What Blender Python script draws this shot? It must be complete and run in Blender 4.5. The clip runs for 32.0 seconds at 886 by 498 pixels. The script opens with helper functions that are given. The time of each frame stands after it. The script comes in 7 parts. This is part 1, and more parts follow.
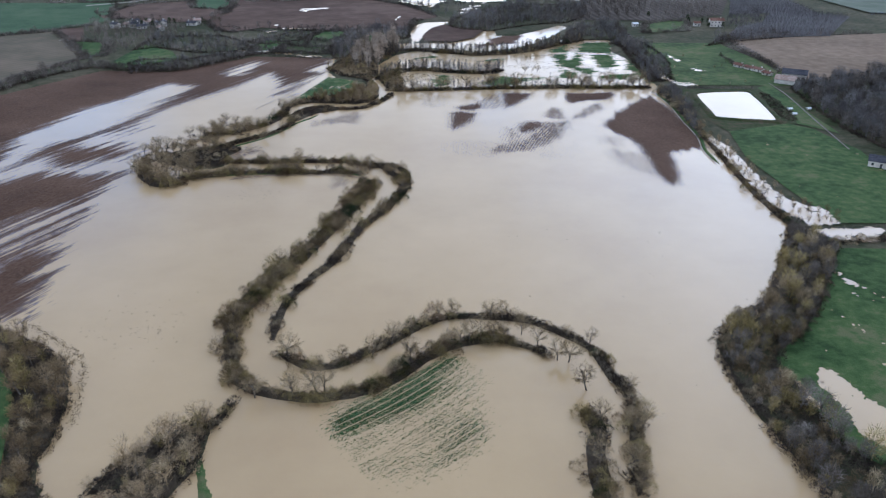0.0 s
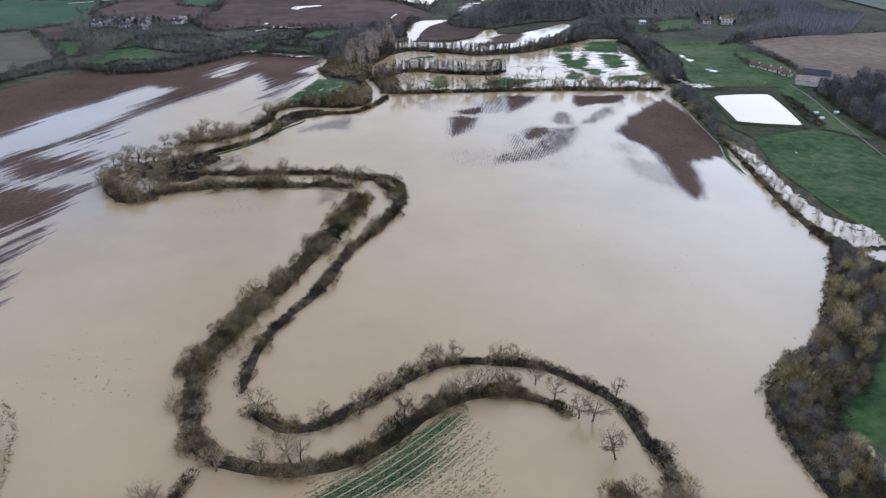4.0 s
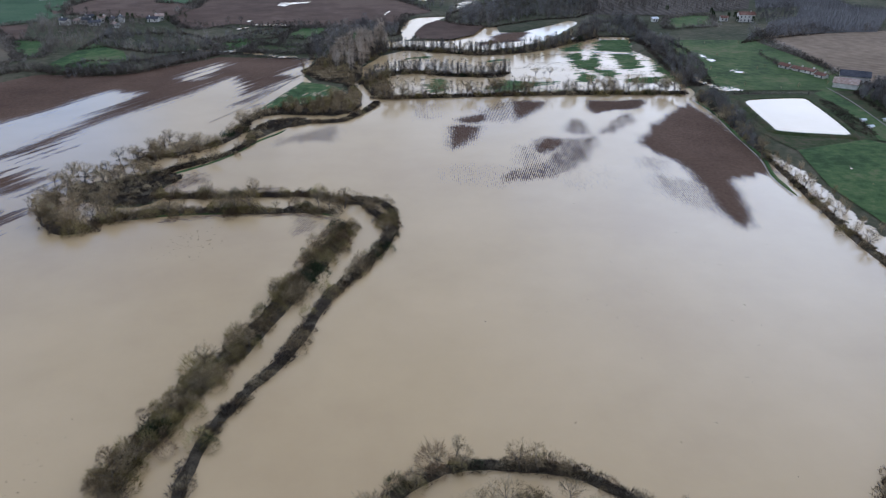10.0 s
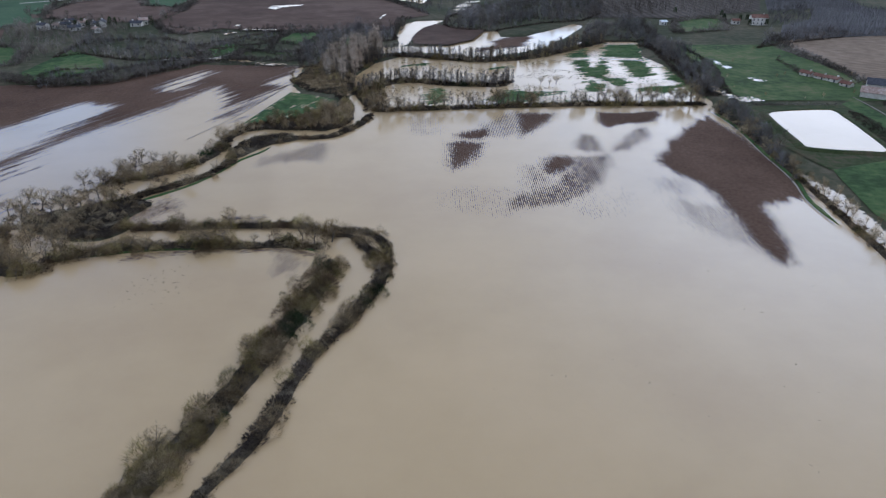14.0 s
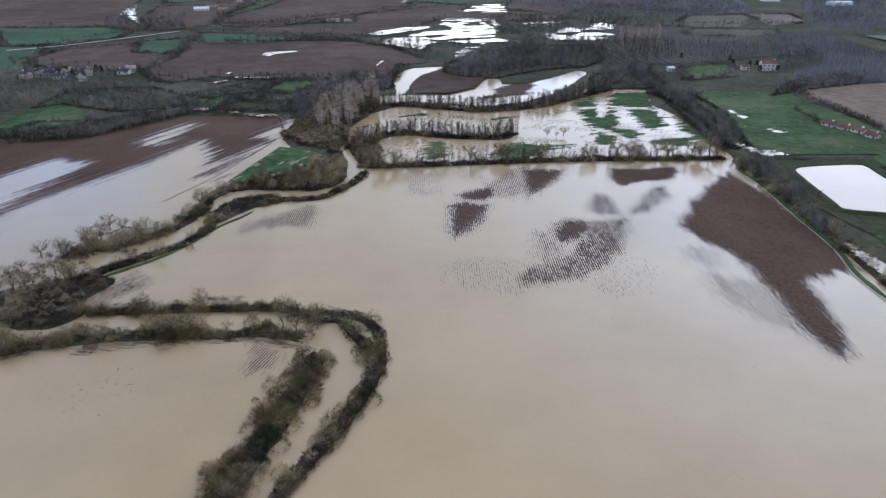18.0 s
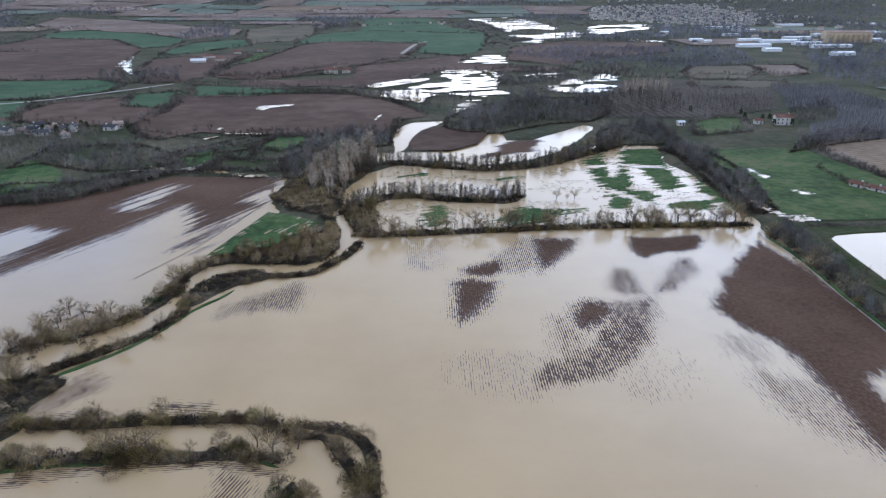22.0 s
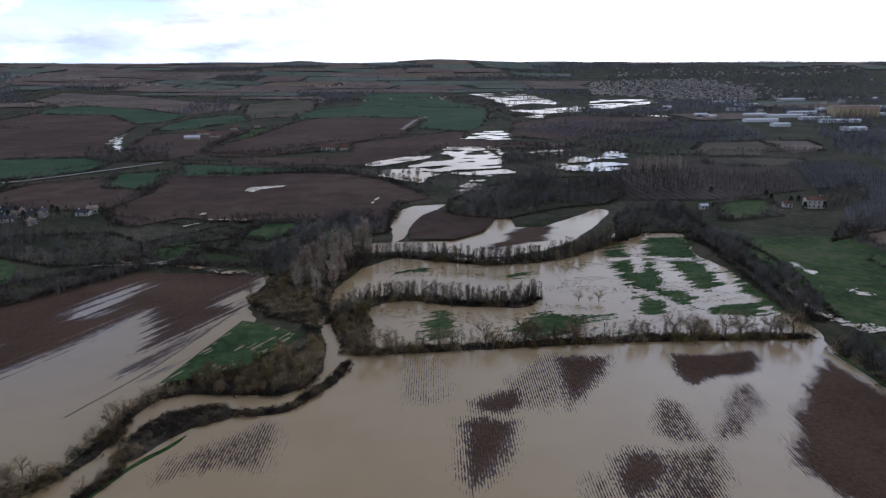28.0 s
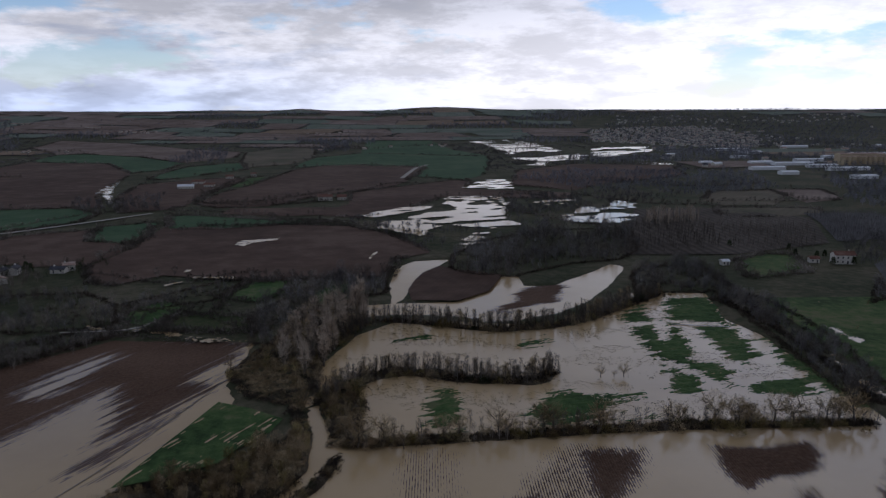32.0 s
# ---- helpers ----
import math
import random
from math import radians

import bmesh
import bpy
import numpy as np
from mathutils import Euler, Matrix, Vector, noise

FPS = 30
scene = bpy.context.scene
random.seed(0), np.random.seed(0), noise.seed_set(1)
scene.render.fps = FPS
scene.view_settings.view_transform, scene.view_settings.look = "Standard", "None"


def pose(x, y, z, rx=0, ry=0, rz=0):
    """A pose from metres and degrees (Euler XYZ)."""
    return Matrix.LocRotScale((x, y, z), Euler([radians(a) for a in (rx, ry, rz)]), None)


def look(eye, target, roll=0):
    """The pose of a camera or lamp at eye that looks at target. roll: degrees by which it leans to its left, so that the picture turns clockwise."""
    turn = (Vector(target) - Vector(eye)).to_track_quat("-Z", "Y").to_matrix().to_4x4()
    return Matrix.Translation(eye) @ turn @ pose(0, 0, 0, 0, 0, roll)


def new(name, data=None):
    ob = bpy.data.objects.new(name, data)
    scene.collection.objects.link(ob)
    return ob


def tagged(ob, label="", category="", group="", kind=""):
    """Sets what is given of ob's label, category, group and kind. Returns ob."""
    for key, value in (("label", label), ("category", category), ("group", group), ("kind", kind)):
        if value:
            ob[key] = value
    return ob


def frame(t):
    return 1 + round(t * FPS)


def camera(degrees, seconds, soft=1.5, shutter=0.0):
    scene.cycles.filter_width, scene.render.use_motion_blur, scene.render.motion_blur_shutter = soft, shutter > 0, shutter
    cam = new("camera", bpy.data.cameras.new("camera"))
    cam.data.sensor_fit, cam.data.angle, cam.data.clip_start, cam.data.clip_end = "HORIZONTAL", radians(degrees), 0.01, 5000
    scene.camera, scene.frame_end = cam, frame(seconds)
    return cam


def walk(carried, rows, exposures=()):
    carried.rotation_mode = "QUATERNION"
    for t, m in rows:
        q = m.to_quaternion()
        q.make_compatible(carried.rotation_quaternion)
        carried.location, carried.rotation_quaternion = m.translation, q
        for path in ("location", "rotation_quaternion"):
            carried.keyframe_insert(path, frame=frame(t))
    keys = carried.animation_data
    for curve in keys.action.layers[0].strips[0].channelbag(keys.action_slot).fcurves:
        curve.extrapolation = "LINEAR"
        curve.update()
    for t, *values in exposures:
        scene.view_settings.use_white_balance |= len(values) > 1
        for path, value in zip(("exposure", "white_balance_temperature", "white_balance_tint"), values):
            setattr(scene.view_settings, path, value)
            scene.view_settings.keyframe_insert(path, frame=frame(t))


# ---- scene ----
cam = camera(62.51, 32.0, soft=1.25)
PATH = [
    (0, pose(-0.00, 0.00, 120.01) @ pose(0, 0, 0, 0, 0, -0.058) @ pose(0, 0, 0, 63.830) @ pose(0, 0, 0, 0, 0, 0.413)),
    (1, pose(-0.02, 8.48, 118.64) @ pose(0, 0, 0, 0, 0, -0.096) @ pose(0, 0, 0, 63.787) @ pose(0, 0, 0, 0, 0, 0.435)),
    (2, pose(-0.23, 16.81, 117.08) @ pose(0, 0, 0, 0, 0, -0.152) @ pose(0, 0, 0, 63.789) @ pose(0, 0, 0, 0, 0, 0.435)),
    (3, pose(-0.30, 25.17, 115.54) @ pose(0, 0, 0, 0, 0, -0.178) @ pose(0, 0, 0, 63.764) @ pose(0, 0, 0, 0, 0, 0.407)),
    (3.5, pose(-0.40, 29.50, 114.66) @ pose(0, 0, 0, 0, 0, -0.199) @ pose(0, 0, 0, 63.757) @ pose(0, 0, 0, 0, 0, 0.393)),
    (5.5, pose(-0.56, 45.99, 111.52) @ pose(0, 0, 0, 0, 0, -0.290) @ pose(0, 0, 0, 63.779) @ pose(0, 0, 0, 0, 0, 0.357)),
    (6, pose(-0.69, 50.18, 110.72) @ pose(0, 0, 0, 0, 0, -0.310) @ pose(0, 0, 0, 63.766) @ pose(0, 0, 0, 0, 0, 0.354)),
    (7, pose(-0.89, 58.70, 109.13) @ pose(0, 0, 0, 0, 0, -0.369) @ pose(0, 0, 0, 63.754) @ pose(0, 0, 0, 0, 0, 0.348)),
    (8, pose(-0.94, 67.11, 107.49) @ pose(0, 0, 0, 0, 0, -0.404) @ pose(0, 0, 0, 63.751) @ pose(0, 0, 0, 0, 0, 0.340)),
    (9, pose(-1.07, 75.04, 105.78) @ pose(0, 0, 0, 0, 0, -0.440) @ pose(0, 0, 0, 63.772) @ pose(0, 0, 0, 0, 0, 0.345)),
    (10, pose(-1.31, 83.52, 104.53) @ pose(0, 0, 0, 0, 0, -0.512) @ pose(0, 0, 0, 63.689) @ pose(0, 0, 0, 0, 0, 0.339)),
    (11, pose(-1.38, 91.72, 103.17) @ pose(0, 0, 0, 0, 0, -0.559) @ pose(0, 0, 0, 63.653) @ pose(0, 0, 0, 0, 0, 0.337)),
    (12, pose(-1.48, 100.00, 102.14) @ pose(0, 0, 0, 0, 0, -0.603) @ pose(0, 0, 0, 63.658) @ pose(0, 0, 0, 0, 0, 0.338)),
    (13, pose(-1.32, 108.09, 102.13) @ pose(0, 0, 0, 0, 0, -0.612) @ pose(0, 0, 0, 63.670) @ pose(0, 0, 0, 0, 0, 0.321)),
    (14, pose(-1.58, 115.77, 102.44) @ pose(0, 0, 0, 0, 0, -0.658) @ pose(0, 0, 0, 63.691) @ pose(0, 0, 0, 0, 0, 0.253)),
    (14.5, pose(-1.63, 119.96, 102.50) @ pose(0, 0, 0, 0, 0, -0.672) @ pose(0, 0, 0, 63.866) @ pose(0, 0, 0, 0, 0, 0.230)),
    (16.5, pose(-2.10, 137.29, 101.82) @ pose(0, 0, 0, 0, 0, -0.771) @ pose(0, 0, 0, 65.272) @ pose(0, 0, 0, 0, 0, 0.160)),
    (17, pose(-2.07, 141.08, 101.61) @ pose(0, 0, 0, 0, 0, -0.763) @ pose(0, 0, 0, 65.764) @ pose(0, 0, 0, 0, 0, 0.144)),
    (18, pose(-2.01, 148.90, 101.57) @ pose(0, 0, 0, 0, 0, -0.740) @ pose(0, 0, 0, 66.688) @ pose(0, 0, 0, 0, 0, 0.099)),
    (19, pose(-2.18, 157.42, 101.71) @ pose(0, 0, 0, 0, 0, -0.747) @ pose(0, 0, 0, 67.553) @ pose(0, 0, 0, 0, 0, 0.047)),
    (20, pose(-2.43, 165.60, 101.82) @ pose(0, 0, 0, 0, 0, -0.759) @ pose(0, 0, 0, 68.435) @ pose(0, 0, 0, 0, 0, 0.024)),
    (21, pose(-2.73, 173.96, 101.97) @ pose(0, 0, 0, 0, 0, -0.790) @ pose(0, 0, 0, 69.305) @ pose(0, 0, 0, 0, 0, -0.016)),
    (22, pose(-2.91, 182.51, 102.05) @ pose(0, 0, 0, 0, 0, -0.790) @ pose(0, 0, 0, 70.206) @ pose(0, 0, 0, 0, 0, -0.024)),
    (23, pose(-2.87, 191.16, 101.67) @ pose(0, 0, 0, 0, 0, -0.765) @ pose(0, 0, 0, 71.176) @ pose(0, 0, 0, 0, 0, -0.036)),
    (24, pose(-2.94, 199.89, 101.99) @ pose(0, 0, 0, 0, 0, -0.756) @ pose(0, 0, 0, 72.034) @ pose(0, 0, 0, 0, 0, -0.084)),
    (25, pose(-3.16, 208.31, 102.42) @ pose(0, 0, 0, 0, 0, -0.751) @ pose(0, 0, 0, 72.888) @ pose(0, 0, 0, 0, 0, -0.107)),
    (25.5, pose(-3.30, 212.62, 102.42) @ pose(0, 0, 0, 0, 0, -0.763) @ pose(0, 0, 0, 73.354) @ pose(0, 0, 0, 0, 0, -0.107)),
    (27.5, pose(-3.82, 229.84, 102.47) @ pose(0, 0, 0, 0, 0, -0.774) @ pose(0, 0, 0, 75.193) @ pose(0, 0, 0, 0, 0, -0.120)),
    (28, pose(-3.70, 235.22, 102.41) @ pose(0, 0, 0, 0, 0, -0.755) @ pose(0, 0, 0, 75.643) @ pose(0, 0, 0, 0, 0, -0.133)),
    (29, pose(-3.49, 244.36, 102.17) @ pose(0, 0, 0, 0, 0, -0.720) @ pose(0, 0, 0, 76.601) @ pose(0, 0, 0, 0, 0, -0.186)),
    (30, pose(-3.54, 252.81, 102.39) @ pose(0, 0, 0, 0, 0, -0.701) @ pose(0, 0, 0, 77.481) @ pose(0, 0, 0, 0, 0, -0.215)),
    (31, pose(-4.15, 261.77, 102.48) @ pose(0, 0, 0, 0, 0, -0.740) @ pose(0, 0, 0, 78.356) @ pose(0, 0, 0, 0, 0, -0.210)),
    (32, pose(-5.00, 271.18, 102.39) @ pose(0, 0, 0, 0, 0, -0.783) @ pose(0, 0, 0, 79.217) @ pose(0, 0, 0, 0, 0, -0.178)),
]
walk(cam, PATH, [(0, 0.0, 5890, 11), (9, -0.18, 5890, 11), (14, -0.29, 5890, 11), (17, -0.22, 5890, 11), (22, -0.02, 5900, 11), (25, -0.42, 5940, 12), (28, -1.22, 6110, 15), (32, -1.9, 6310, 16)])

# ---- sky and sun: broken cloud, low winter sun ahead and to the right behind cloud ----
SUN_EL, SUN_AZ = radians(24), radians(30)
SUN_DIR = Vector((math.sin(SUN_AZ) * math.cos(SUN_EL), math.cos(SUN_AZ) * math.cos(SUN_EL), math.sin(SUN_EL)))
world = bpy.data.worlds.new("sky")
scene.world = world
world.use_nodes = True


def build_sky(w):
    nt = w.node_tree
    nt.nodes.clear()
    N, L = nt.nodes.new, nt.links.new

    def math_node(op, a, b=None):
        n = N("ShaderNodeMath")
        n.operation = op
        for i, v in enumerate((a, b)):
            if v is None:
                continue
            if isinstance(v, (int, float)):
                n.inputs[i].default_value = v
            else:
                L(v, n.inputs[i])
        return n.outputs[0]

    co = N("ShaderNodeTexCoord").outputs["Generated"]
    sep = N("ShaderNodeSeparateXYZ")
    L(co, sep.inputs[0])
    sky = N("ShaderNodeTexSky")
    sky.sky_type = "NISHITA"
    sky.sun_disc = False
    sky.sun_elevation, sky.sun_rotation = SUN_EL, SUN_AZ
    sky.air_density, sky.dust_density, sky.ozone_density = 1.0, 0.0, 1.0
    clear = N("ShaderNodeVectorMath")
    clear.operation = "SCALE"
    clear.inputs["Scale"].default_value = 0.30
    tint = N("ShaderNodeVectorMath")
    tint.operation = "MULTIPLY"
    tint.inputs[1].default_value = (0.85, 0.97, 1.2)
    L(sky.outputs[0], tint.inputs[0])
    L(tint.outputs[0], clear.inputs[0])

    def noise_tex(scale, detail, rough, stretch, offset):
        m = N("ShaderNodeMapping")
        m.inputs["Location"].default_value = offset
        m.inputs["Scale"].default_value = stretch
        L(co, m.inputs["Vector"])
        n = N("ShaderNodeTexNoise")
        n.inputs["Scale"].default_value, n.inputs["Detail"].default_value, n.inputs["Roughness"].default_value = scale, detail, rough
        L(m.outputs[0], n.inputs["Vector"])
        return n.outputs["Fac"]

    def ramp(v, lo, hi):
        r = N("ShaderNodeMapRange")
        r.interpolation_type = "SMOOTHSTEP"
        r.inputs["From Min"].default_value, r.inputs["From Max"].default_value = lo, hi
        L(v, r.inputs["Value"])
        return r.outputs[0]

    cover = ramp(noise_tex(5.5, 12, 0.58, (1, 1, 3.0), (4.6, 1.4, 0.5)), 0.35, 0.47)
    cover = math_node("MINIMUM", 1.0, math_node("ADD", math_node("MULTIPLY", cover, 0.95), math_node("MULTIPLY", math_node("MULTIPLY", 0.8, ramp(sep.outputs[0], -1.6, -0.6)), math_node("POWER", 2.718, math_node("MULTIPLY", math_node("MAXIMUM", sep.outputs[2], 0.0), -22.0)))))
    cover = math_node("MINIMUM", 1.0, math_node("ADD", cover, math_node("MULTIPLY", 0.55, ramp(sep.outputs[2], 0.12, 0.32))))
    # a wide clear gap high ahead on the side away from the sun
    gap = N("ShaderNodeVectorMath")
    gap.operation = "DISTANCE"
    L(co, gap.inputs[0])
    gap.inputs[1].default_value = (-0.47, 0.82, 0.30)
    cover = math_node("MAXIMUM", 0.0, math_node("SUBTRACT", cover, math_node("MULTIPLY", math_node("MULTIPLY", 0.85, ramp(sep.outputs[2], 0.13, 0.23)), ramp(math_node("MULTIPLY", gap.outputs["Value"], -1.0), -0.19, -0.05))))
    shade = ramp(noise_tex(9.0, 10, 0.62, (1, 1, 3.6), (8.2, 5.7, 1.3)), 0.38, 0.62)
    # brighter towards the veiled sun
    dot = N("ShaderNodeVectorMath")
    dot.operation = "DOT_PRODUCT"
    nrm = N("ShaderNodeVectorMath")
    nrm.operation = "NORMALIZE"
    L(co, nrm.inputs[0])
    L(nrm.outputs[0], dot.inputs[0])
    dot.inputs[1].default_value = SUN_DIR
    glow = math_node("POWER", math_node("MAXIMUM", dot.outputs["Value"], 0.0), 14.0)
    sunward = math_node("ADD", 1.0, math_node("MULTIPLY", 0.28, math_node("POWER", math_node("MAXIMUM", dot.outputs["Value"], 0.0), 3.0)))
    # cloud tops seen from the side near the horizon are brighter than the cloud bases overhead
    low = math_node("MAXIMUM", sep.outputs[2], 0.0)
    low = math_node("POWER", 2.718, math_node("MULTIPLY", math_node("MULTIPLY", low, low), -40.0))
    bright = math_node("MULTIPLY", math_node("ADD", 0.58, math_node("MULTIPLY", math_node("MULTIPLY", low, sunward), 2.5)), math_node("ADD", 0.82, math_node("MULTIPLY", shade, 0.42)))
    bright = math_node("ADD", bright, math_node("MULTIPLY", glow, 2.6))
    # a blue-grey cloud base low over the horizon, away from the sun
    base = math_node("MULTIPLY", ramp(math_node("MULTIPLY", sep.outputs[0], -1.0), -0.15, 0.45), math_node("POWER", 2.718, math_node("MULTIPLY", math_node("MULTIPLY", sep.outputs[2], sep.outputs[2]), -330.0)))
    bright = math_node("MULTIPLY", bright, math_node("SUBTRACT", 1.0, math_node("MULTIPLY", base, 0.2)))
    # grey undersides of the cloud heaps away from the sun
    under = math_node("MULTIPLY", ramp(noise_tex(8.0, 9, 0.55, (1, 1, 5.5), (2.7, 6.1, 3.3)), 0.46, 0.7), ramp(math_node("MULTIPLY", sep.outputs[0], -1.0), -0.2, 0.35))
    bright = math_node("MULTIPLY", bright, math_node("SUBTRACT", 1.0, math_node("MULTIPLY", under, 0.28)))
    # a broad bank of lit cloud opposite the sun
    lit = N("ShaderNodeVectorMath")
    lit.operation = "DOT_PRODUCT"
    L(nrm.outputs[0], lit.inputs[0])
    lit.inputs[1].default_value = (-0.64, 0.46, 0.62)
    bright = math_node("ADD", bright, math_node("MULTIPLY", 0.9, math_node("POWER", math_node("MAXIMUM", lit.outputs["Value"], 0.0), 5.0)))
    col = N("ShaderNodeVectorMath")
    col.operation = "SCALE"
    hue = N("ShaderNodeMix")
    hue.data_type = "RGBA"
    hue.inputs["A"].default_value, hue.inputs["B"].default_value = (0.95, 0.975, 1.04, 1), (0.79, 0.94, 1.24, 1)
    L(math_node("MAXIMUM", ramp(sep.outputs[2], 0.05, 0.4), math_node("MAXIMUM", base, math_node("MULTIPLY", under, 0.6))), hue.inputs["Factor"])
    L(hue.outputs["Result"], col.inputs[0])
    L(bright, col.inputs["Scale"])
    mix = N("ShaderNodeMix")
    mix.data_type = "RGBA"
    L(cover, mix.inputs["Factor"])
    L(clear.outputs[0], mix.inputs["A"])
    L(col.outputs[0], mix.inputs["B"])
    bg = N("ShaderNodeBackground")
    L(mix.outputs["Result"], bg.inputs["Color"])
    bg.inputs["Strength"].default_value = 1.0
    out = N("ShaderNodeOutputWorld")
    L(bg.outputs[0], out.inputs["Surface"])


build_sky(world)
sun_data = bpy.data.lights.new("sun", "SUN")
sun_data.energy, sun_data.angle, sun_data.color = 0.5, radians(80), (1.0, 0.95, 0.88)
sun_lamp = new("sun", sun_data)
sun_lamp.matrix_world = look(SUN_DIR * 500, (0, 0, 0))

# ---- plan, metres: outlines and lines of the place ----
PLAN = {}
PLAN["bank_in_low"] = [(44, 121), (47, 135), (50, 157), (47, 166), (44, 178), (37, 186), (28, 193), (16, 196), (3, 196), (-7, 190), (-15, 182), (-23, 175), (-29, 170), (-37, 169), (-47, 175)]
PLAN["bank_in_mid"] = [(-50, 182), (-51, 192), (-50, 206), (-46, 218), (-38, 237), (-32, 264), (-22, 287), (-16, 312), (-21, 332), (-37, 338)]
PLAN["bank_in_up"] = [(-37, 335), (-48, 340), (-66, 340), (-82, 339), (-99, 338), (-106, 339)]
PLAN["bank_in_hook"] = [(-115, 360), (-111, 367), (-105, 373), (-99, 380), (-92, 388), (-88, 398), (-86, 409)]
PLAN["bank_out_low"] = [(35, 116), (36, 124), (37, 135), (39, 143), (39, 150)]
PLAN["bank_out_low2"] = [(21, 183), (12, 183), (0, 178), (-13, 164), (-21, 158), (-33, 155), (-45, 157), (-53, 160), (-59, 170), (-65, 191)]
PLAN["bank_out_mid"] = [(-65, 191), (-62, 204), (-58, 220), (-50, 242), (-41, 273), (-34, 304), (-34, 316)]
PLAN["bank_out_up"] = [(-38, 323), (-49, 326), (-62, 325), (-78, 325), (-93, 324), (-107, 320), (-120, 314)]
PLAN["bank_out_bend"] = [(-119, 310), (-127, 307), (-138, 319), (-144, 332)]
PLAN["bank_out_hook"] = [(-127, 380), (-121, 385), (-115, 387), (-109, 393), (-104, 398), (-99, 406), (-96, 416), (-96, 430), (-94, 442), (-90, 449)]
PLAN["inner_scrub"] = [(-124, 331), (-137, 337), (-144, 347), (-136, 351), (-125, 357), (-115, 363), (-108, 363), (-103, 359), (-108, 348), (-107, 339), (-105, 336), (-109, 330), (-119, 329)]
PLAN["scrub_mid"] = [(-89, 409), (-89, 425), (-85, 436), (-71, 442), (-61, 437), (-65, 433), (-75, 427), (-81, 418), (-84, 410)]
PLAN["wood_sw"] = [(-62, 144), (-57, 144), (-58, 136), (-57, 128), (-60, 121), (-62, 116), (-69, 116), (-72, 123), (-78, 120), (-76, 126), (-71, 135)]
PLAN["wood_w"] = [(-145, 195), (-132, 185), (-123, 180), (-113, 174), (-106, 168), (-100, 158), (-96, 146), (-94, 136), (-95, 131), (-93, 125), (-86, 115), (-94, 115), (-99, 126), (-106, 142), (-112, 155), (-122, 166)]
PLAN["wood_e"] = [(140, 267), (126, 241), (117, 224), (106, 206), (92, 196), (84, 187), (81, 178), (80, 162), (82, 148), (83, 133), (85, 124), (86, 117), (100, 116), (103, 129), (97, 136), (96, 148), (94, 159), (94, 169), (97, 176), (108, 186), (121, 202), (134, 223), (147, 245)]
PLAN["hedge_e"] = [(144, 484), (144, 433), (142, 370), (139, 308), (140, 267)]
PLAN["wash_e"] = [(143, 393), (149, 364), (147, 318), (150, 291), (159, 284), (160, 268), (146, 265), (140, 291), (141, 334)]
PLAN["wash_e2"] = [(144, 261), (174, 264), (168, 250), (151, 252)]
PLAN["hedge_n"] = [(-33, 483), (-5, 486), (30, 490), (54, 493), (92, 495), (138, 496)]
PLAN["oxbow"] = [(-45, 517), (-40, 528), (-33, 539), (-22, 546), (-8, 546), (5, 540), (21, 538), (33, 537), (43, 548)]
PLAN["bank_nw"] = [(-56, 557), (-51, 578), (-44, 598), (-36, 613), (-25, 619), (-6, 614), (17, 605), (32, 604), (55, 610), (74, 623), (99, 648), (122, 669)]
PLAN["wood_river"] = [(-86, 545), (-77, 583), (-69, 636), (-43, 662), (-41, 612), (-52, 564), (-50, 534), (-41, 496), (-37, 483), (-48, 491), (-56, 514), (-71, 520)]
PLAN["wood_hook"] = [(-95, 447), (-93, 453), (-80, 461), (-67, 465), (-62, 476), (-52, 483), (-47, 496), (-43, 487), (-42, 466), (-46, 455), (-53, 449), (-69, 450), (-82, 451), (-91, 447)]
PLAN["green_hook"] = [(-93, 456), (-88, 486), (-81, 516), (-68, 510), (-56, 501), (-58, 490), (-65, 479), (-68, 470), (-81, 462)]
PLAN["track_hook"] = [(-114, 435), (-102, 468), (-95, 497), (-86, 538)]
PLAN["wood_n"] = [(118, 712), (135, 740), (170, 738), (168, 671), (157, 597), (152, 509), (145, 513), (150, 602), (154, 671), (124, 672), (108, 658)]
PLAN["wood_far1"] = [(7, 734), (9, 781), (40, 843), (93, 886), (166, 896), (145, 793), (122, 760), (89, 749), (46, 714), (20, 718)]
PLAN["wood_far2"] = [(116, 1365), (227, 1496), (512, 1466), (439, 1202), (309, 1134), (208, 1206), (180, 1222)]
PLAN["wood_far3"] = [(172, 1136), (216, 1206), (309, 1134), (189, 1046)]
PLAN["wood_far4"] = [(78, 1048), (136, 1137), (164, 1086), (141, 996), (75, 951)]
PLAN["wood_l2"] = [(-253, 606), (-258, 667), (-202, 676), (-174, 649), (-158, 611), (-198, 598), (-241, 619)]
PLAN["wood_l3"] = [(-171, 649), (-133, 703), (-118, 707), (-126, 657), (-156, 636)]
PLAN["wood_l4"] = [(-96, 632), (-64, 723), (-35, 723), (-32, 673), (-63, 647), (-73, 617), (-73, 577), (-86, 584)]
PLAN["wood_r1"] = [(228, 643), (265, 697), (326, 712), (310, 686), (250, 659)]
PLAN["wood_r2"] = [(236, 493), (271, 522), (306, 532), (330, 548), (366, 556), (235, 336), (231, 365), (227, 390), (227, 417), (230, 450)]
PLAN["wood_r3"] = [(147, 657), (153, 630), (155, 599), (155, 566), (156, 543), (149, 511), (161, 514), (167, 545), (174, 575), (176, 607), (176, 640), (171, 663)]
PLAN["wood_r4"] = [(682, 1621), (908, 1695), (463, 944), (456, 1041)]
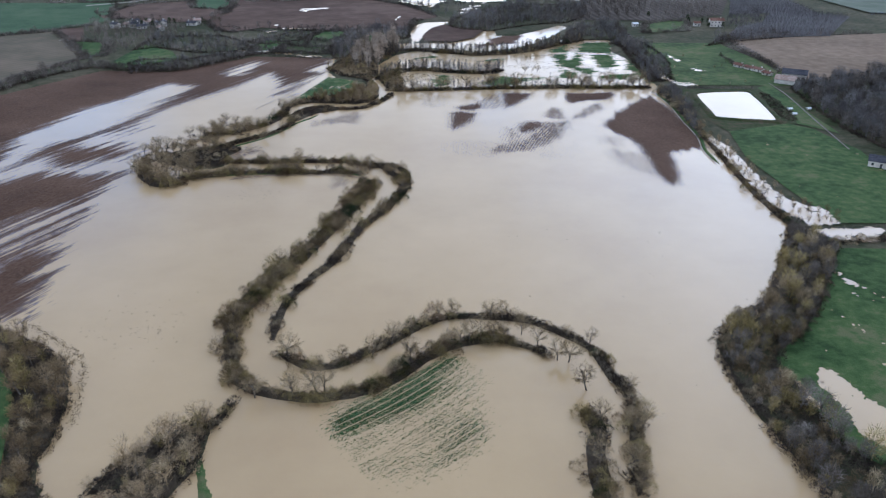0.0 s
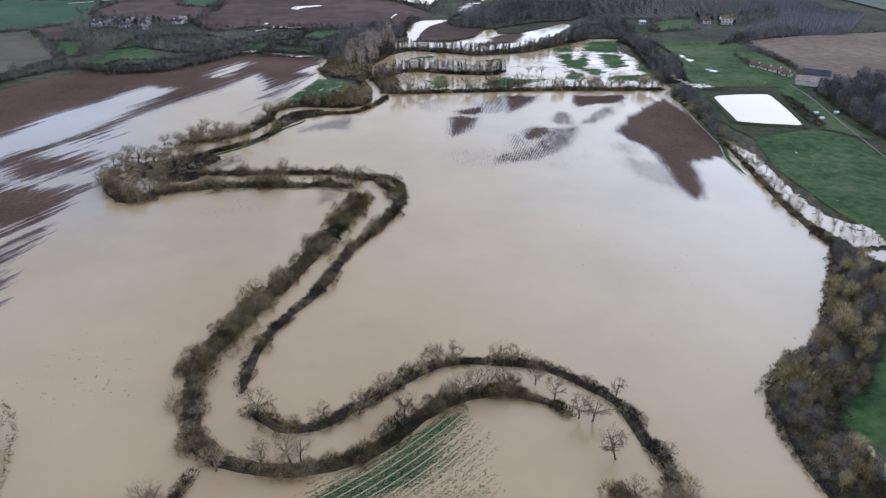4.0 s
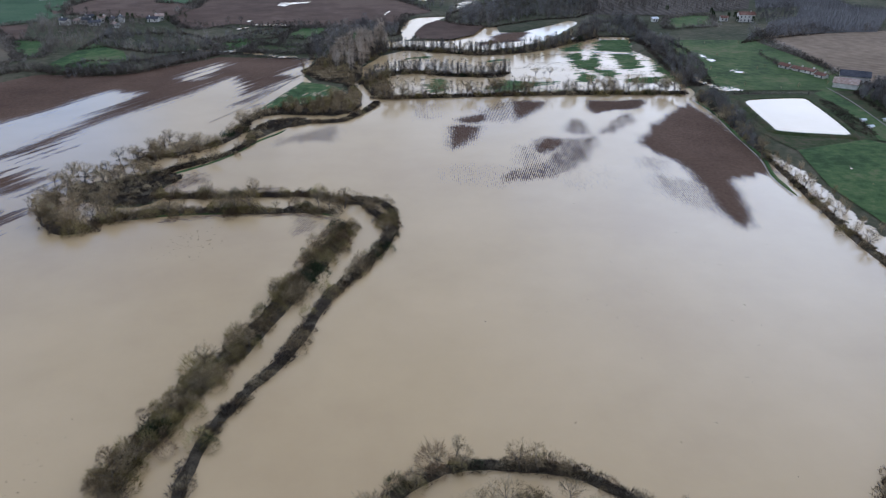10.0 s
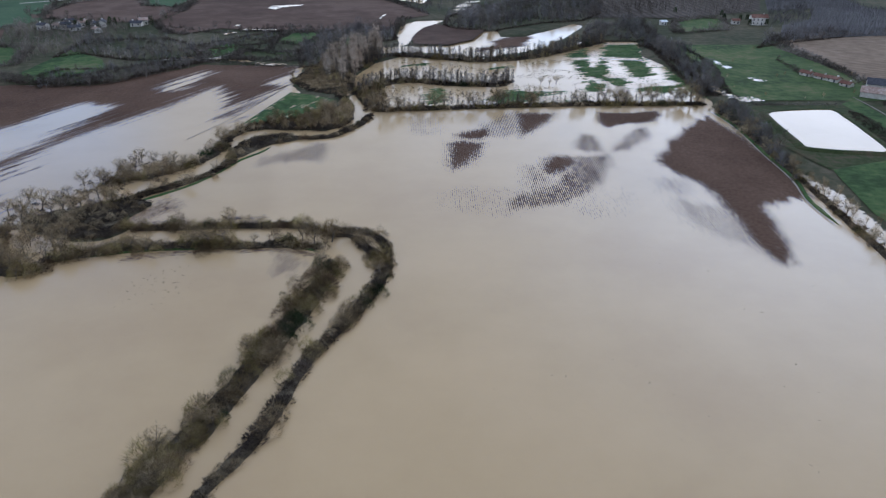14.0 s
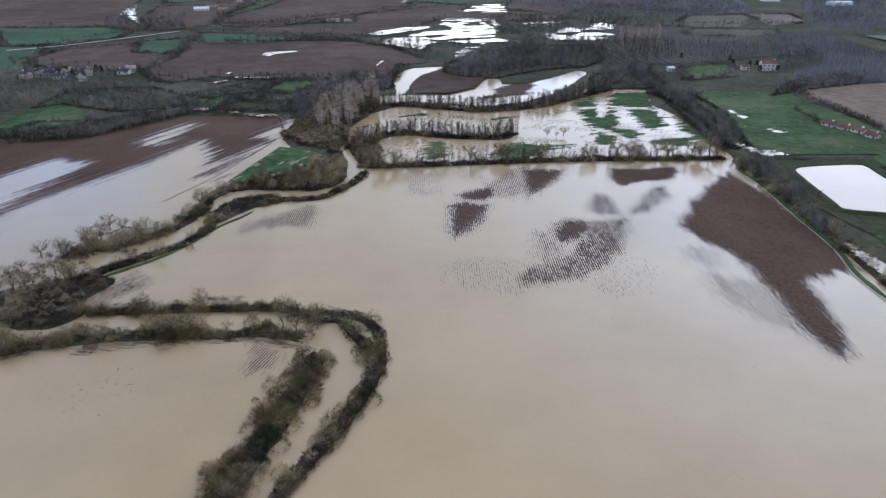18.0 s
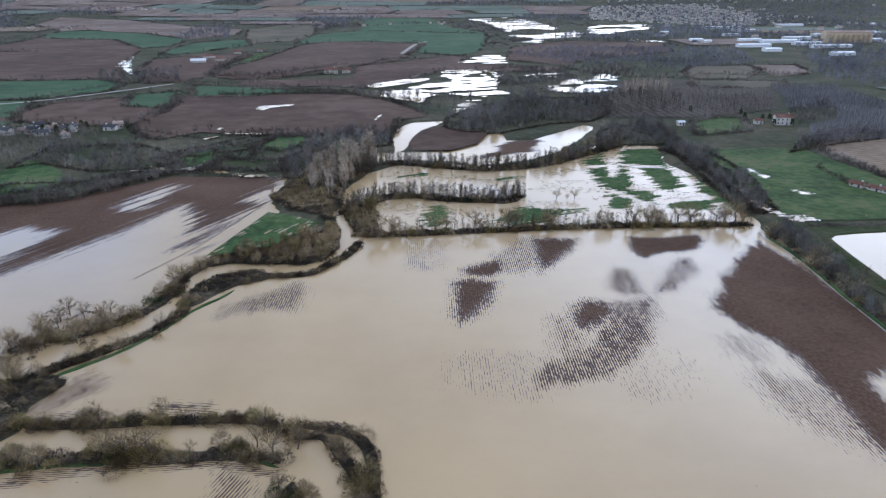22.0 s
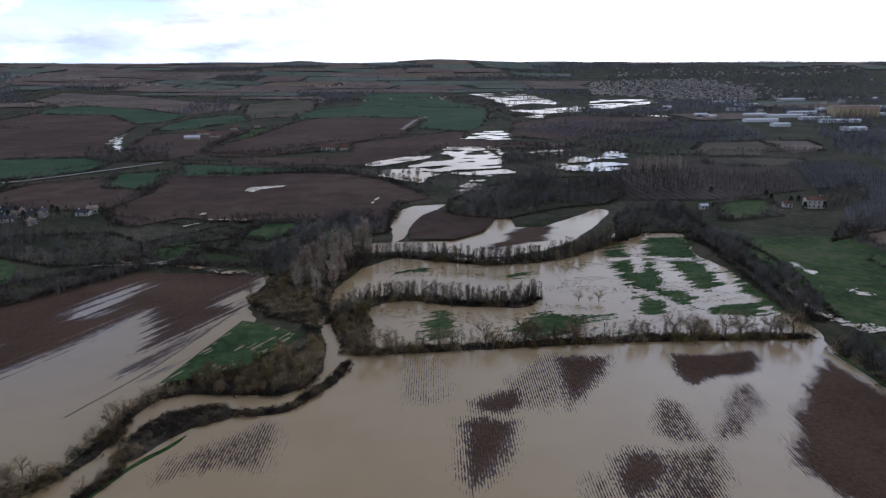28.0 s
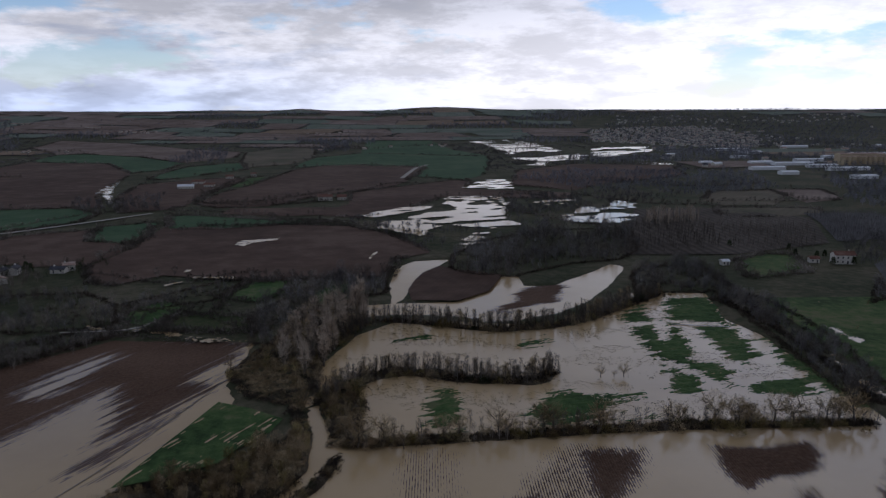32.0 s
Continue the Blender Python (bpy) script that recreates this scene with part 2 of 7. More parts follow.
PLAN["orchard"] = [(138, 810), (200, 1014), (275, 1024), (349, 945), (299, 817), (209, 776), (181, 777), (131, 777)]
PLAN["plantation"] = [(358, 977), (428, 977), (410, 836), (433, 813), (358, 694), (325, 690), (257, 672), (287, 739), (325, 770), (359, 836), (309, 824), (345, 923)]
PLAN["fl_meadow"] = [(-54, 541), (-40, 596), (-21, 620), (64, 608), (108, 672), (149, 671), (139, 619), (145, 597), (147, 516), (145, 495), (-29, 486), (-39, 514), (-51, 520)]
PLAN["fl_nw1"] = [(-30, 692), (-30, 742), (-17, 764), (5, 769), (-5, 737), (-14, 716), (-19, 682), (-22, 662), (-27, 654)]
PLAN["fl_nw2"] = [(-47, 647), (-27, 651), (8, 654), (28, 681), (38, 715), (48, 717), (48, 690), (66, 690), (90, 718), (115, 750), (121, 741), (102, 698), (79, 655), (59, 633), (34, 619), (24, 617), (8, 628), (-26, 632), (-42, 627)]
PLAN["pond"] = [(164, 473), (172, 478), (200, 481), (202, 469), (195, 415), (187, 412), (161, 418), (160, 429)]
PLAN["puddle_r"] = [(105, 169), (108, 167), (111, 158), (115, 149), (107, 135), (103, 140), (103, 151), (102, 160)]
PLAN["puddle_r2"] = [(96, 162), (98, 157), (98, 149), (95, 151)]
PLAN["puddle_n1"] = [(180, 602), (185, 599), (187, 579), (182, 576)]
PLAN["puddle_n2"] = [(184, 551), (194, 554), (195, 543), (186, 542)]
PLAN["puddle_n3"] = [(161, 508), (174, 508), (175, 497), (162, 500)]
PLAN["dA"] = [(4, 431), (10, 434), (21, 431), (17, 415), (12, 402), (5, 395), (3, 404)]
PLAN["dA2"] = [(8, 443), (17, 450), (25, 455), (25, 440), (18, 435), (9, 436)]
PLAN["dC"] = [(39, 479), (59, 479), (55, 464), (45, 448), (37, 438), (36, 448), (37, 465)]
PLAN["dE"] = [(81, 481), (96, 481), (113, 483), (112, 474), (106, 464), (99, 462), (92, 460), (80, 454), (78, 464)]
PLAN["dD1"] = [(62, 434), (69, 444), (72, 440), (71, 419), (65, 419), (61, 425)]
PLAN["dD2"] = [(83, 435), (98, 455), (97, 442), (93, 433), (85, 424), (76, 420)]
PLAN["dB1"] = [(45, 411), (51, 414), (59, 412), (58, 403), (52, 395), (45, 390), (42, 393), (41, 400)]
PLAN["dB2"] = [(59, 411), (73, 414), (69, 400), (64, 385), (56, 372), (45, 361), (36, 357), (25, 355), (26, 363), (34, 370), (43, 378), (51, 390)]
PLAN["dR"] = [(136, 476), (114, 448), (95, 418), (91, 404), (96, 389), (101, 380), (102, 365), (102, 347), (100, 327), (102, 313), (105, 309), (109, 313), (112, 327), (115, 342), (117, 356), (122, 360), (136, 364), (140, 365), (142, 404), (141, 438)]
PLAN["dR2"] = [(89, 361), (97, 355), (105, 354), (101, 327), (97, 332), (89, 343)]
PLAN["dL"] = [(-73, 402), (-73, 410), (-64, 415), (-52, 429), (-49, 420), (-50, 406), (-61, 407), (-67, 404)]
PLAN["dN"] = [(-10, 472), (-4, 474), (-4, 449), (-8, 447)]
PLAN["dH"] = [(-105, 346), (-105, 354), (-98, 363), (-95, 355), (-100, 349)]
PLAN["dI"] = [(-50, 313), (-50, 319), (-43, 316), (-44, 310), (-48, 307)]
PLAN["dI2"] = [(-97, 315), (-86, 318), (-74, 321), (-59, 322), (-48, 321), (-38, 317), (-38, 319), (-48, 324), (-59, 325), (-74, 323), (-89, 320), (-98, 318)]
PLAN["crop"] = [(-29, 151), (-20, 158), (-10, 166), (1, 175), (8, 172), (12, 167), (10, 152), (11, 139), (3, 129), (-8, 124), (-18, 127), (-24, 136), (-28, 145)]
PLAN["fieldL"] = [(-297, 448), (-289, 471), (-254, 546), (-202, 540), (-153, 600), (-89, 595), (-87, 536), (-104, 464), (-116, 412), (-122, 374), (-140, 358), (-149, 340), (-150, 319), (-149, 280), (-141, 242), (-132, 209), (-130, 194), (-136, 192), (-148, 194)]
PLAN["wetL1"] = [(-212, 312), (-217, 340), (-224, 377), (-219, 416), (-213, 437), (-205, 445), (-187, 495), (-170, 491), (-172, 473), (-178, 438), (-185, 396), (-192, 377), (-203, 368), (-209, 324)]
PLAN["wetL2"] = [(-208, 305), (-207, 321), (-199, 337), (-193, 359), (-190, 378), (-176, 408), (-170, 425), (-156, 459), (-139, 489), (-133, 514), (-127, 531), (-114, 506), (-111, 482), (-91, 524), (-80, 540), (-72, 499), (-102, 409), (-125, 336), (-130, 299), (-124, 263), (-121, 217), (-126, 193), (-131, 211), (-141, 247), (-147, 275), (-151, 297), (-145, 319), (-151, 328), (-166, 318), (-188, 325), (-201, 310)]
PLAN["wetL3"] = [(-154, 529), (-148, 558), (-143, 566), (-146, 531)]
PLAN["debris"] = [(-92, 143), (-94, 151), (-97, 160), (-100, 168), (-105, 175), (-111, 179), (-118, 184), (-126, 190)]
PLAN["plN"] = [(-20, 679), (-12, 724), (-2, 743), (10, 734), (38, 717), (27, 676), (8, 654), (-17, 656)]
PLAN["plN2"] = [(25, 632), (37, 656), (47, 685), (68, 701), (75, 689), (60, 656), (42, 639), (31, 632)]
PLAN["gl1"] = [(-253, 560), (-253, 630), (-220, 602), (-206, 572), (-235, 543)]
PLAN["gl2"] = [(-161, 626), (-159, 646), (-152, 658), (-133, 644), (-134, 627), (-140, 608), (-155, 617)]
PLAN["gl3"] = [(-121, 664), (-114, 702), (-88, 702), (-90, 671), (-101, 654)]
PLAN["gl4"] = [(-78, 655), (-66, 688), (-52, 697), (-61, 647), (-70, 635)]
PLAN["gR1"] = [(172, 655), (241, 656), (246, 610), (252, 565), (258, 522), (246, 500), (160, 500), (166, 560)]
PLAN["tanR2"] = [(254, 672), (439, 717), (332, 528), (249, 513), (252, 583)]
PLAN["gR3"] = [(159, 392), (197, 409), (208, 398), (215, 361), (209, 309), (186, 268), (160, 268), (155, 303), (152, 349)]
PLAN["gR4"] = [(100, 116), (103, 129), (97, 136), (96, 148), (94, 159), (94, 169), (97, 176), (108, 186), (121, 202), (134, 223), (147, 245), (181, 245), (155, 172), (124, 116)]
PLAN["gR5"] = [(203, 758), (229, 776), (250, 776), (233, 722), (191, 702), (192, 723)]
PLAN["gMe1"] = [(91, 605), (102, 611), (98, 581), (108, 615), (116, 615), (110, 586), (104, 559), (114, 554), (112, 544), (98, 544), (91, 559), (89, 581)]
PLAN["gMe2"] = [(119, 607), (136, 606), (137, 585), (132, 563), (121, 551), (118, 564), (119, 586)]
PLAN["gMe3"] = [(88, 554), (94, 554), (97, 535), (96, 522), (85, 521), (85, 535)]
PLAN["gMe4"] = [(114, 529), (123, 536), (137, 534), (136, 526), (125, 519), (115, 522)]
PLAN["gMe5"] = [(122, 665), (149, 661), (144, 634), (138, 610), (121, 615), (112, 617), (116, 639)]
PLAN["gMe6"] = [(-8, 499), (-4, 528), (3, 531), (5, 516), (3, 494), (-6, 492)]
PLAN["gMe7"] = [(29, 508), (37, 525), (46, 525), (57, 515), (52, 498), (37, 495), (29, 495)]
PLAN["gMe8"] = [(149, 600), (148, 566), (150, 546), (153, 524), (149, 507), (145, 508), (142, 531), (138, 556), (142, 577)]
PLAN["whitehouse"] = [(269, 746), (251, 749)]
PLAN["redfarm"] = [(-128, 1104), (-110, 1110)]
PLAN["leftfarm"] = [(-329, 1232), (-333, 1298), (-305, 1255), (-310, 1373), (-284, 1414)]
PLAN["farm"] = [(224, 558), (229, 550), (233, 543), (235, 532), (232, 496), (250, 525)]
PLAN["house_e"] = [(210, 337)]
PLAN["village"] = [(-302, 718), (-293, 715), (-285, 709), (-285, 725), (-278, 725), (-270, 726), (-264, 701), (-310, 711), (-244, 730), (-241, 737), (-302, 738)]
PLAN["twotrees"] = [(60, 540), (65, 540), (69, 540)]
PLAN["silo"] = [(773, 1650), (844, 1648)]
PLAN["track_e"] = [(210, 362), (217, 417), (225, 476), (226, 507)]
PLAN["inner_green"] = [(-57, 130), (-57, 134), (-53, 125), (-49, 116), (-52, 116)]
PLAN["verge_hook"] = [(-112, 355), (-108, 363), (-103, 369), (-97, 376), (-91, 386), (-86, 399), (-83, 407), (-77, 417), (-74, 424)]
PLAN["verge_in"] = [(-112, 317), (-93, 322), (-73, 324), (-59, 326), (-45, 324), (-38, 321)]
PLAN["hedge_e_wood"] = [(141, 485), (154, 487), (153, 453), (146, 410), (143, 386), (137, 380), (142, 418), (146, 460)]
PLAN["line_e"] = [(141, 481), (143, 453), (141, 415), (140, 384), (136, 362), (136, 341)]
PLAN["hedge_r5"] = [(242, 646), (247, 608), (250, 574), (250, 550)]
PLAN["hedge_r6"] = [(224, 603), (224, 580), (222, 558)]
PLAN["hedge_r7"] = [(165, 491), (188, 492), (210, 491)]
PLAN["solo"] = [(16, 183), (24, 186), (28, 180), (33, 173), (36, 172), (39, 159), (40, 146), (-1, 196), (-15, 180), (-20, 174), (-40, 159), (-31, 158), (-35, 328), (-26, 327), (50, 159), (48, 143), (44, 128), (37, 131)]
PLAN["popl"] = [(-70, 549), (-69, 602), (-56, 636), (-42, 655), (-40, 602), (-50, 564), (-54, 541)]
PLAN["road_l"] = [(-400, 851), (-365, 881), (-325, 937), (-286, 998)]
PLAN["road_m"] = [(-51, 1368), (-35, 1565), (-15, 1651)]
PLAN["hh1"] = [(-389, 892), (-372, 936), (-339, 1010), (-292, 1017)]
PLAN["hh2"] = [(-282, 1025), (-221, 1010), (-163, 986), (-152, 939), (-83, 940)]
PLAN["hh3"] = [(-268, 1078), (-220, 1087), (-178, 1124), (-120, 1218)]
PLAN["hh4"] = [(-735, 1434), (-636, 1409)]
PLAN["hh5"] = [(-246, 907), (-240, 830), (-241, 782)]
PLAN["hh6"] = [(-218, 725), (-160, 698), (-128, 724), (-89, 720)]
PLAN["hh7"] = [(-148, 615), (-149, 635), (-135, 636), (-93, 605)]
PLAN["hh8"] = [(-118, 635), (-118, 671), (-113, 710), (-80, 712)]
PLAN["clump1"] = [(-513, 1696), (-628, 2218), (-540, 2211), (-408, 1689)]
PLAN["clump2"] = [(-304, 2115), (-375, 2638), (-249, 2474), (-216, 2108)]
PLAN["clump3"] = [(-1852, 3287), (-1078, 2003), (-1008, 2043), (-1274, 2558), (-1745, 3340)]
PLAN["clump4"] = [(-404, 1074), (-355, 1092), (-331, 1154), (-284, 1021), (-365, 1015)]
PLAN["pud1"] = [(-156, 819), (-157, 838), (-128, 849), (-127, 840), (-145, 827), (-148, 814)]
PLAN["pud2"] = [(-164, 725), (-164, 734), (-160, 734), (-160, 725)]
PLAN["pud3"] = [(-154, 713), (-127, 713), (-126, 707), (-152, 708)]
PLAN["pud4"] = [(-51, 762), (-47, 789), (-44, 791), (-48, 764)]
PLAN["track_s"] = [(-179, 600), (-150, 604), (-142, 615), (-135, 634)]
PLAN["ft1"] = [(172, 2187), (302, 2072)]
PLAN["ft2"] = [(176, 1942), (241, 1896)]
PLAN["ft3"] = [(253, 1981), (321, 1795)]
PLAN["ft4"] = [(-54, 914), (-18, 896), (26, 858)]
PLAN["wood_chan"] = [(-38, 489), (-30, 486), (-30, 515), (-36, 534), (-44, 524), (-43, 511)]
PLAN["ft5"] = [(-62, 904), (-37, 871)]
PLAN["ft6"] = [(-29, 858), (-14, 829), (-7, 802)]
PLAN["ft7"] = [(8, 876), (32, 881)]
PLAN["ft8"] = [(69, 940), (86, 921), (112, 917)]
PLAN["ft9"] = [(81, 1070), (68, 976)]
PLAN["ft10"] = [(112, 913), (139, 902), (175, 912)]
PLAN["ft11"] = [(146, 1724), (214, 1702), (299, 1745)]
PLAN["ft12"] = [(118, 2408), (154, 2054), (169, 1925)]
PLAN["ft13"] = [(338, 1757), (403, 1783), (493, 1805)]
PLAN["ft14"] = [(152, 1042), (166, 978)]
PLAN["ft15"] = [(-74, 947), (-81, 915)]
PLAN["ft16"] = [(90, 1113), (126, 1101)]
PLAN["chan"] = [(-41, 458), (-39, 472), (-39, 491), (-45, 511), (-49, 524), (-51, 519), (-48, 506), (-44, 488), (-42, 469), (-43, 458)]
PLAN["scr1"] = [(138, 225), (139, 220), (146, 208), (145, 206), (137, 218)]
PLAN["scr2"] = [(125, 195), (128, 188), (127, 186)]
PLAN["scr3"] = [(135, 212), (138, 210), (136, 208)]
PLAN["gR8"] = [(147, 487), (200, 491), (250, 492), (236, 440), (228, 404), (196, 408), (158, 392), (150, 430)]
PLAN["gMe10"] = [(56, 521), (69, 521), (73, 511), (67, 499), (55, 501)]
PLAN["swash"] = [(-70, 615), (-70, 639), (-64, 636), (-64, 615)]
PLAN["wet_l5"] = [(-172, 611), (-142, 606), (-109, 591), (-87, 588), (-86, 584), (-108, 585), (-139, 599), (-170, 606)]
PLAN["gl5"] = [(-668, 861), (-376, 876), (-333, 753), (-339, 726), (-358, 703), (-398, 672), (-472, 591)]
PLAN["tl1"] = [(-467, 584), (-395, 666), (-357, 691), (-279, 574), (-291, 530), (-296, 505), (-296, 486), (-330, 396)]
PLAN["pl8"] = [(-362, 703), (-340, 710), (-313, 648), (-321, 642)]
PLAN["gl6"] = [(-320, 640), (-289, 641), (-268, 585), (-280, 580)]
PLAN["belt_l"] = [(-311, 416), (-300, 453), (-290, 474), (-287, 489), (-279, 514), (-260, 544), (-234, 539), (-198, 537), (-170, 569), (-149, 598), (-122, 603)]
PLAN["wood_vil"] = [(-334, 701), (-324, 736), (-288, 738), (-244, 714), (-246, 672), (-262, 647), (-260, 598), (-269, 587), (-288, 638), (-304, 646)]
PLAN["hh9"] = [(252, 677), (322, 694), (406, 709)]
PLAN["gR9"] = [(262, 452), (274, 470), (289, 476), (303, 475), (278, 430), (260, 429)]
PLAN["gR10"] = [(213, 493), (226, 504), (220, 428), (219, 390), (203, 408), (208, 428), (214, 462)]
PLAN["gMe9"] = [(103, 542), (109, 542), (110, 530), (105, 529)]
PLAN["gMe11"] = [(84, 618), (106, 646), (100, 616)]
PLAN["gMe13"] = [(-22, 586), (-9, 597), (-8, 585), (-21, 580)]
PLAN["sheds"] = [(709, 2069), (723, 1949), (604, 1626), (562, 1505), (650, 1597), (721, 1678), (676, 1545), (688, 1484), (829, 1776), (950, 1872), (843, 1629), (933, 2168), (555, 1415), (634, 1345), (632, 1788), (506, 1638)]
PLAN["wood_bend"] = [(-147, 335), (-150, 357), (-138, 368), (-118, 361), (-122, 341), (-117, 318), (-121, 305), (-133, 308)]
PLAN["wood_bend2"] = [(-129, 390), (-131, 408), (-110, 404), (-104, 383), (-120, 376)]
PLAN["wood_bend3"] = [(-142, 361), (-138, 379), (-127, 390), (-120, 374), (-131, 364)]
PLAN["fa20"] = [(-275, 1245), (-287, 1350), (-263, 1400), (-254, 1260)]
PLAN["hh15"] = [(-259, 1077), (-219, 1065), (-180, 1065), (-124, 1099)]
PLAN["hh16"] = [(-276, 1004), (-196, 965), (-120, 934), (-68, 921), (-6, 861)]
PLAN["hh17"] = [(-120, 1123), (-98, 1188), (-66, 1283), (-25, 1300)]
PLAN["hh18"] = [(-290, 1163), (-290, 1262), (-292, 1370), (-265, 1411)]
PLAN["town_core"] = [(607, 3129), (798, 3230), (1039, 3201), (1083, 2748), (849, 2201), (731, 2189), (651, 2315), (487, 2516)]
PLAN["hedge_w"] = [(-225, 526), (-238, 558), (-233, 570), (-197, 575), (-182, 590), (-168, 604), (-156, 605), (-152, 595), (-173, 568), (-189, 540), (-213, 533)]
PLAN["hh19"] = [(-152, 595), (-119, 589), (-84, 581)]
PLAN["wash_n"] = [(161, 560), (158, 542), (159, 525), (165, 505), (169, 496), (162, 497), (155, 510), (153, 532)]
PLAN["hamlets"] = [(-1112, 2908), (-1041, 2969), (-429, 2989), (-258, 2249), (40, 2397), (-54, 2340), (-945, 2067), (-1595, 3161), (-1333, 3111)]
PLAN["wood_r5"] = [(552, 1283), (693, 1342), (737, 1313), (536, 1005), (478, 983), (451, 1032), (475, 1117)]
PLAN["gR12"] = [(290, 1024), (389, 1012), (380, 977), (325, 954), (270, 955)]
PLAN["hh10"] = [(188, 1359), (273, 1292), (355, 1240), (462, 1286)]
PLAN["hh11"] = [(167, 1158), (230, 1065), (296, 1047)]
PLAN["hh12"] = [(68, 1018), (95, 984), (127, 928), (158, 916)]
PLAN["hh13"] = [(61, 1098), (94, 1160), (133, 1127)]
PLAN["hh14"] = [(308, 1080), (374, 1078), (453, 1087)]
PLAN["wood_h"] = [(311, 824), (359, 836), (323, 770), (289, 744), (274, 734)]
PLAN["conifers"] = [(249, 770), (260, 762), (267, 765), (260, 741), (274, 741), (217, 806), (254, 790)]
PLAN["causeway"] = [(110, 610), (124, 607), (136, 605)]
PLAN["vil_fir"] = [(-285, 723), (-286, 714), (-276, 714), (-266, 732), (-260, 727)]
PLAN["pond_scrub"] = [(210, 480), (213, 476), (211, 440), (207, 417), (201, 411), (199, 425), (206, 466)]
PLAN["fence_e"] = [(146, 262), (156, 263), (166, 264), (183, 266)]
PLAN["ditch_e"] = [(145, 249), (160, 252), (176, 254)]
PLAN["tanks"] = [(211, 437), (223, 438), (209, 426)]
PLAN["crop_thick"] = [(-7, 156), (-24, 145), (-2, 168), (7, 141), (-15, 151)]
PLAN["dA3"] = [(23, 457), (34, 476), (41, 480), (40, 465), (35, 446), (25, 440)]
PLAN["dB3"] = [(38, 400), (41, 390), (43, 378), (36, 370), (36, 384)]
PLAN["dB4"] = [(55, 385), (61, 391), (61, 382), (54, 375)]
PLAN["dB5"] = [(43, 369), (52, 374), (48, 365), (43, 364)]
PLAN["dF"] = [(7, 368), (15, 369), (24, 367), (21, 356), (12, 360), (6, 361)]
PLAN["dG"] = [(56, 367), (64, 370), (61, 358), (54, 355)]
PLAN["dR3"] = [(89, 383), (94, 380), (90, 373), (88, 374)]
PLAN["dH2"] = [(-101, 342), (-96, 344), (-87, 343), (-87, 340), (-96, 340)]
PLAN["dH3"] = [(-75, 343), (-72, 347), (-62, 347), (-60, 344), (-69, 343)]
PLAN["gMe14"] = [(36, 588), (47, 594), (46, 584), (36, 579)]
PLAN["bank_in_hook2"] = [(-63, 436), (-51, 438), (-45, 446), (-38, 459), (-34, 475)]
PLAN["bank_out_low3"] = [(6, 182), (15, 184), (21, 181), (27, 178), (30, 175)]
PLAN["bank_in_bend"] = [(-35, 332), (-29, 332), (-22, 321), (-18, 309), (-19, 297), (-23, 285), (-27, 275), (-31, 266)]
PLAN["sw_link"] = [(-59, 142), (-56, 145), (-55, 149), (-54, 153)]
PLAN["west_green"] = [(-129, 170), (-122, 166), (-113, 155), (-106, 142), (-100, 126), (-95, 115), (-98, 115)]
PLAN["wetL4"] = [(-97, 543), (-91, 558), (-85, 569), (-85, 548), (-90, 537)]
PLAN["filmL"] = [(-178, 252), (-177, 267), (-171, 282), (-154, 293), (-147, 267), (-143, 243), (-150, 237), (-156, 228), (-159, 220)]
PLAN["reefL1"] = [(-190, 382), (-175, 401), (-168, 397), (-181, 380)]
PLAN["reefL2"] = [(-206, 347), (-198, 364), (-157, 362), (-155, 347), (-170, 334), (-180, 326), (-193, 333)]
PLAN["reefL3"] = [(-110, 470), (-107, 507), (-97, 518), (-96, 499), (-102, 470)]
PLAN["ff_a"] = [(-73, 971), (-66, 993), (-36, 1038), (-7, 1042), (-11, 1018), (-42, 984), (-61, 963)]
PLAN["ff_b"] = [(-60, 914), (-46, 947), (-27, 947), (-14, 996), (16, 1013), (20, 1031), (8, 1072), (5, 1110), (16, 1133), (54, 1125), (64, 1081), (72, 1030), (65, 985), (67, 944), (69, 914), (39, 898), (9, 913), (-7, 889), (-17, 858), (-37, 880), (-49, 900)]
PLAN["ff_c"] = [(60, 1131), (78, 1124), (85, 1080), (77, 1035), (69, 1065)]
PLAN["ff_d"] = [(16, 825), (28, 875), (40, 912), (52, 911), (40, 859), (36, 827), (18, 802)]
PLAN["ff_e"] = [(36, 1224), (52, 1296), (75, 1332), (97, 1341), (108, 1277), (100, 1215), (66, 1208)]
PLAN["ff_f"] = [(112, 955), (132, 983), (146, 1028), (146, 1068), (160, 1037), (169, 991), (192, 977), (186, 941), (169, 919), (142, 920), (114, 928)]
PLAN["ff_g"] = [(102, 1064), (128, 1095), (156, 1094), (144, 1052), (118, 1048)]
PLAN["ff_h"] = [(168, 1009), (202, 1082), (223, 1070), (204, 1021)]
PLAN["ff_i"] = [(116, 2586), (144, 2706), (227, 2685), (262, 2581), (289, 2512), (314, 2214), (295, 2045), (247, 2125), (175, 1985), (163, 2243), (140, 2490)]
PLAN["ff_j"] = [(159, 1851), (240, 1881), (335, 1970), (305, 1779), (219, 1736)]
PLAN["ff_k"] = [(143, 1611), (214, 1702), (205, 1593), (138, 1542)]
PLAN["ff_l"] = [(402, 2180), (448, 2253), (591, 2230), (527, 2013), (478, 2018), (384, 1824), (346, 1791), (366, 1943)]
PLAN["ff_m"] = [(-422, 1178), (-443, 1258), (-463, 1352), (-418, 1219), (-399, 1164), (-351, 1061), (-372, 1093), (-410, 1171)]
PLAN["ff_n"] = [(389, 1685), (449, 1661), (438, 1619), (383, 1640)]
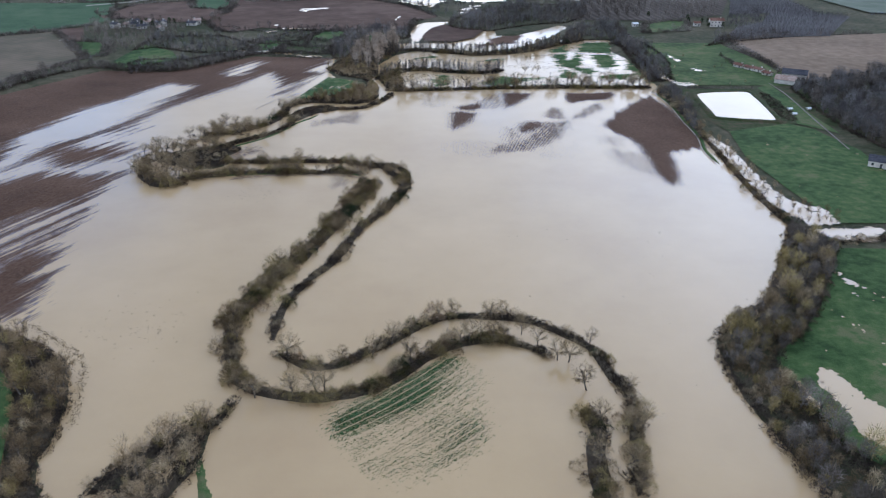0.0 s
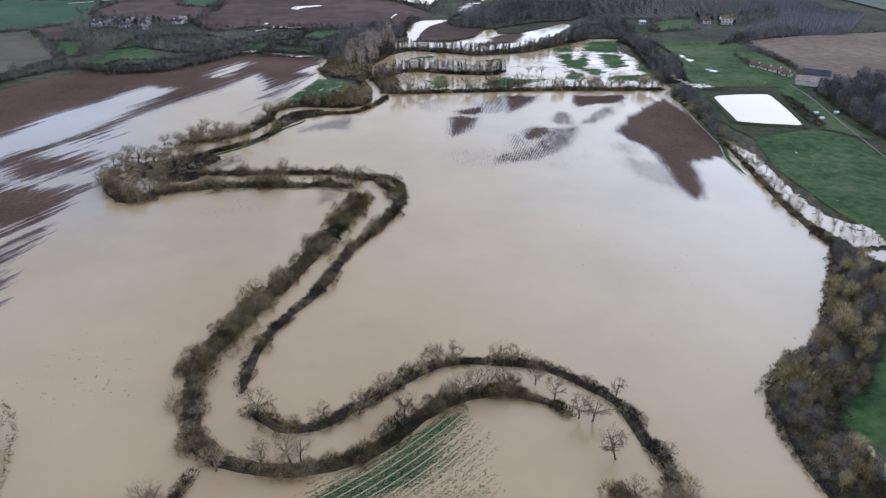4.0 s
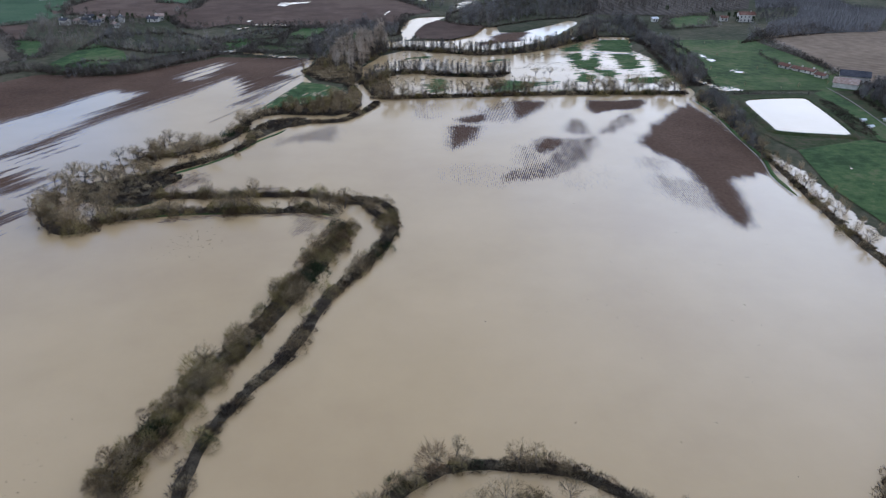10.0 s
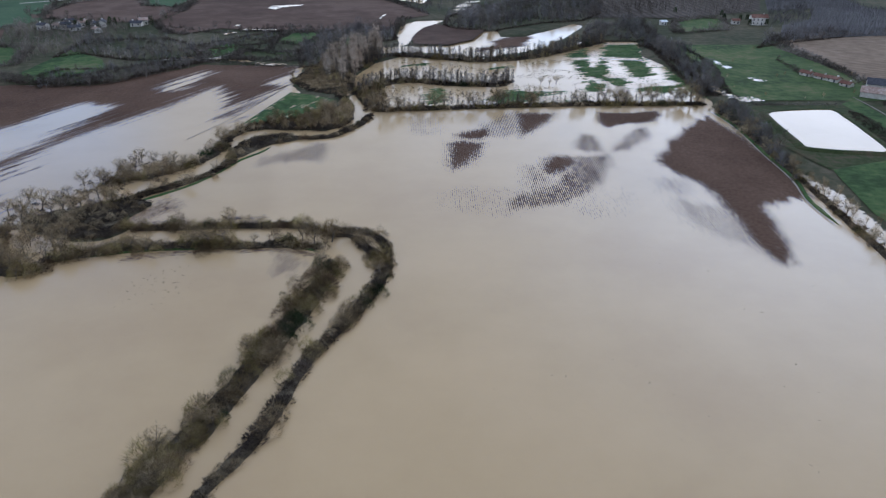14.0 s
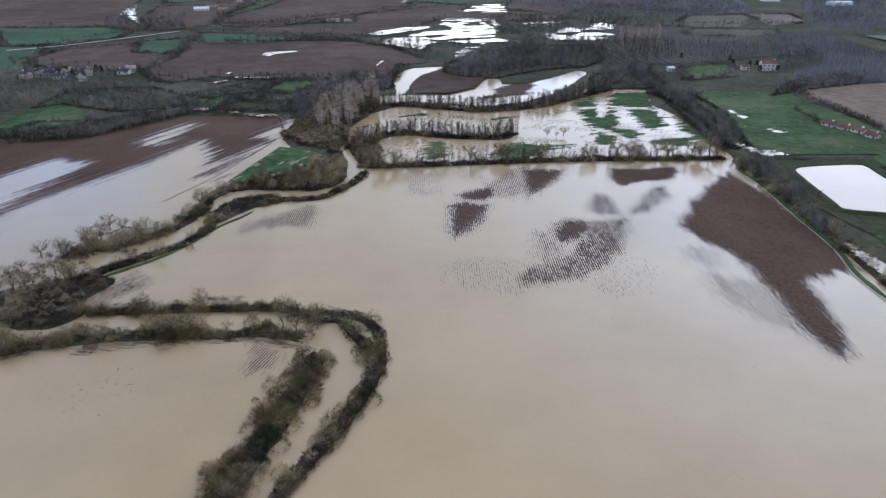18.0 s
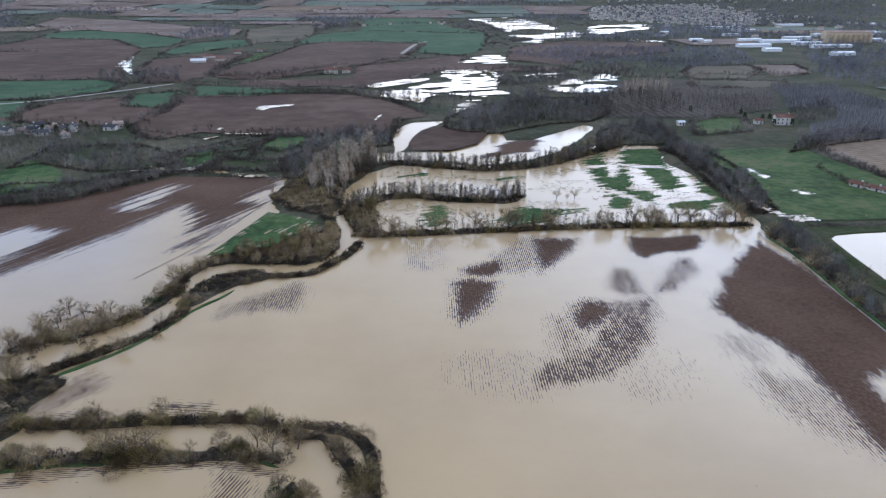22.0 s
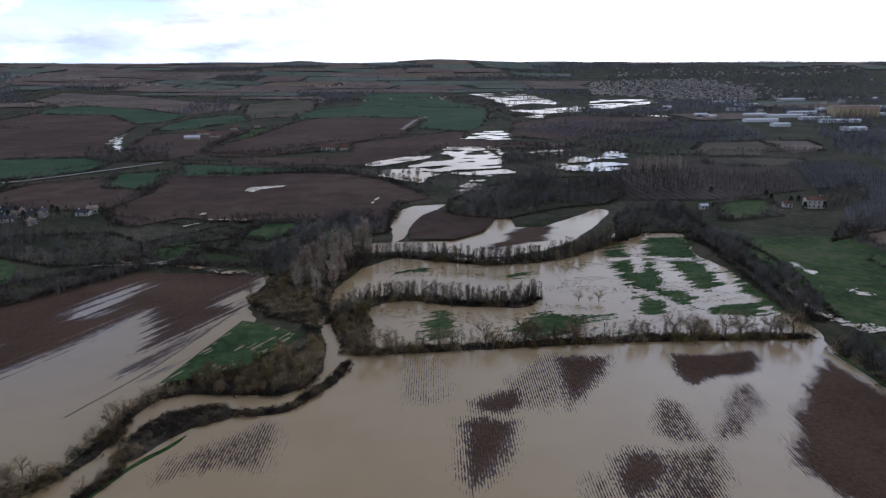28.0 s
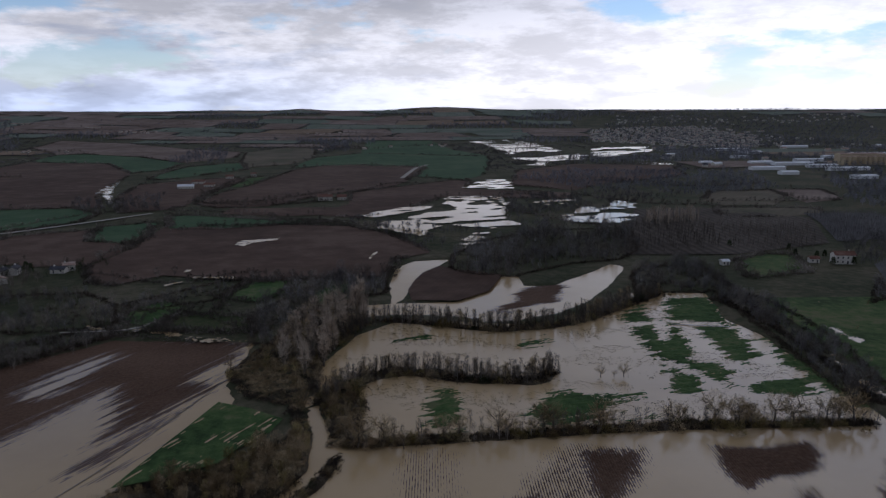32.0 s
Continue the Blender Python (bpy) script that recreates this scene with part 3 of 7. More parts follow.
PLAN["pud5"] = [(-164, 691), (-156, 701), (-155, 698), (-162, 688)]
PLAN["isl_1"] = [(-15, 954), (10, 974), (16, 962), (-7, 935)]
PLAN["isl_2"] = [(31, 1071), (51, 1081), (57, 1055), (36, 1045)]
PLAN["isl_3"] = [(16, 991), (40, 1003), (45, 990), (18, 978)]
PLAN["isl_4"] = [(53, 1017), (69, 1030), (67, 1012), (53, 998)]
PLAN["fa1"] = [(-365, 796), (-351, 819), (-351, 869), (-299, 897), (-278, 841), (-244, 832), (-232, 810), (-233, 781), (-236, 749), (-270, 745), (-320, 763), (-345, 764)]
PLAN["fa2"] = [(-299, 914), (-257, 942), (-245, 864), (-246, 832), (-277, 841)]
PLAN["fa3"] = [(-502, 1020), (-471, 1028), (-387, 1044), (-339, 997), (-334, 941), (-365, 896), (-417, 881)]
PLAN["fa4"] = [(-538, 1059), (-794, 1495), (-796, 1599), (-822, 1765), (-633, 1701), (-496, 1467), (-413, 1165), (-356, 1042), (-385, 1039), (-471, 1028)]
PLAN["fa5"] = [(-831, 1782), (-875, 1978), (-821, 2018), (-659, 1910), (-488, 1704), (-470, 1548), (-500, 1478), (-633, 1701)]
PLAN["fa6"] = [(-431, 1369), (-448, 1485), (-451, 1613), (-382, 1717), (-329, 1551), (-363, 1455), (-401, 1357)]
PLAN["fa7"] = [(-379, 1139), (-410, 1288), (-357, 1345), (-309, 1390), (-276, 1332), (-284, 1221), (-273, 1054), (-286, 1021), (-319, 1004)]
PLAN["fa8"] = [(-268, 1074), (-269, 1179), (-251, 1288), (-240, 1548), (-187, 1682), (-19, 1603), (-44, 1316), (-62, 1235), (-111, 1187), (-146, 1133), (-184, 1052), (-231, 1039)]
PLAN["fa9"] = [(-258, 1590), (-262, 1881), (-176, 2032), (119, 1909), (97, 1613), (72, 1411), (42, 1342), (-31, 1392), (-14, 1575), (-161, 1650)]
PLAN["fa10"] = [(-124, 986), (-98, 1066), (-106, 1174), (-40, 1257), (25, 1333), (51, 1314), (35, 1217), (59, 1202), (166, 1166), (156, 1111), (90, 1113), (6, 1128), (-32, 1028), (-75, 963)]
PLAN["fa11"] = [(-242, 912), (-146, 924), (-81, 915), (-42, 871), (-15, 813), (-8, 788), (-31, 765), (-33, 714), (-51, 707), (-129, 706), (-173, 717), (-194, 693), (-212, 702), (-233, 745), (-230, 805), (-235, 849)]
PLAN["fa12"] = [(-262, 980), (-223, 979), (-158, 956), (-98, 942), (-151, 918), (-191, 900), (-233, 897)]
PLAN["fa13"] = [(-217, 1034), (-132, 1041), (-96, 1040), (-100, 985), (-146, 978), (-215, 993)]
PLAN["fa14"] = [(104, 1261), (136, 1504), (264, 1667), (431, 1605), (387, 1400), (222, 1266), (176, 1192)]
PLAN["fa15"] = [(300, 1083), (341, 1175), (423, 1187), (409, 1116), (359, 1040), (305, 1041)]
PLAN["fa16"] = [(431, 1194), (490, 1192), (462, 1092), (403, 1060), (412, 1110)]
PLAN["fa17"] = [(-176, 2032), (-220, 2696), (-15, 2747), (46, 2160), (120, 1928)]
PLAN["fa18"] = [(-1101, 2297), (-1170, 2598), (-926, 2518), (-668, 2251), (-474, 2083), (-435, 1876), (-494, 1721), (-667, 1932), (-830, 2038), (-884, 1997)]
PLAN["fa19"] = [(-397, 1785), (-461, 2084), (-359, 2460), (-272, 1951), (-275, 1684), (-339, 1592)]
PLAN["orch_l"] = [(120, 789), (144, 878), (175, 912), (243, 939), (243, 902), (209, 799), (175, 783)]
PLAN["orch_tall"] = [(178, 897), (192, 941), (245, 950), (236, 920)]
PLAN["orch_r"] = [(209, 799), (248, 916), (262, 938), (326, 900), (282, 798), (239, 781)]
PLAN["gl7"] = [(-133, 630), (-94, 625), (-88, 600), (-112, 601), (-138, 604), (-134, 622)]

# ---- materials ----
def material(name, colors, scale=1.0, rough=0.9, bump=0.0, bump_scale=8.0, big=0.02, spec=0.08, per_object=0.0, stripe=None, stripe_mix=0.35):
    """A weathered surface: two scales of noise between the given colours, fine relief, optional rows (angle, spacing)."""
    m = bpy.data.materials.new(name)
    m.use_nodes = True
    nt = m.node_tree
    N, L = nt.nodes.new, nt.links.new
    b = nt.nodes["Principled BSDF"]
    co = N("ShaderNodeTexCoord").outputs["Object"]
    geo = N("ShaderNodeNewGeometry").outputs["Position"]

    def nz(sc, det, ro=0.55, vec=geo):
        n = N("ShaderNodeTexNoise")
        n.inputs["Scale"].default_value, n.inputs["Detail"].default_value, n.inputs["Roughness"].default_value = sc, det, ro
        L(vec, n.inputs["Vector"])
        return n.outputs["Fac"]

    fine, coarse = nz(scale, 6, 0.65), nz(big, 4)
    mx = N("ShaderNodeMath")
    mx.operation = "MULTIPLY_ADD"
    L(fine, mx.inputs[0])
    mx.inputs[1].default_value = 0.5
    hf = N("ShaderNodeMath")
    hf.operation = "MULTIPLY"
    L(coarse, hf.inputs[0])
    hf.inputs[1].default_value = 0.5
    L(hf.outputs[0], mx.inputs[2])
    ramp = N("ShaderNodeValToRGB")
    el = ramp.color_ramp.elements
    while len(el) < len(colors):
        el.new(0.5)
    for i, c in enumerate(colors):
        el[i].position = 0.40 + 0.20 * i / max(1, len(colors) - 1)
        el[i].color = (*c, 1)
    L(mx.outputs[0], ramp.inputs[0])
    color = ramp.outputs[0]
    if stripe:
        ang, spacing = stripe
        mp = N("ShaderNodeMapping")
        mp.inputs["Rotation"].default_value = (0, 0, -radians(ang))
        L(geo, mp.inputs["Vector"])
        wv = N("ShaderNodeTexWave")
        wv.wave_type, wv.bands_direction = "BANDS", "Y"
        wv.inputs["Scale"].default_value = math.pi / 10 / spacing
        wv.inputs["Distortion"].default_value = 1.2
        wv.inputs["Detail"].default_value = 3
        wv.inputs["Detail Scale"].default_value = 0.6
        L(mp.outputs[0], wv.inputs["Vector"])
        mm = N("ShaderNodeMix")
        mm.data_type, mm.blend_type = "RGBA", "MULTIPLY"
        mm.inputs["Factor"].default_value = stripe_mix
        L(color, mm.inputs["A"])
        L(wv.outputs["Color"], mm.inputs["B"])
        color = mm.outputs["Result"]
    if per_object:
        rnd = N("ShaderNodeObjectInfo").outputs["Random"]
        isl = N("ShaderNodeNewGeometry").outputs["Random Per Island"]
        ad = N("ShaderNodeMath")
        ad.operation = "ADD"
        L(rnd, ad.inputs[0])
        L(isl, ad.inputs[1])
        mr = N("ShaderNodeMapRange")
        mr.inputs["From Max"].default_value = 2.0
        mr.inputs["To Min"].default_value, mr.inputs["To Max"].default_value = 1 - per_object, 1 + per_object
        L(ad.outputs[0], mr.inputs["Value"])
        sc = N("ShaderNodeVectorMath")
        sc.operation = "SCALE"
        L(color, sc.inputs[0])
        L(mr.outputs[0], sc.inputs["Scale"])
        color = sc.outputs[0]
    L(color, b.inputs["Base Color"])
    b.inputs["Roughness"].default_value = rough
    b.inputs["Specular IOR Level"].default_value = spec
    if bump:
        bp = N("ShaderNodeBump")
        bp.inputs["Strength"].default_value = bump
        bp.inputs["Distance"].default_value = 0.3
        L(nz(bump_scale, 5), bp.inputs["Height"])
        L(bp.outputs[0], b.inputs["Normal"])
    return m


M = {}
M["land"] = material("rough_grassland", [(0.04, 0.046, 0.022), (0.07, 0.068, 0.038), (0.115, 0.098, 0.062)], 0.18, 0.95, 0.6, 1.5, 0.02)
M["soil"] = material("ploughed_soil", [(0.079, 0.044, 0.027), (0.112, 0.064, 0.04), (0.147, 0.088, 0.057)], 0.8, 0.85, 0.6, 3.0, 0.02)
M["soil_far"] = material("ploughed_soil_far", [(0.078, 0.047, 0.033), (0.107, 0.066, 0.047), (0.145, 0.094, 0.068)], 0.05, 0.9, 0.3, 0.5, 0.008, stripe=(70, 3.0), stripe_mix=0.06)
M["tan"] = material("stubble_field", [(0.19, 0.132, 0.084), (0.245, 0.173, 0.115), (0.3, 0.218, 0.15)], 0.15, 0.9, 0.3, 1.0, 0.01, stripe=(20, 4.0), stripe_mix=0.25)
M["grass"] = material("meadow_grass", [(0.03, 0.058, 0.019), (0.05, 0.092, 0.029), (0.072, 0.116, 0.038), (0.12, 0.13, 0.06)], 0.25, 0.9, 0.6, 2.0, 0.03)
M["pasture"] = material("worn_pasture", [(0.038, 0.06, 0.021), (0.058, 0.095, 0.03), (0.082, 0.118, 0.04), (0.13, 0.13, 0.06)], 0.22, 0.9, 0.5, 2.0, 0.03)
M["crop"] = material("young_crop", [(0.045, 0.088, 0.042), (0.064, 0.118, 0.056), (0.092, 0.138, 0.07)], 0.04, 0.9, 0.3, 1.0, 0.008, stripe=(80, 5.0), stripe_mix=0.2)
M["poplar"] = material("poplar_twigs", [(0.3, 0.235, 0.175), (0.45, 0.365, 0.285), (0.58, 0.49, 0.4)], 0.3, 0.95, 0.0, 1, 0.05, per_object=0.25)
# Soil and crop of far fields, paled to carry the haze of distance.
M["soil_pale"] = material("haze_pale_soil", [(0.145, 0.1, 0.076), (0.205, 0.148, 0.116), (0.275, 0.212, 0.174)], 0.03, 0.9, 0.0, 0.5, 0.004, stripe=(60, 9.0), stripe_mix=0.08)
M["crop_pale"] = material("haze_pale_crop", [(0.1, 0.128, 0.088), (0.138, 0.162, 0.118), (0.185, 0.198, 0.152)], 0.03, 0.9, 0.0, 0.5, 0.004, stripe=(100, 9.0), stripe_mix=0.04)
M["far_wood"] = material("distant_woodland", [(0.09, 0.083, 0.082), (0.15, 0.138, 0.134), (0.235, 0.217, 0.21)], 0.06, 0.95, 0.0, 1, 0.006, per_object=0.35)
# Twigs lightened and blued: the haze over faraway woods is put into colour.
M["hazed_wood"] = material("hazed_far_wood", [(0.13, 0.13, 0.145), (0.2, 0.198, 0.218), (0.28, 0.276, 0.3)], 0.05, 0.95, 0.0, 1, 0.005, per_object=0.35)
M["bank"] = material("muddy_bank", [(0.05, 0.038, 0.025), (0.09, 0.07, 0.046), (0.14, 0.114, 0.074)], 0.6, 0.95, 0.8, 2.0, 0.05)
M["bark"] = material("bare_bark", [(0.09, 0.075, 0.06), (0.15, 0.125, 0.1), (0.2, 0.175, 0.145)], 1.5, 0.9, 0.4, 6.0, 0.1, per_object=0.25)
M["twig"] = material("bare_twigs", [(0.14, 0.1, 0.055), (0.29, 0.218, 0.126), (0.5, 0.405, 0.26)], 0.28, 0.95, 0.0, 1, 0.05, per_object=0.4)
M["scrub"] = material("bramble", [(0.032, 0.025, 0.02), (0.066, 0.051, 0.04), (0.145, 0.114, 0.086)], 0.5, 0.95, 0.0, 1, 0.06, per_object=0.5)
M["wood"] = material("bare_woodland", [(0.11, 0.074, 0.04), (0.25, 0.18, 0.1), (0.49, 0.375, 0.235)], 0.2, 0.95, 0.0, 1, 0.02, per_object=0.45)
M["copse"] = material("grey_copse_twigs", [(0.075, 0.062, 0.05), (0.15, 0.128, 0.108), (0.29, 0.255, 0.22)], 0.2, 0.95, 0.0, 1, 0.02, per_object=0.45)
M["russet"] = material("russet_twigs", [(0.09, 0.06, 0.035), (0.2, 0.135, 0.078), (0.36, 0.255, 0.155)], 0.3, 0.95, 0.0, 1, 0.05, per_object=0.4)
M["willow"] = material("willow_twigs", [(0.13, 0.1, 0.038), (0.27, 0.21, 0.088), (0.44, 0.355, 0.17)], 0.3, 0.95, 0.0, 1, 0.05, per_object=0.4)
M["sapling"] = material("sapling_twigs", [(0.122, 0.115, 0.112), (0.192, 0.18, 0.172), (0.275, 0.26, 0.248)], 0.1, 0.95, 0.0, 1, 0.01, per_object=0.3)
M["evergreen"] = material("ivy_leaves", [(0.02, 0.03, 0.012), (0.035, 0.05, 0.02), (0.05, 0.07, 0.03)], 0.5, 0.8, 0.0, 1, 0.05, per_object=0.3)
M["wall"] = material("plaster_wall", [(0.5, 0.46, 0.4), (0.62, 0.58, 0.52), (0.72, 0.69, 0.63)], 0.8, 0.9, 0.2, 5, 0.1)
M["white"] = material("white_metal_roof", [(0.7, 0.71, 0.72), (0.8, 0.81, 0.82), (0.86, 0.86, 0.85)], 0.2, 0.5, 0.0, 1, 0.03)
M["tile"] = material("clay_tiles", [(0.13, 0.06, 0.042), (0.19, 0.095, 0.07), (0.25, 0.15, 0.115)], 1.2, 0.85, 0.5, 4, 0.1)
M["slate"] = material("slate_roof", [(0.035, 0.035, 0.045), (0.06, 0.06, 0.07), (0.09, 0.09, 0.1)], 1.0, 0.6, 0.4, 4, 0.1)
M["glass"] = material("window_glass", [(0.03, 0.035, 0.04), (0.05, 0.055, 0.06)], 0.5, 0.1, spec=0.6)
M["tile_pale"] = material("weathered_tiles", [(0.28, 0.18, 0.14), (0.4, 0.29, 0.235), (0.5, 0.4, 0.34)], 0.8, 0.85, 0.4, 4, 0.1)
M["sand"] = material("sand_concrete", [(0.42, 0.33, 0.22), (0.5, 0.4, 0.27), (0.56, 0.46, 0.32)], 0.1, 0.85, 0.1, 2, 0.03)
M["pond_bank"] = material("rough_bank_grass", [(0.032, 0.045, 0.016), (0.05, 0.062, 0.024), (0.085, 0.07, 0.04)], 0.4, 0.95, 0.5, 2, 0.05)
M["mud_track"] = material("muddy_track", [(0.15, 0.13, 0.105), (0.21, 0.185, 0.155), (0.28, 0.25, 0.21)], 0.3, 0.9, 0.3, 2, 0.05)
M["thin_crop"] = material("thin_crop_on_soil", [(0.09, 0.088, 0.05), (0.135, 0.112, 0.074), (0.19, 0.145, 0.098)], 0.02, 0.9, 0.2, 0.6, 0.006, stripe=(55, 7.0), stripe_mix=0.12)
M["young_wood"] = material("plantation_floor", [(0.075, 0.07, 0.068), (0.1, 0.094, 0.092), (0.13, 0.122, 0.118)], 0.06, 0.95, 0.2, 1, 0.01)
M["orchard_floor"] = material("orchard_floor", [(0.07, 0.055, 0.042), (0.1, 0.079, 0.062), (0.135, 0.11, 0.088)], 0.12, 0.95, 0.2, 1, 0.01, stripe=(94, 7.2), stripe_mix=0.45)
M["crop_wet"] = material("drowned_crop", [(0.025, 0.085, 0.03), (0.042, 0.12, 0.042), (0.075, 0.155, 0.06)], 0.3, 0.7, 0.0, 1, 0.04)
M["gravel"] = material("pale_gravel", [(0.3, 0.27, 0.22), (0.4, 0.36, 0.3), (0.5, 0.46, 0.4)], 0.6, 0.95, 0.3, 4, 0.05)


def water_material(name, base, rough, ripple):
    m = material(name, base, 0.015, rough, 0, 1, 0.006)
    nt = m.node_tree
    b = nt.nodes["Principled BSDF"]
    b.inputs["IOR"].default_value = 1.333
    b.inputs["Specular IOR Level"].default_value = 0.5
    n = nt.nodes.new("ShaderNodeTexNoise")
    n.inputs["Scale"].default_value, n.inputs["Detail"].default_value = 0.6, 5
    nt.links.new(nt.nodes.new("ShaderNodeNewGeometry").outputs["Position"], n.inputs["Vector"])
    bp = nt.nodes.new("ShaderNodeBump")
    bp.inputs["Strength"].default_value, bp.inputs["Distance"].default_value = ripple, 0.05
    nt.links.new(n.outputs["Fac"], bp.inputs["Height"])
    nt.links.new(bp.outputs[0], b.inputs["Normal"])
    return m



def wet_near_water(m):
    """Soil that is soaked up to a hand's width over the flood shines."""
    nt = m.node_tree
    sep = nt.nodes.new("ShaderNodeSeparateXYZ")
    nt.links.new(nt.nodes.new("ShaderNodeNewGeometry").outputs["Position"], sep.inputs[0])
    for name, lo, hi in (("Roughness", 0.3, 0.85), ("Specular IOR Level", 0.5, 0.08)):
        r = nt.nodes.new("ShaderNodeMapRange")
        r.inputs["From Min"].default_value, r.inputs["From Max"].default_value = 0.0, 0.09
        r.inputs["To Min"].default_value, r.inputs["To Max"].default_value = lo, hi
        nt.links.new(sep.outputs[2], r.inputs["Value"])
        nt.links.new(r.outputs[0], nt.nodes["Principled BSDF"].inputs[name])


wet_near_water(M["soil"])
M["water"] = water_material("muddy_water", [(0.455, 0.305, 0.152), (0.495, 0.34, 0.171), (0.53, 0.365, 0.188)], 0.1, 0.4)


# ---- mesh helpers ----
def mesh_object(name, verts, faces, mat, smooth=True):
    """verts (n,3) array; faces: list of (k,3) or (k,4) index arrays."""
    me = bpy.data.meshes.new(name)
    verts = np.asarray(verts, dtype=np.float32)
    faces = [np.asarray(q, dtype=np.int32) for q in faces if len(q)]
    loops = np.concatenate([q.ravel() for q in faces]) if faces else np.zeros(0, np.int32)
    totals = np.concatenate([np.full(len(q), q.shape[1], np.int32) for q in faces]) if faces else np.zeros(0, np.int32)
    me.vertices.add(len(verts))
    me.vertices.foreach_set("co", verts.ravel())
    me.loops.add(len(loops))
    me.loops.foreach_set("vertex_index", loops)
    me.polygons.add(len(totals))
    me.polygons.foreach_set("loop_start", np.concatenate([[0], np.cumsum(totals)[:-1]]).astype(np.int32))
    me.update(calc_edges=True)
    me.validate()
    if smooth:
        me.polygons.foreach_set("use_smooth", np.ones(len(me.polygons), dtype=bool))
    me.materials.append(mat)
    return me


def part(name, bm, mat, parent, label=""):
    me = bpy.data.meshes.new(name)
    bm.to_mesh(me)
    bm.free()
    me.materials.append(mat)
    ob = new(name, me)
    ob.parent = parent
    if label:
        ob["label"] = label
    return ob


def poly(name):
    return np.array(PLAN[name], dtype=float)


def signed(P, X, Y):
    """Distance to the outline P, positive inside."""
    d2 = np.full(X.shape, 1e18)
    inside = np.zeros(X.shape, dtype=bool)
    n = len(P)
    for i in range(n):
        ax, ay = P[i]
        bx, by = P[(i + 1) % n]
        ex, ey = bx - ax, by - ay
        t = np.clip(((X - ax) * ex + (Y - ay) * ey) / (ex * ex + ey * ey + 1e-9), 0, 1)
        d2 = np.minimum(d2, (X - ax - t * ex) ** 2 + (Y - ay - t * ey) ** 2)
        cross = ((ay > Y) != (by > Y)) & (X < (bx - ax) * (Y - ay) / (by - ay + 1e-12) + ax)
        inside ^= cross
    return np.where(inside, 1, -1) * np.sqrt(d2)


RNG = np.random.default_rng(5)
_lat = RNG.random((256, 256))


def vnoise(X, Y):
    """Smooth value noise, 0..1, one lump per unit."""
    xi, yi = np.floor(X).astype(int), np.floor(Y).astype(int)
    fx, fy = X - xi, Y - yi
    fx, fy = fx * fx * (3 - 2 * fx), fy * fy * (3 - 2 * fy)
    g = lambda a, b: _lat[a % 256, b % 256]
    return (g(xi, yi) * (1 - fx) + g(xi + 1, yi) * fx) * (1 - fy) + (g(xi, yi + 1) * (1 - fx) + g(xi + 1, yi + 1) * fx) * fy


def fnoise(X, Y, octaves=4):
    s, a, tot = 0, 1.0, 0
    for k in range(octaves):
        s = s + a * vnoise(X * 2 ** k + 17 * k, Y * 2 ** k + 31 * k)
        tot += a
        a *= 0.5
    return s / tot


# ---- terrain ----
BASIN = np.array([(-420, -250), (-420, 420), (-290, 450), (-248, 535), (-198, 533), (-150, 588), (-86, 586), (-84, 535), (-70, 500), (-60, 470), (-38, 490), (143, 499), (144, 300),
                  (138, 268), (121, 228), (106, 202), (82, 186), (80, 158), (83, 135), (90, 112), (110, 60), (150, -250)], float)
FLOODS = [BASIN, poly("fl_meadow"), poly("fl_nw1"), poly("fl_nw2")]
RISES = [poly(k) for k in ("wood_hook", "green_hook", "wood_river", "wood_chan", "inner_scrub", "scrub_mid", "wood_w", "wood_sw")]


CHANNEL = poly("chan")


def land_z(X, Y):
    r = np.hypot(X, Y)
    s = np.clip((r - 2300) / 2350, 0, 1)
    s = s * s * (3 - 2 * s)
    z = 0.9 + 0.5 * (fnoise(X / 160, Y / 160, 2) - 0.5)
    roll = np.clip((r - 900) / 1500, 0, 1)
    z = z + roll * 9 * (fnoise(X / 600 + 3, Y / 600, 3) - 0.45)
    hill = 16 * np.exp(-((X - 40) / 330) ** 2) * np.clip((r - 3600) / 900, 0, 1) + 9 * np.exp(-((X + 760) / 90) ** 2) * np.clip((r - 3800) / 800, 0, 1)
    return z + 96 * s ** 1.25 + s * 16 * (fnoise(X / 700, Y / 700 + 9, 3) - 0.5) + hill


def ground_z(X, Y):
    z = land_z(X, Y)
    near = (Y < 900) & (np.abs(X) < 600)
    wet = np.full(X.shape, -1e9)
    for P in FLOODS:
        wet = np.maximum(wet, np.where(near, signed(P, X, Y), -1e9))
    for P in RISES:
        wet = np.where(near, np.minimum(wet, -signed(P, X, Y) - 1.0), wet)
    wet = np.where(near, np.maximum(wet, signed(CHANNEL, X, Y)), wet)
    wet = wet + 2.5 * (fnoise(X / 9, Y / 9, 3) - 0.5)
    k = np.clip((wet + 3.5) / 5.0, 0, 1)
    return z * (1 - k) - 0.6 * k


def axis(lo, f0, f1, hi, step, grow):
    a = list(np.arange(f0, f1 + step, step))
    s = step
    while a[-1] < hi:
        s *= grow
        a.append(a[-1] + s)
    s = step
    while a[0] > lo:
        s *= grow
        a.insert(0, a[0] - s)
    return np.array(a)


def grid_faces(nx, ny):
    i = np.arange(nx * ny).reshape(ny, nx)
    return np.stack([i[:-1, :-1].ravel(), i[:-1, 1:].ravel(), i[1:, 1:].ravel(), i[1:, :-1].ravel()], 1)


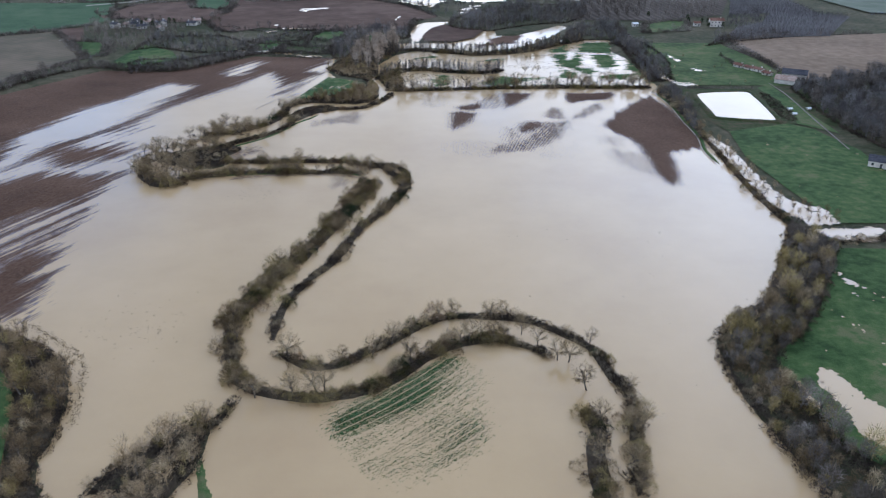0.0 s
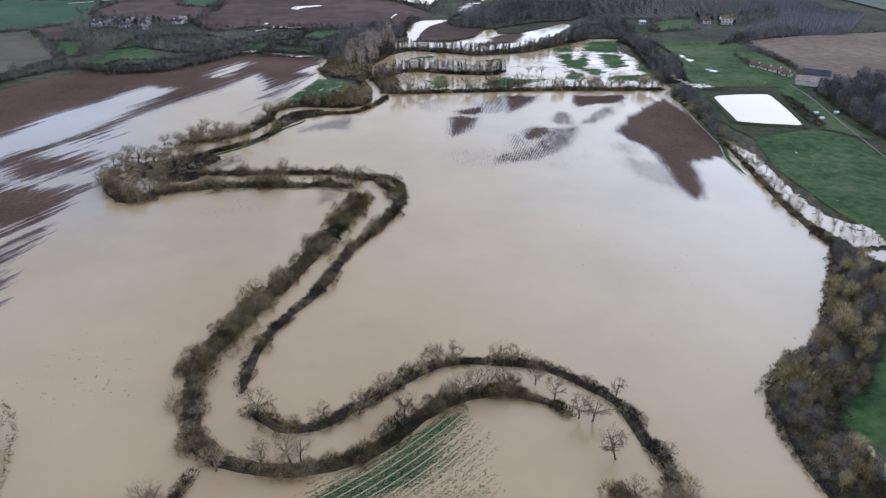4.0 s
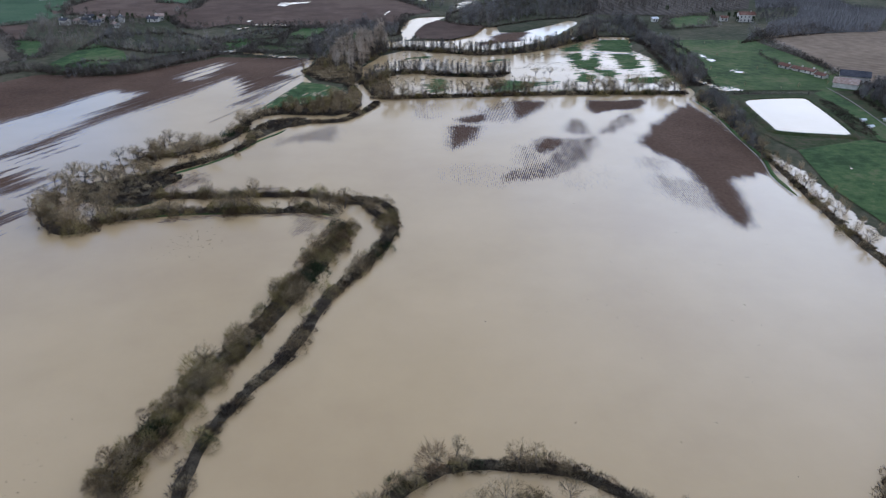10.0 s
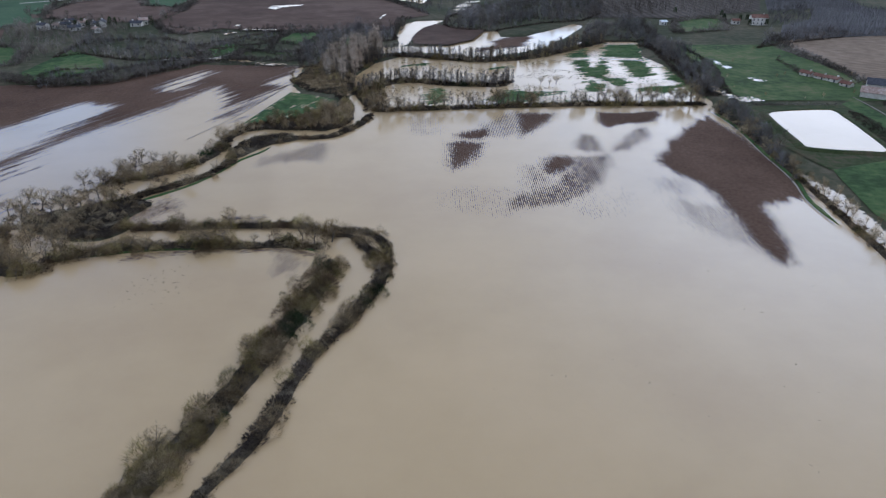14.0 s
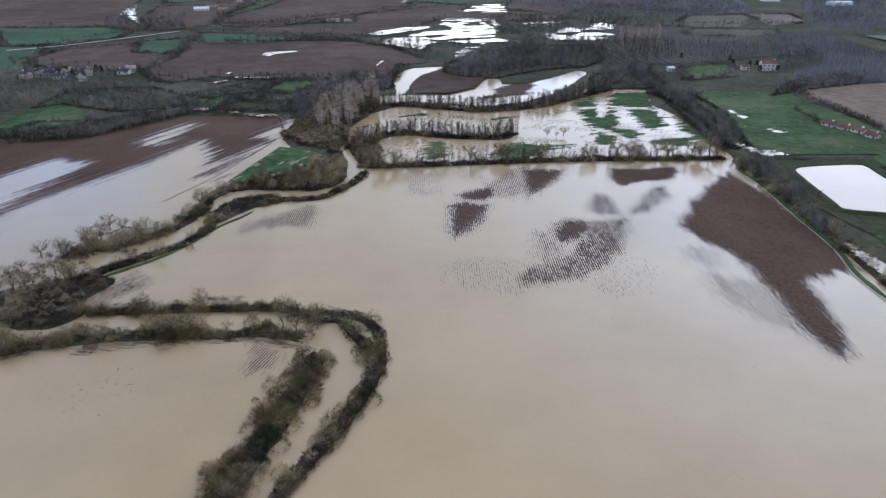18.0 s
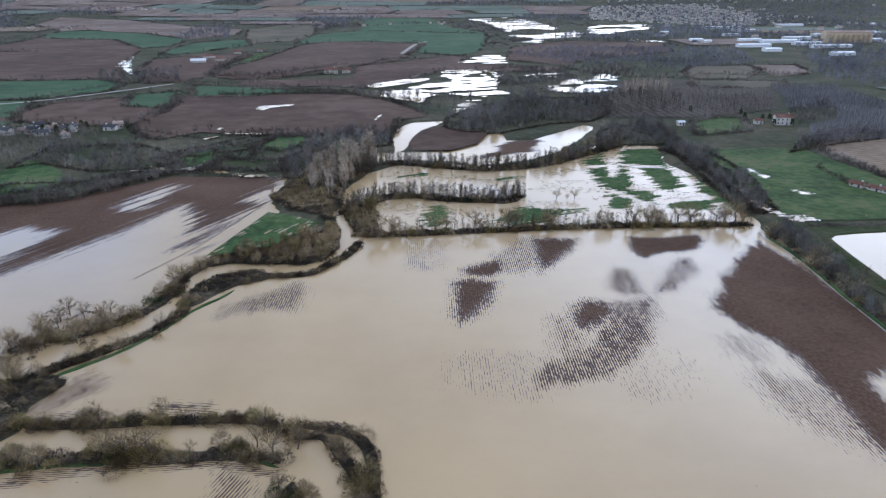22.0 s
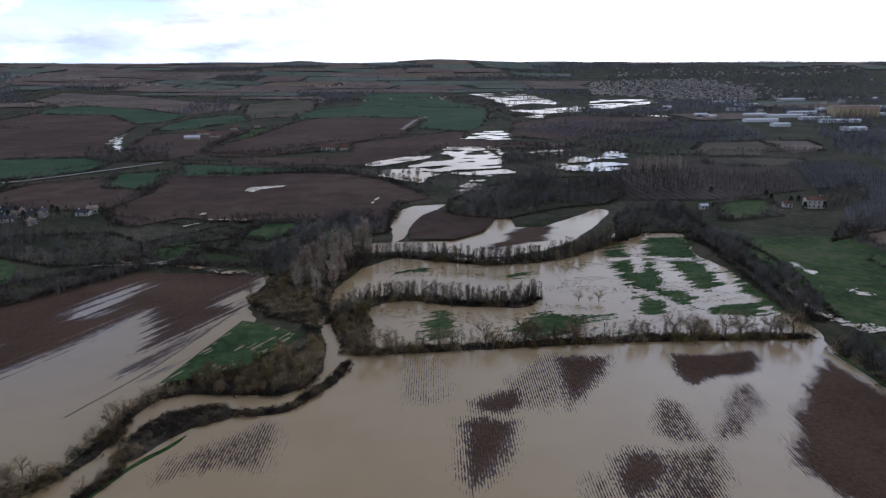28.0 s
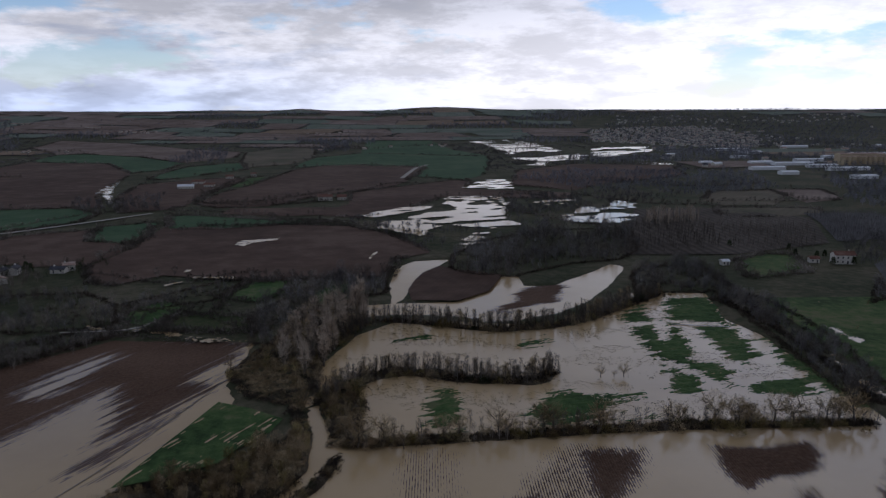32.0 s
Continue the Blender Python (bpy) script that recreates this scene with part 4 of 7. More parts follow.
def build_ground():
    gx = axis(-4600, -330, 320, 4600, 4, 1.09)
    gy = axis(-900, -40, 770, 4850, 4, 1.06)
    X, Y = np.meshgrid(gx, gy)
    Z = ground_z(X, Y)
    me = mesh_object("ground", np.stack([X, Y, Z], -1).reshape(-1, 3), [grid_faces(len(gx), len(gy))], M["land"])
    tagged(new("ground", me), "rough winter grassland of a wide river plain", "ground", kind="structure")


def build_water():
    gx, gy = np.linspace(-460, 330, 24), np.linspace(-260, 790, 30)
    X, Y = np.meshgrid(gx, gy)
    me = mesh_object("water", np.stack([X, Y, 0 * X], -1).reshape(-1, 3), [grid_faces(len(gx), len(gy))], M["water"])
    tagged(new("water", me), "still, muddy tan flood water mirroring the clouds", "flood water", kind="structure")


from mathutils import geometry


def drape(name, P, mat, lift, step, label, category, kind="structure", flat=None, wobble=0.0, on=None):
    """A field or sheet of water with the outline P, laid on the land."""
    P = np.asarray(P, float)
    B = []
    for i in range(len(P)):
        a, b = P[i], P[(i + 1) % len(P)]
        n = max(1, int(np.hypot(*(b - a)) / step))
        for k in range(n):
            B.append(a + (b - a) * k / n)
    B = np.array(B)
    if wobble:
        B = B + wobble * (np.stack([fnoise(B[:, 0] / step / 3, B[:, 1] / step / 3, 3), fnoise(B[:, 1] / step / 3 + 40, B[:, 0] / step / 3, 3)], 1) - 0.5)
    lo, hi = B.min(0), B.max(0)
    X, Y = np.meshgrid(np.arange(lo[0], hi[0], step), np.arange(lo[1], hi[1], step))
    keep = signed(B, X, Y) > step * 0.4
    pts = [Vector(p) for p in B] + [Vector(p) for p in np.stack([X[keep], Y[keep]], 1)]
    n = len(B)
    v, e, t, *_ = geometry.delaunay_2d_cdt(pts, [(i, (i + 1) % n) for i in range(n)], [], 1, 1e-4)
    v = np.array([tuple(q) for q in v])
    z = (on or land_z)(v[:, 0], v[:, 1]) + lift if flat is None else np.full(len(v), flat)
    tri = np.array([q for q in t if len(q) == 3], dtype=np.int32)
    me = mesh_object(name, np.column_stack([v, z]), [tri], mat)
    return tagged(new(name, me), label, category, kind=kind)


def furrows(name, P, angle, spacing, amp, slope, mat, label, category, top=0.35, margin=14, along=1.6, wet=(), reefs=(), films=(), streak=0.0, long=1.0, dots=0.12, across=3.0, floor=-0.6, bend=4.0, feather=0.0):
    """Ploughed soil or crop rows that come up out of the flood: ridges whose ends drown raggedly along the rows."""
    P = np.asarray(P, float)
    c, s = math.cos(radians(angle)), math.sin(radians(angle))
    U, V = P[:, 0] * c + P[:, 1] * s, -P[:, 0] * s + P[:, 1] * c
    us, vs = np.arange(U.min() - margin, U.max() + margin, along), np.arange(V.min() - margin, V.max() + margin, spacing / 4)
    UU, VV = np.meshgrid(us, vs)
    row = np.floor(VV / spacing)
    shift = feather * (0.7 * (vnoise(VV / 4.2 + 3, UU / 70) - 0.5) + 0.5 * (vnoise(VV / 1.6 + 40, UU / 40) - 0.5) + 0.35 * (vnoise(row * 0.73 + 9.5, UU / 25 + row * 3.1) - 0.5))
    X, Y = UU * c - VV * s, UU * s + VV * c
    SX, SY = X + shift * c, Y + shift * s
    edge = sd = signed(P, SX, SY)
    for Q in wet:
        sd = np.minimum(sd, -signed(np.asarray(Q, float), SX, SY))
    for Q in reefs:
        sd = np.maximum(sd, 0.6 * signed(np.asarray(Q, float), SX, SY))
    warp = bend * (fnoise(X / 16, Y / 16, 3) - 0.5)
    lumps = streak * (vnoise(UU / (9 * long) + row * 7.3, row * 3.1) - 0.5) * 0.5 + streak * (vnoise(UU / (28 * long), VV / across) - 0.5)
    ridge = 2.0 * (0.5 + 0.5 * np.cos(2 * np.pi * VV / spacing)) ** 1.7 - 0.85
    z = np.clip((sd + warp) * slope, np.where(edge > 2, floor, -0.6), top)
    for Q, level in films:
        k = np.clip(signed(np.asarray(Q, float), SX, SY) / 8 + 0.5, 0, 1)
        z = z * (1 - k) + np.minimum(z, level) * k
    z = z + amp * ridge + lumps + dots * (vnoise(UU / 1.1, VV / 0.35) - 0.5)
    q = grid_faces(len(us), len(vs))
    zz = z.ravel()
    q = q[(zz[q] > -0.02).any(1)]
    used, inv = np.unique(q, return_inverse=True)
    co = np.stack([X.ravel(), Y.ravel(), zz], 1)[used]
    me = mesh_object(name, co, [inv.reshape(q.shape)], mat)
    return tagged(new(name, me), label, category, kind="stuff")


build_ground()
build_water()

# (outline, ridge height, slope of the edge, height over the water)
SOILS = [("dA", 0.06, 0.026, 0.3), ("dA2", 0.07, 0.03, 0.16), ("dA3", 0.09, 0.02, 0.01), ("dC", 0.06, 0.03, 0.26), ("dE", 0.06, 0.045, 0.28), ("dD1", 0.09, 0.035, 0.06), ("dD2", 0.09, 0.035, 0.05), ("dB1", 0.06, 0.024, 0.25),
         ("dB2", 0.09, 0.03, 0.055), ("dB3", 0.09, 0.02, 0.01), ("dB4", 0.07, 0.03, 0.12), ("dB5", 0.07, 0.03, 0.12), ("dN", 0.09, 0.015, -0.06), ("dF", 0.08, 0.012, -0.07), ("dG", 0.08, 0.012, -0.075), ("dR", 0.06, 0.035, 0.4),
         ("dR2", 0.08, 0.014, -0.01), ("dR3", 0.08, 0.015, -0.02), ("dL", 0.09, 0.025, 0.02), ("dH", 0.09, 0.025, 0.02), ("dH2", 0.07, 0.03, -0.01), ("dH3", 0.07, 0.03, -0.01), ("dI", 0.09, 0.03, 0.0), ("dI2", 0.06, 0.05, 0.0)]
for key, amp, slope, top in SOILS:
    furrows("soil_island", poly(key), {"dI": 72, "dI2": 4, "dH": 62, "dH2": 3, "dH3": 3}.get(key, 90), 0.8 if key != "dI2" else 0.7, amp, slope, M["soil"],
            "dark brown ploughed soil ridges coming out of the flood water", "ploughed soil", top=top, streak=0.04, margin=9, along=0.5, dots=0.14, feather=0.0 if key in ("dI2", "dH2", "dH3") else 6.0 if key == "dR" else 2.5 if top > 0.1 else 5.0, bend=2.0)
furrows("flooded_field", poly("fieldL"), 66, 1.0, 0.03, 0.015, M["soil"], "brown ploughed field with long streaks of standing water", "ploughed field", top=0.45, along=2.5,
        wet=[poly("wetL1"), poly("wetL2"), poly("wetL3"), poly("wetL4")], reefs=[poly("reefL1"), poly("reefL2"), poly("reefL3")], films=[(poly("filmL"), 0.03)], streak=0.14, long=3.2, margin=10, across=1.5, dots=0.1, floor=-0.13, feather=13.0)
for key in ("plN2",):
    furrows("soil_island", poly(key), 25, 1.6, 0.05, 0.03, M["soil"], "dark ploughed soil between sheets of flood water", "ploughed soil", top=0.35, streak=0.2, margin=8, along=1.6, bend=8.0)
for key in ("gMe1", "gMe2", "gMe3", "gMe4", "gMe5", "gMe6", "gMe7", "gMe8", "gMe9", "gMe10", "gMe11", "gMe13", "gMe14"):
    furrows("grass_island", poly(key), 20, 1.6, 0.02, 0.04, M["grass"], "green grass rising out of the flooded meadow", "grass", streak=0.3, margin=5, along=0.6, across=2.4, bend=5.0, dots=0.28, top=-0.04 if key in ("gMe10", "gMe13", "gMe14") else 0.22)

furrows("grass_island", poly("inner_green"), 70, 1.2, 0.02, 0.25, M["grass"], "strip of green grass running out into the flood", "grass", streak=0.1, margin=3, along=0.5, across=1.5, bend=2.5)

FIELDS = [("gl5", "crop"), ("tl1", "thin_crop"), ("pl8", "soil_far"), ("gl6", "grass"), ("gR9", "grass"), ("gR10", "grass"), ("gR12", "thin_crop"), ("plN", "soil_far"),
          ("fa1", "soil_far"), ("fa2", "crop"), ("fa3", "crop"), ("fa4", "soil_far"), ("fa5", "crop"), ("fa6", "crop"), ("fa7", "soil_far"), ("fa8", "soil_far"), ("fa9", "crop"), ("fa10", "soil_far"), ("fa11", "soil_far"), ("fa12", "crop"), ("fa20", "grass"),
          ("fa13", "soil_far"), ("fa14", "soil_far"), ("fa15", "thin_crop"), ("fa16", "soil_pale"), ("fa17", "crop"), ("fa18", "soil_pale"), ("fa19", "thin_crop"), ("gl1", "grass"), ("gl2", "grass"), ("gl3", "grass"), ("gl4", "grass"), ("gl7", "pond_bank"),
          ("gR1", "pasture"), ("tanR2", "tan"), ("gR3", "grass"), ("gR4", "grass"), ("gR5", "pasture"), ("gR8", "pond_bank"), ("orchard", "orchard_floor"), ("plantation", "young_wood"), ("green_hook", "grass"), ("west_green", "grass")]
TEXT = {"orchard_floor": ("orchard_ground", "brown bare ground under planted tree rows", "ground"), "thin_crop": ("crop_field", "brown field with a thin patchy green crop", "crop field"), "young_wood": ("plantation_floor", "grey-brown ground of a young tree plantation", "ground"), "pond_bank": ("rough_pasture", "rough dark green pasture round the pond", "pasture"), "soil_pale": ("ploughed_field", "distant brown ploughed field, paled for haze", "ploughed field"), "crop_pale": ("crop_field", "distant field of grey-green winter crop, paled for haze", "crop field"), "soil_far": ("ploughed_field", "bare brown ploughed field on the river plain", "ploughed field"), "crop": ("crop_field", "flat field of young green winter crop", "crop field"),
        "tan": ("stubble_field", "dry tan stubble field", "stubble field"), "pasture": ("meadow", "dull green winter pasture with worn brownish patches", "meadow"), "grass": ("meadow", "bright green winter meadow", "meadow")}
for key, mat in FIELDS:
    n, lab, cat = TEXT[mat]
    far = poly(key)[:, 1].max() > 800
    drape(n, poly(key), M[mat], 0.6 if far else 0.36 if key in ("gR10", "gl7") else 0.3, 30 if far else 9, lab, cat, wobble=6 if far else 2)



def far_flood(key, step, lump, lift, rough=1.0, dry=()):
    """Flood water on far fields, broken by long strips of higher soil."""
    P = poly(key)
    X, Y = np.meshgrid(np.arange(P[:, 0].min() - lump, P[:, 0].max() + lump, step), np.arange(P[:, 1].min() - lump, P[:, 1].max() + lump, step * 1.6))
    U, V = X * 0.94 + Y * 0.34, -X * 0.34 + Y * 0.94
    sd = signed(P, X, Y)
    for k in dry:
        sd = np.minimum(sd, -signed(poly(k), X, Y))
    val = np.clip(sd / lump, -2, 0.3) - 0.2 + rough * (0.8 * (fnoise(X / lump / 2, Y / lump / 2, 4) - 0.5) + 1.1 * (fnoise(U / lump / 4 + 5, V / lump, 2) - 0.48))
    q = grid_faces(X.shape[1], X.shape[0])
    q = q[val.ravel()[q].mean(1) > 0]
    used, inv = np.unique(q, return_inverse=True)
    me = mesh_object("water", np.stack([X.ravel(), Y.ravel(), land_z(X, Y).ravel() + lift], 1)[used], [inv.reshape(q.shape)], M["water"])
    tagged(new("water", me), "bright flood water lying on far fields", "flood water", kind="structure")


for key, step, lump in (("ff_a", 1.2, 6), ("ff_b", 1.4, 12), ("ff_c", 1.2, 6), ("ff_d", 1.2, 7), ("ff_e", 1.6, 8), ("ff_f", 1.4, 9), ("ff_g", 1.2, 9), ("ff_h", 1.2, 9), ("ff_i", 3.5, 26), ("ff_j", 3, 22), ("ff_k", 2.5, 22), ("ff_l", 3.5, 22), ("ff_n", 2, 8), ("ff_m", 1.2, 6)):
    far_flood(key, step, lump, 1.0, 1.9 if key in ("ff_g", "ff_h", "ff_j", "ff_k") else 1.35, ("isl_1", "isl_2", "isl_3", "isl_4") if key == "ff_b" else ())
for key in ("pud1", "pud2", "pud3", "pud4", "pud5"):
    far_flood(key, 0.6, 1.6, 1.1, 0.9)


def wet_grass(P, rough, bias=0.0, rows=None):
    """Shallow water that shows between tufts, with a broken edge."""
    P = np.asarray(P, float)
    step = 0.3 if rows else 0.5 if np.ptp(P, axis=0).max() > 40 else 0.35
    X, Y = np.meshgrid(np.arange(P[:, 0].min() - 3, P[:, 0].max() + 3, step), np.arange(P[:, 1].min() - 3, P[:, 1].max() + 3, step))
    val = np.clip(signed(P, X, Y) * 0.3, -2, 0.35) + rough * (fnoise(X / 5, Y / 5, 5) - 0.5) + bias
    if rows is None:
        val = val + 0.7 * rough * (vnoise(X / 0.9, Y / 0.9) - 0.55)
    else:
        c, s_ = math.cos(radians(rows)), math.sin(radians(rows))
        val = val + 1.1 * rough * (vnoise((X * c + Y * s_) / 11, (Y * c - X * s_) / 0.5) - 0.5)
    q = grid_faces(X.shape[1], X.shape[0])
    q = q[val.ravel()[q].mean(1) > 0]
    used, inv = np.unique(q, return_inverse=True)
    me = mesh_object("water", np.stack([X.ravel(), Y.ravel(), land_z(X, Y).ravel() + 0.36], 1)[used], [inv.reshape(q.shape)], M["water"])
    tagged(new("water", me), "shallow flood water lying broken among the grass", "flood water", kind="structure")


for key in ("puddle_r", "puddle_r2", "puddle_n1", "puddle_n2", "puddle_n3", "wash_e", "wash_e2", "swash", "wash_n", "wet_l5", "scr1", "scr2", "scr3"):
    wet_grass(poly(key), 0.7 if key == "puddle_r" else 1.9 if "_n" in key or key == "wet_l5" else 1.0, -0.3 if "_n" in key or key == "wet_l5" else 0.0)
wet_grass(poly("green_hook"), 1.5, -0.95, 66)
for key in ("gR3", "gR4"):
    wet_grass(poly(key), 1.5, -1.02)
drape("water", poly("pond"), M["water"], 0.0, 8, "pale pond with straight grassy banks", "pond", flat=1.7)

# ---- patchwork of far fields up to the low hills on the horizon ----
KEPT = [poly(k) for k, _ in FIELDS] + [poly(k) for k in ("ff_b", "ff_e", "ff_f", "ff_i", "ff_j", "ff_k", "ff_l", "ff_m", "wood_r5", "orchard", "plantation", "wood_far1", "wood_far2", "wood_far3", "wood_far4", "wood_r4")]
TOWN = np.array([(560, 2350), (800, 2150), (1150, 2250), (1500, 2700), (1900, 3600), (900, 3900), (600, 3000)], float)


def patchwork():
    rng = np.random.default_rng(77)
    hedges, y = [], 820.0
    while y < 4650:
        dy = rng.uniform(70, 120) + y * 0.035
        x = -0.78 * y - 160
        while x < 0.78 * y + 160:
            dx = rng.uniform(90, 260) + y * 0.02
            sk = rng.uniform(-30, 30, 8) * (0.4 + y / 3000)
            q = np.array([(x + 4 + sk[0], y + 4 + sk[1]), (x + dx - 4 + sk[2], y + 4 + sk[3]), (x + dx - 4 + sk[4], y + dy - 4 + sk[5]), (x + 4 + sk[6], y + dy - 4 + sk[7])])
            cx, cy = q.mean(0)
            test = np.vstack([q * 0.75 + q.mean(0) * 0.25, q.mean(0)[None]])
            free = all((signed(P, test[:, 0], test[:, 1]) < 0).all() for P in KEPT) and (signed(TOWN, test[:, 0], test[:, 1]) < 20).all()
            if free and not (y < 1000 and abs(cx) < 330):
                u = rng.random()
                right = cx > 0.12 * cy
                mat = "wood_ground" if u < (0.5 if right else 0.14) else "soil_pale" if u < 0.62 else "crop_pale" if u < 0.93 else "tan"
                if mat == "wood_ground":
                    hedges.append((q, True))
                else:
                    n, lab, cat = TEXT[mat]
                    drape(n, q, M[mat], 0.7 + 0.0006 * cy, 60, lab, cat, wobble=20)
                    hedges.append((q, False))
            x += dx
        y += dy
    return hedges


FAR_HEDGES = patchwork()


# ---- plants ----

def tube(p, q, r0, r1, sides):
    p, q = np.asarray(p, float), np.asarray(q, float)
    d = (q - p) / (np.linalg.norm(q - p) + 1e-9)
    a = np.cross(d, (0.3, 0.9, 0.1))
    a /= np.linalg.norm(a) + 1e-9
    b = np.cross(d, a)
    th = np.arange(sides) * 2 * np.pi / sides
    ring = np.cos(th)[:, None] * a + np.sin(th)[:, None] * b
    v = np.concatenate([p + ring * r0, q + ring * r1])
    i = np.arange(sides)
    j = (i + 1) % sides
    return v, np.stack([i, j, j + sides, i + sides], 1)


def join(items):
    V, Q, n = [], [], 0
    for v, q in items:
        V.append(v)
        Q.append(q + n)
        n += len(v)
    return np.concatenate(V), np.concatenate(Q)


def blades(centres, dirs, length, width, rng):
    """Thin triangles, one for each twig or leaf."""
    n = len(centres)
    side = np.cross(dirs, rng.normal(size=(n, 3)))
    side /= np.linalg.norm(side, axis=1)[:, None] + 1e-9
    l, w = length[:, None], width[:, None]
    v = np.stack([centres - side * w / 2, centres + side * w / 2, centres + dirs * l], 1).reshape(-1, 3)
    return v, np.arange(3 * n).reshape(n, 3)


def tree_shapes(seed, h, spread, twigs, slim=False):
    """Trunk with limbs, and a crown of branches and twigs, of a leafless tree."""
    rng = np.random.default_rng(seed)
    wood, tips, dirs = [], [], []
    lean = rng.normal(0, 0.04, 2)
    top = np.array([lean[0] * h, lean[1] * h, h * (0.75 if slim else 0.45)])
    r = h * 0.026
    mid = top * 0.5 + np.array([*rng.normal(0, 0.02 * h, 2), 0])
    wood += [tube((0, 0, -0.4), mid, r * 1.25, r * 0.85, 7), tube(mid, top, r * 0.85, r * 0.45, 7)]
    limbs = []
    for k in range(9 if not slim else 12):
        t = rng.uniform(0.45, 1.0) if not slim else rng.uniform(0.25, 1.0)
        base = top * t
        az = k * 2.4 + rng.uniform(-0.4, 0.4)
        el = rng.uniform(0.5, 1.2) if not slim else rng.uniform(1.0, 1.35)
        ln = h * rng.uniform(0.32, 0.5) * spread
        if slim:
            ln = h * rng.uniform(0.18, 0.3)
        d = np.array([math.cos(az) * math.cos(el), math.sin(az) * math.cos(el), math.sin(el)])
        end = base + d * ln
        wood.append(tube(base, end, r * 0.4, r * 0.14, 5))
        limbs.append((base, end, d, ln))
    twig_wood = []
    for base, end, d, ln in limbs:
        for k in range(6):
            t = rng.uniform(0.3, 1.0)
            b = base + (end - base) * t
            d2 = d + rng.normal(0, 0.7, 3)
            d2[2] = abs(d2[2]) * 0.8 + 0.1
            d2 /= np.linalg.norm(d2)
            e = b + d2 * ln * rng.uniform(0.35, 0.6)
            twig_wood.append(tube(b, e, r * 0.13, r * 0.05, 3))
            for m in range(twigs):
                u = rng.uniform(0.2, 1.05)
                d3 = d2 + rng.normal(0, 0.7, 3)
                d3[2] += 0.15
                tips.append(b + (e - b) * u)
                dirs.append(d3 / np.linalg.norm(d3))
    # a haze of fine twigs that rounds the crown
    m = 520 if not slim else 330
    g = rng.normal(size=(m, 3))
    g /= np.linalg.norm(g, axis=1)[:, None]
    rad = rng.uniform(0.45, 1.0, m)[:, None] ** 0.6 * (0.85 + 0.3 * rng.random((m, 1)))
    size = np.array((0.17, 0.17, 0.46)) * h if slim else np.array((0.4 * spread, 0.4 * spread, 0.33)) * h
    lump = 1 + 0.22 * np.sin(3 * np.arctan2(g[:, 1], g[:, 0]) + seed) * np.cos(4 * g[:, 2] + seed)
    place = g * rad * size * lump[:, None] + np.array((top[0], top[1], h * (0.54 if slim else 0.64)))
    way = g * (0.5 if slim else 1.0) + np.array((0, 0, 0.9 if slim else 0.35)) + rng.normal(0, 0.5, (m, 3))
    tips, dirs = np.concatenate([np.array(tips), place]), np.concatenate([np.array(dirs), way / np.linalg.norm(way, axis=1)[:, None]])
    n = len(tips)
    bv, bf = blades(tips, dirs, rng.uniform(0.05, 0.11, n) * h, rng.uniform(0.006, 0.010, n) * h, rng)
    tv, tq = join(wood)
    cv, cq = join(twig_wood)
    return (tv, tq), (np.concatenate([cv, bv]), cq, bf + len(cv))


class TreeKind:
    def __init__(self, seed, h, spread, twigs, slim=False, mat="twig"):
        (tv, tq), (cv, cq, cb) = tree_shapes(seed, h, spread, twigs, slim)
        self.trunk = mesh_object("trunk", tv, [tq], M["bark"])
        self.crown = mesh_object("crown", cv, [cq, cb], M[mat], smooth=False)


KINDS = [TreeKind(11, 8.0, 1.0, 14), TreeKind(12, 7.0, 1.15, 14), TreeKind(13, 9.0, 0.9, 14), TreeKind(14, 6.0, 1.2, 14)]
SLIM = [TreeKind(21, 14.0, 1.0, 10, True, "poplar"), TreeKind(22, 12.0, 1.0, 10, True, "poplar")]
THIN = [TreeKind(31, 7.0, 1.0, 5, True), TreeKind(32, 6.0, 1.0, 5, True)]


def put_tree(x, y, z, kind, size, turn, label, group, name="tree", category="tree"):
    root = new(name)
    for nm, me in (("trunk", kind.trunk), ("crown", kind.crown)):
        o = new(nm, me)
        o.parent = root
    root.matrix_basis = pose(x, y, z, 0, 0, turn) @ Matrix.Diagonal((size, size, size, 1))
    return tagged(root, label, category, group)


def along_line(P, step, jitter, rng):
    """Points strewn along a line."""
    P = np.asarray(P, float)
    out = []
    for a, b in zip(P[:-1], P[1:]):
        n = max(1, int(np.hypot(*(b - a)) / step + rng.random()))
        for k in range(n):
            out.append(a + (b - a) * (k + rng.random()) / n + rng.normal(0, jitter, 2))
    return np.array(out)


def spline(P, step):
    """A rounded line through the points, evenly stepped."""
    P = np.asarray(P, float)
    Q = np.vstack([2 * P[0] - P[1], P, 2 * P[-1] - P[-2]])
    out = []
    for i in range(1, len(Q) - 2):
        n = max(2, int(np.hypot(*(Q[i + 1] - Q[i])) / step))
        for k in range(n):
            t = k / n
            out.append(0.5 * (2 * Q[i] + (Q[i + 1] - Q[i - 1]) * t + (2 * Q[i - 1] - 5 * Q[i] + 4 * Q[i + 1] - Q[i + 2]) * t * t + (3 * Q[i] - Q[i - 1] - 3 * Q[i + 1] + Q[i + 2]) * t ** 3))
    return np.array(out + [P[-1]])


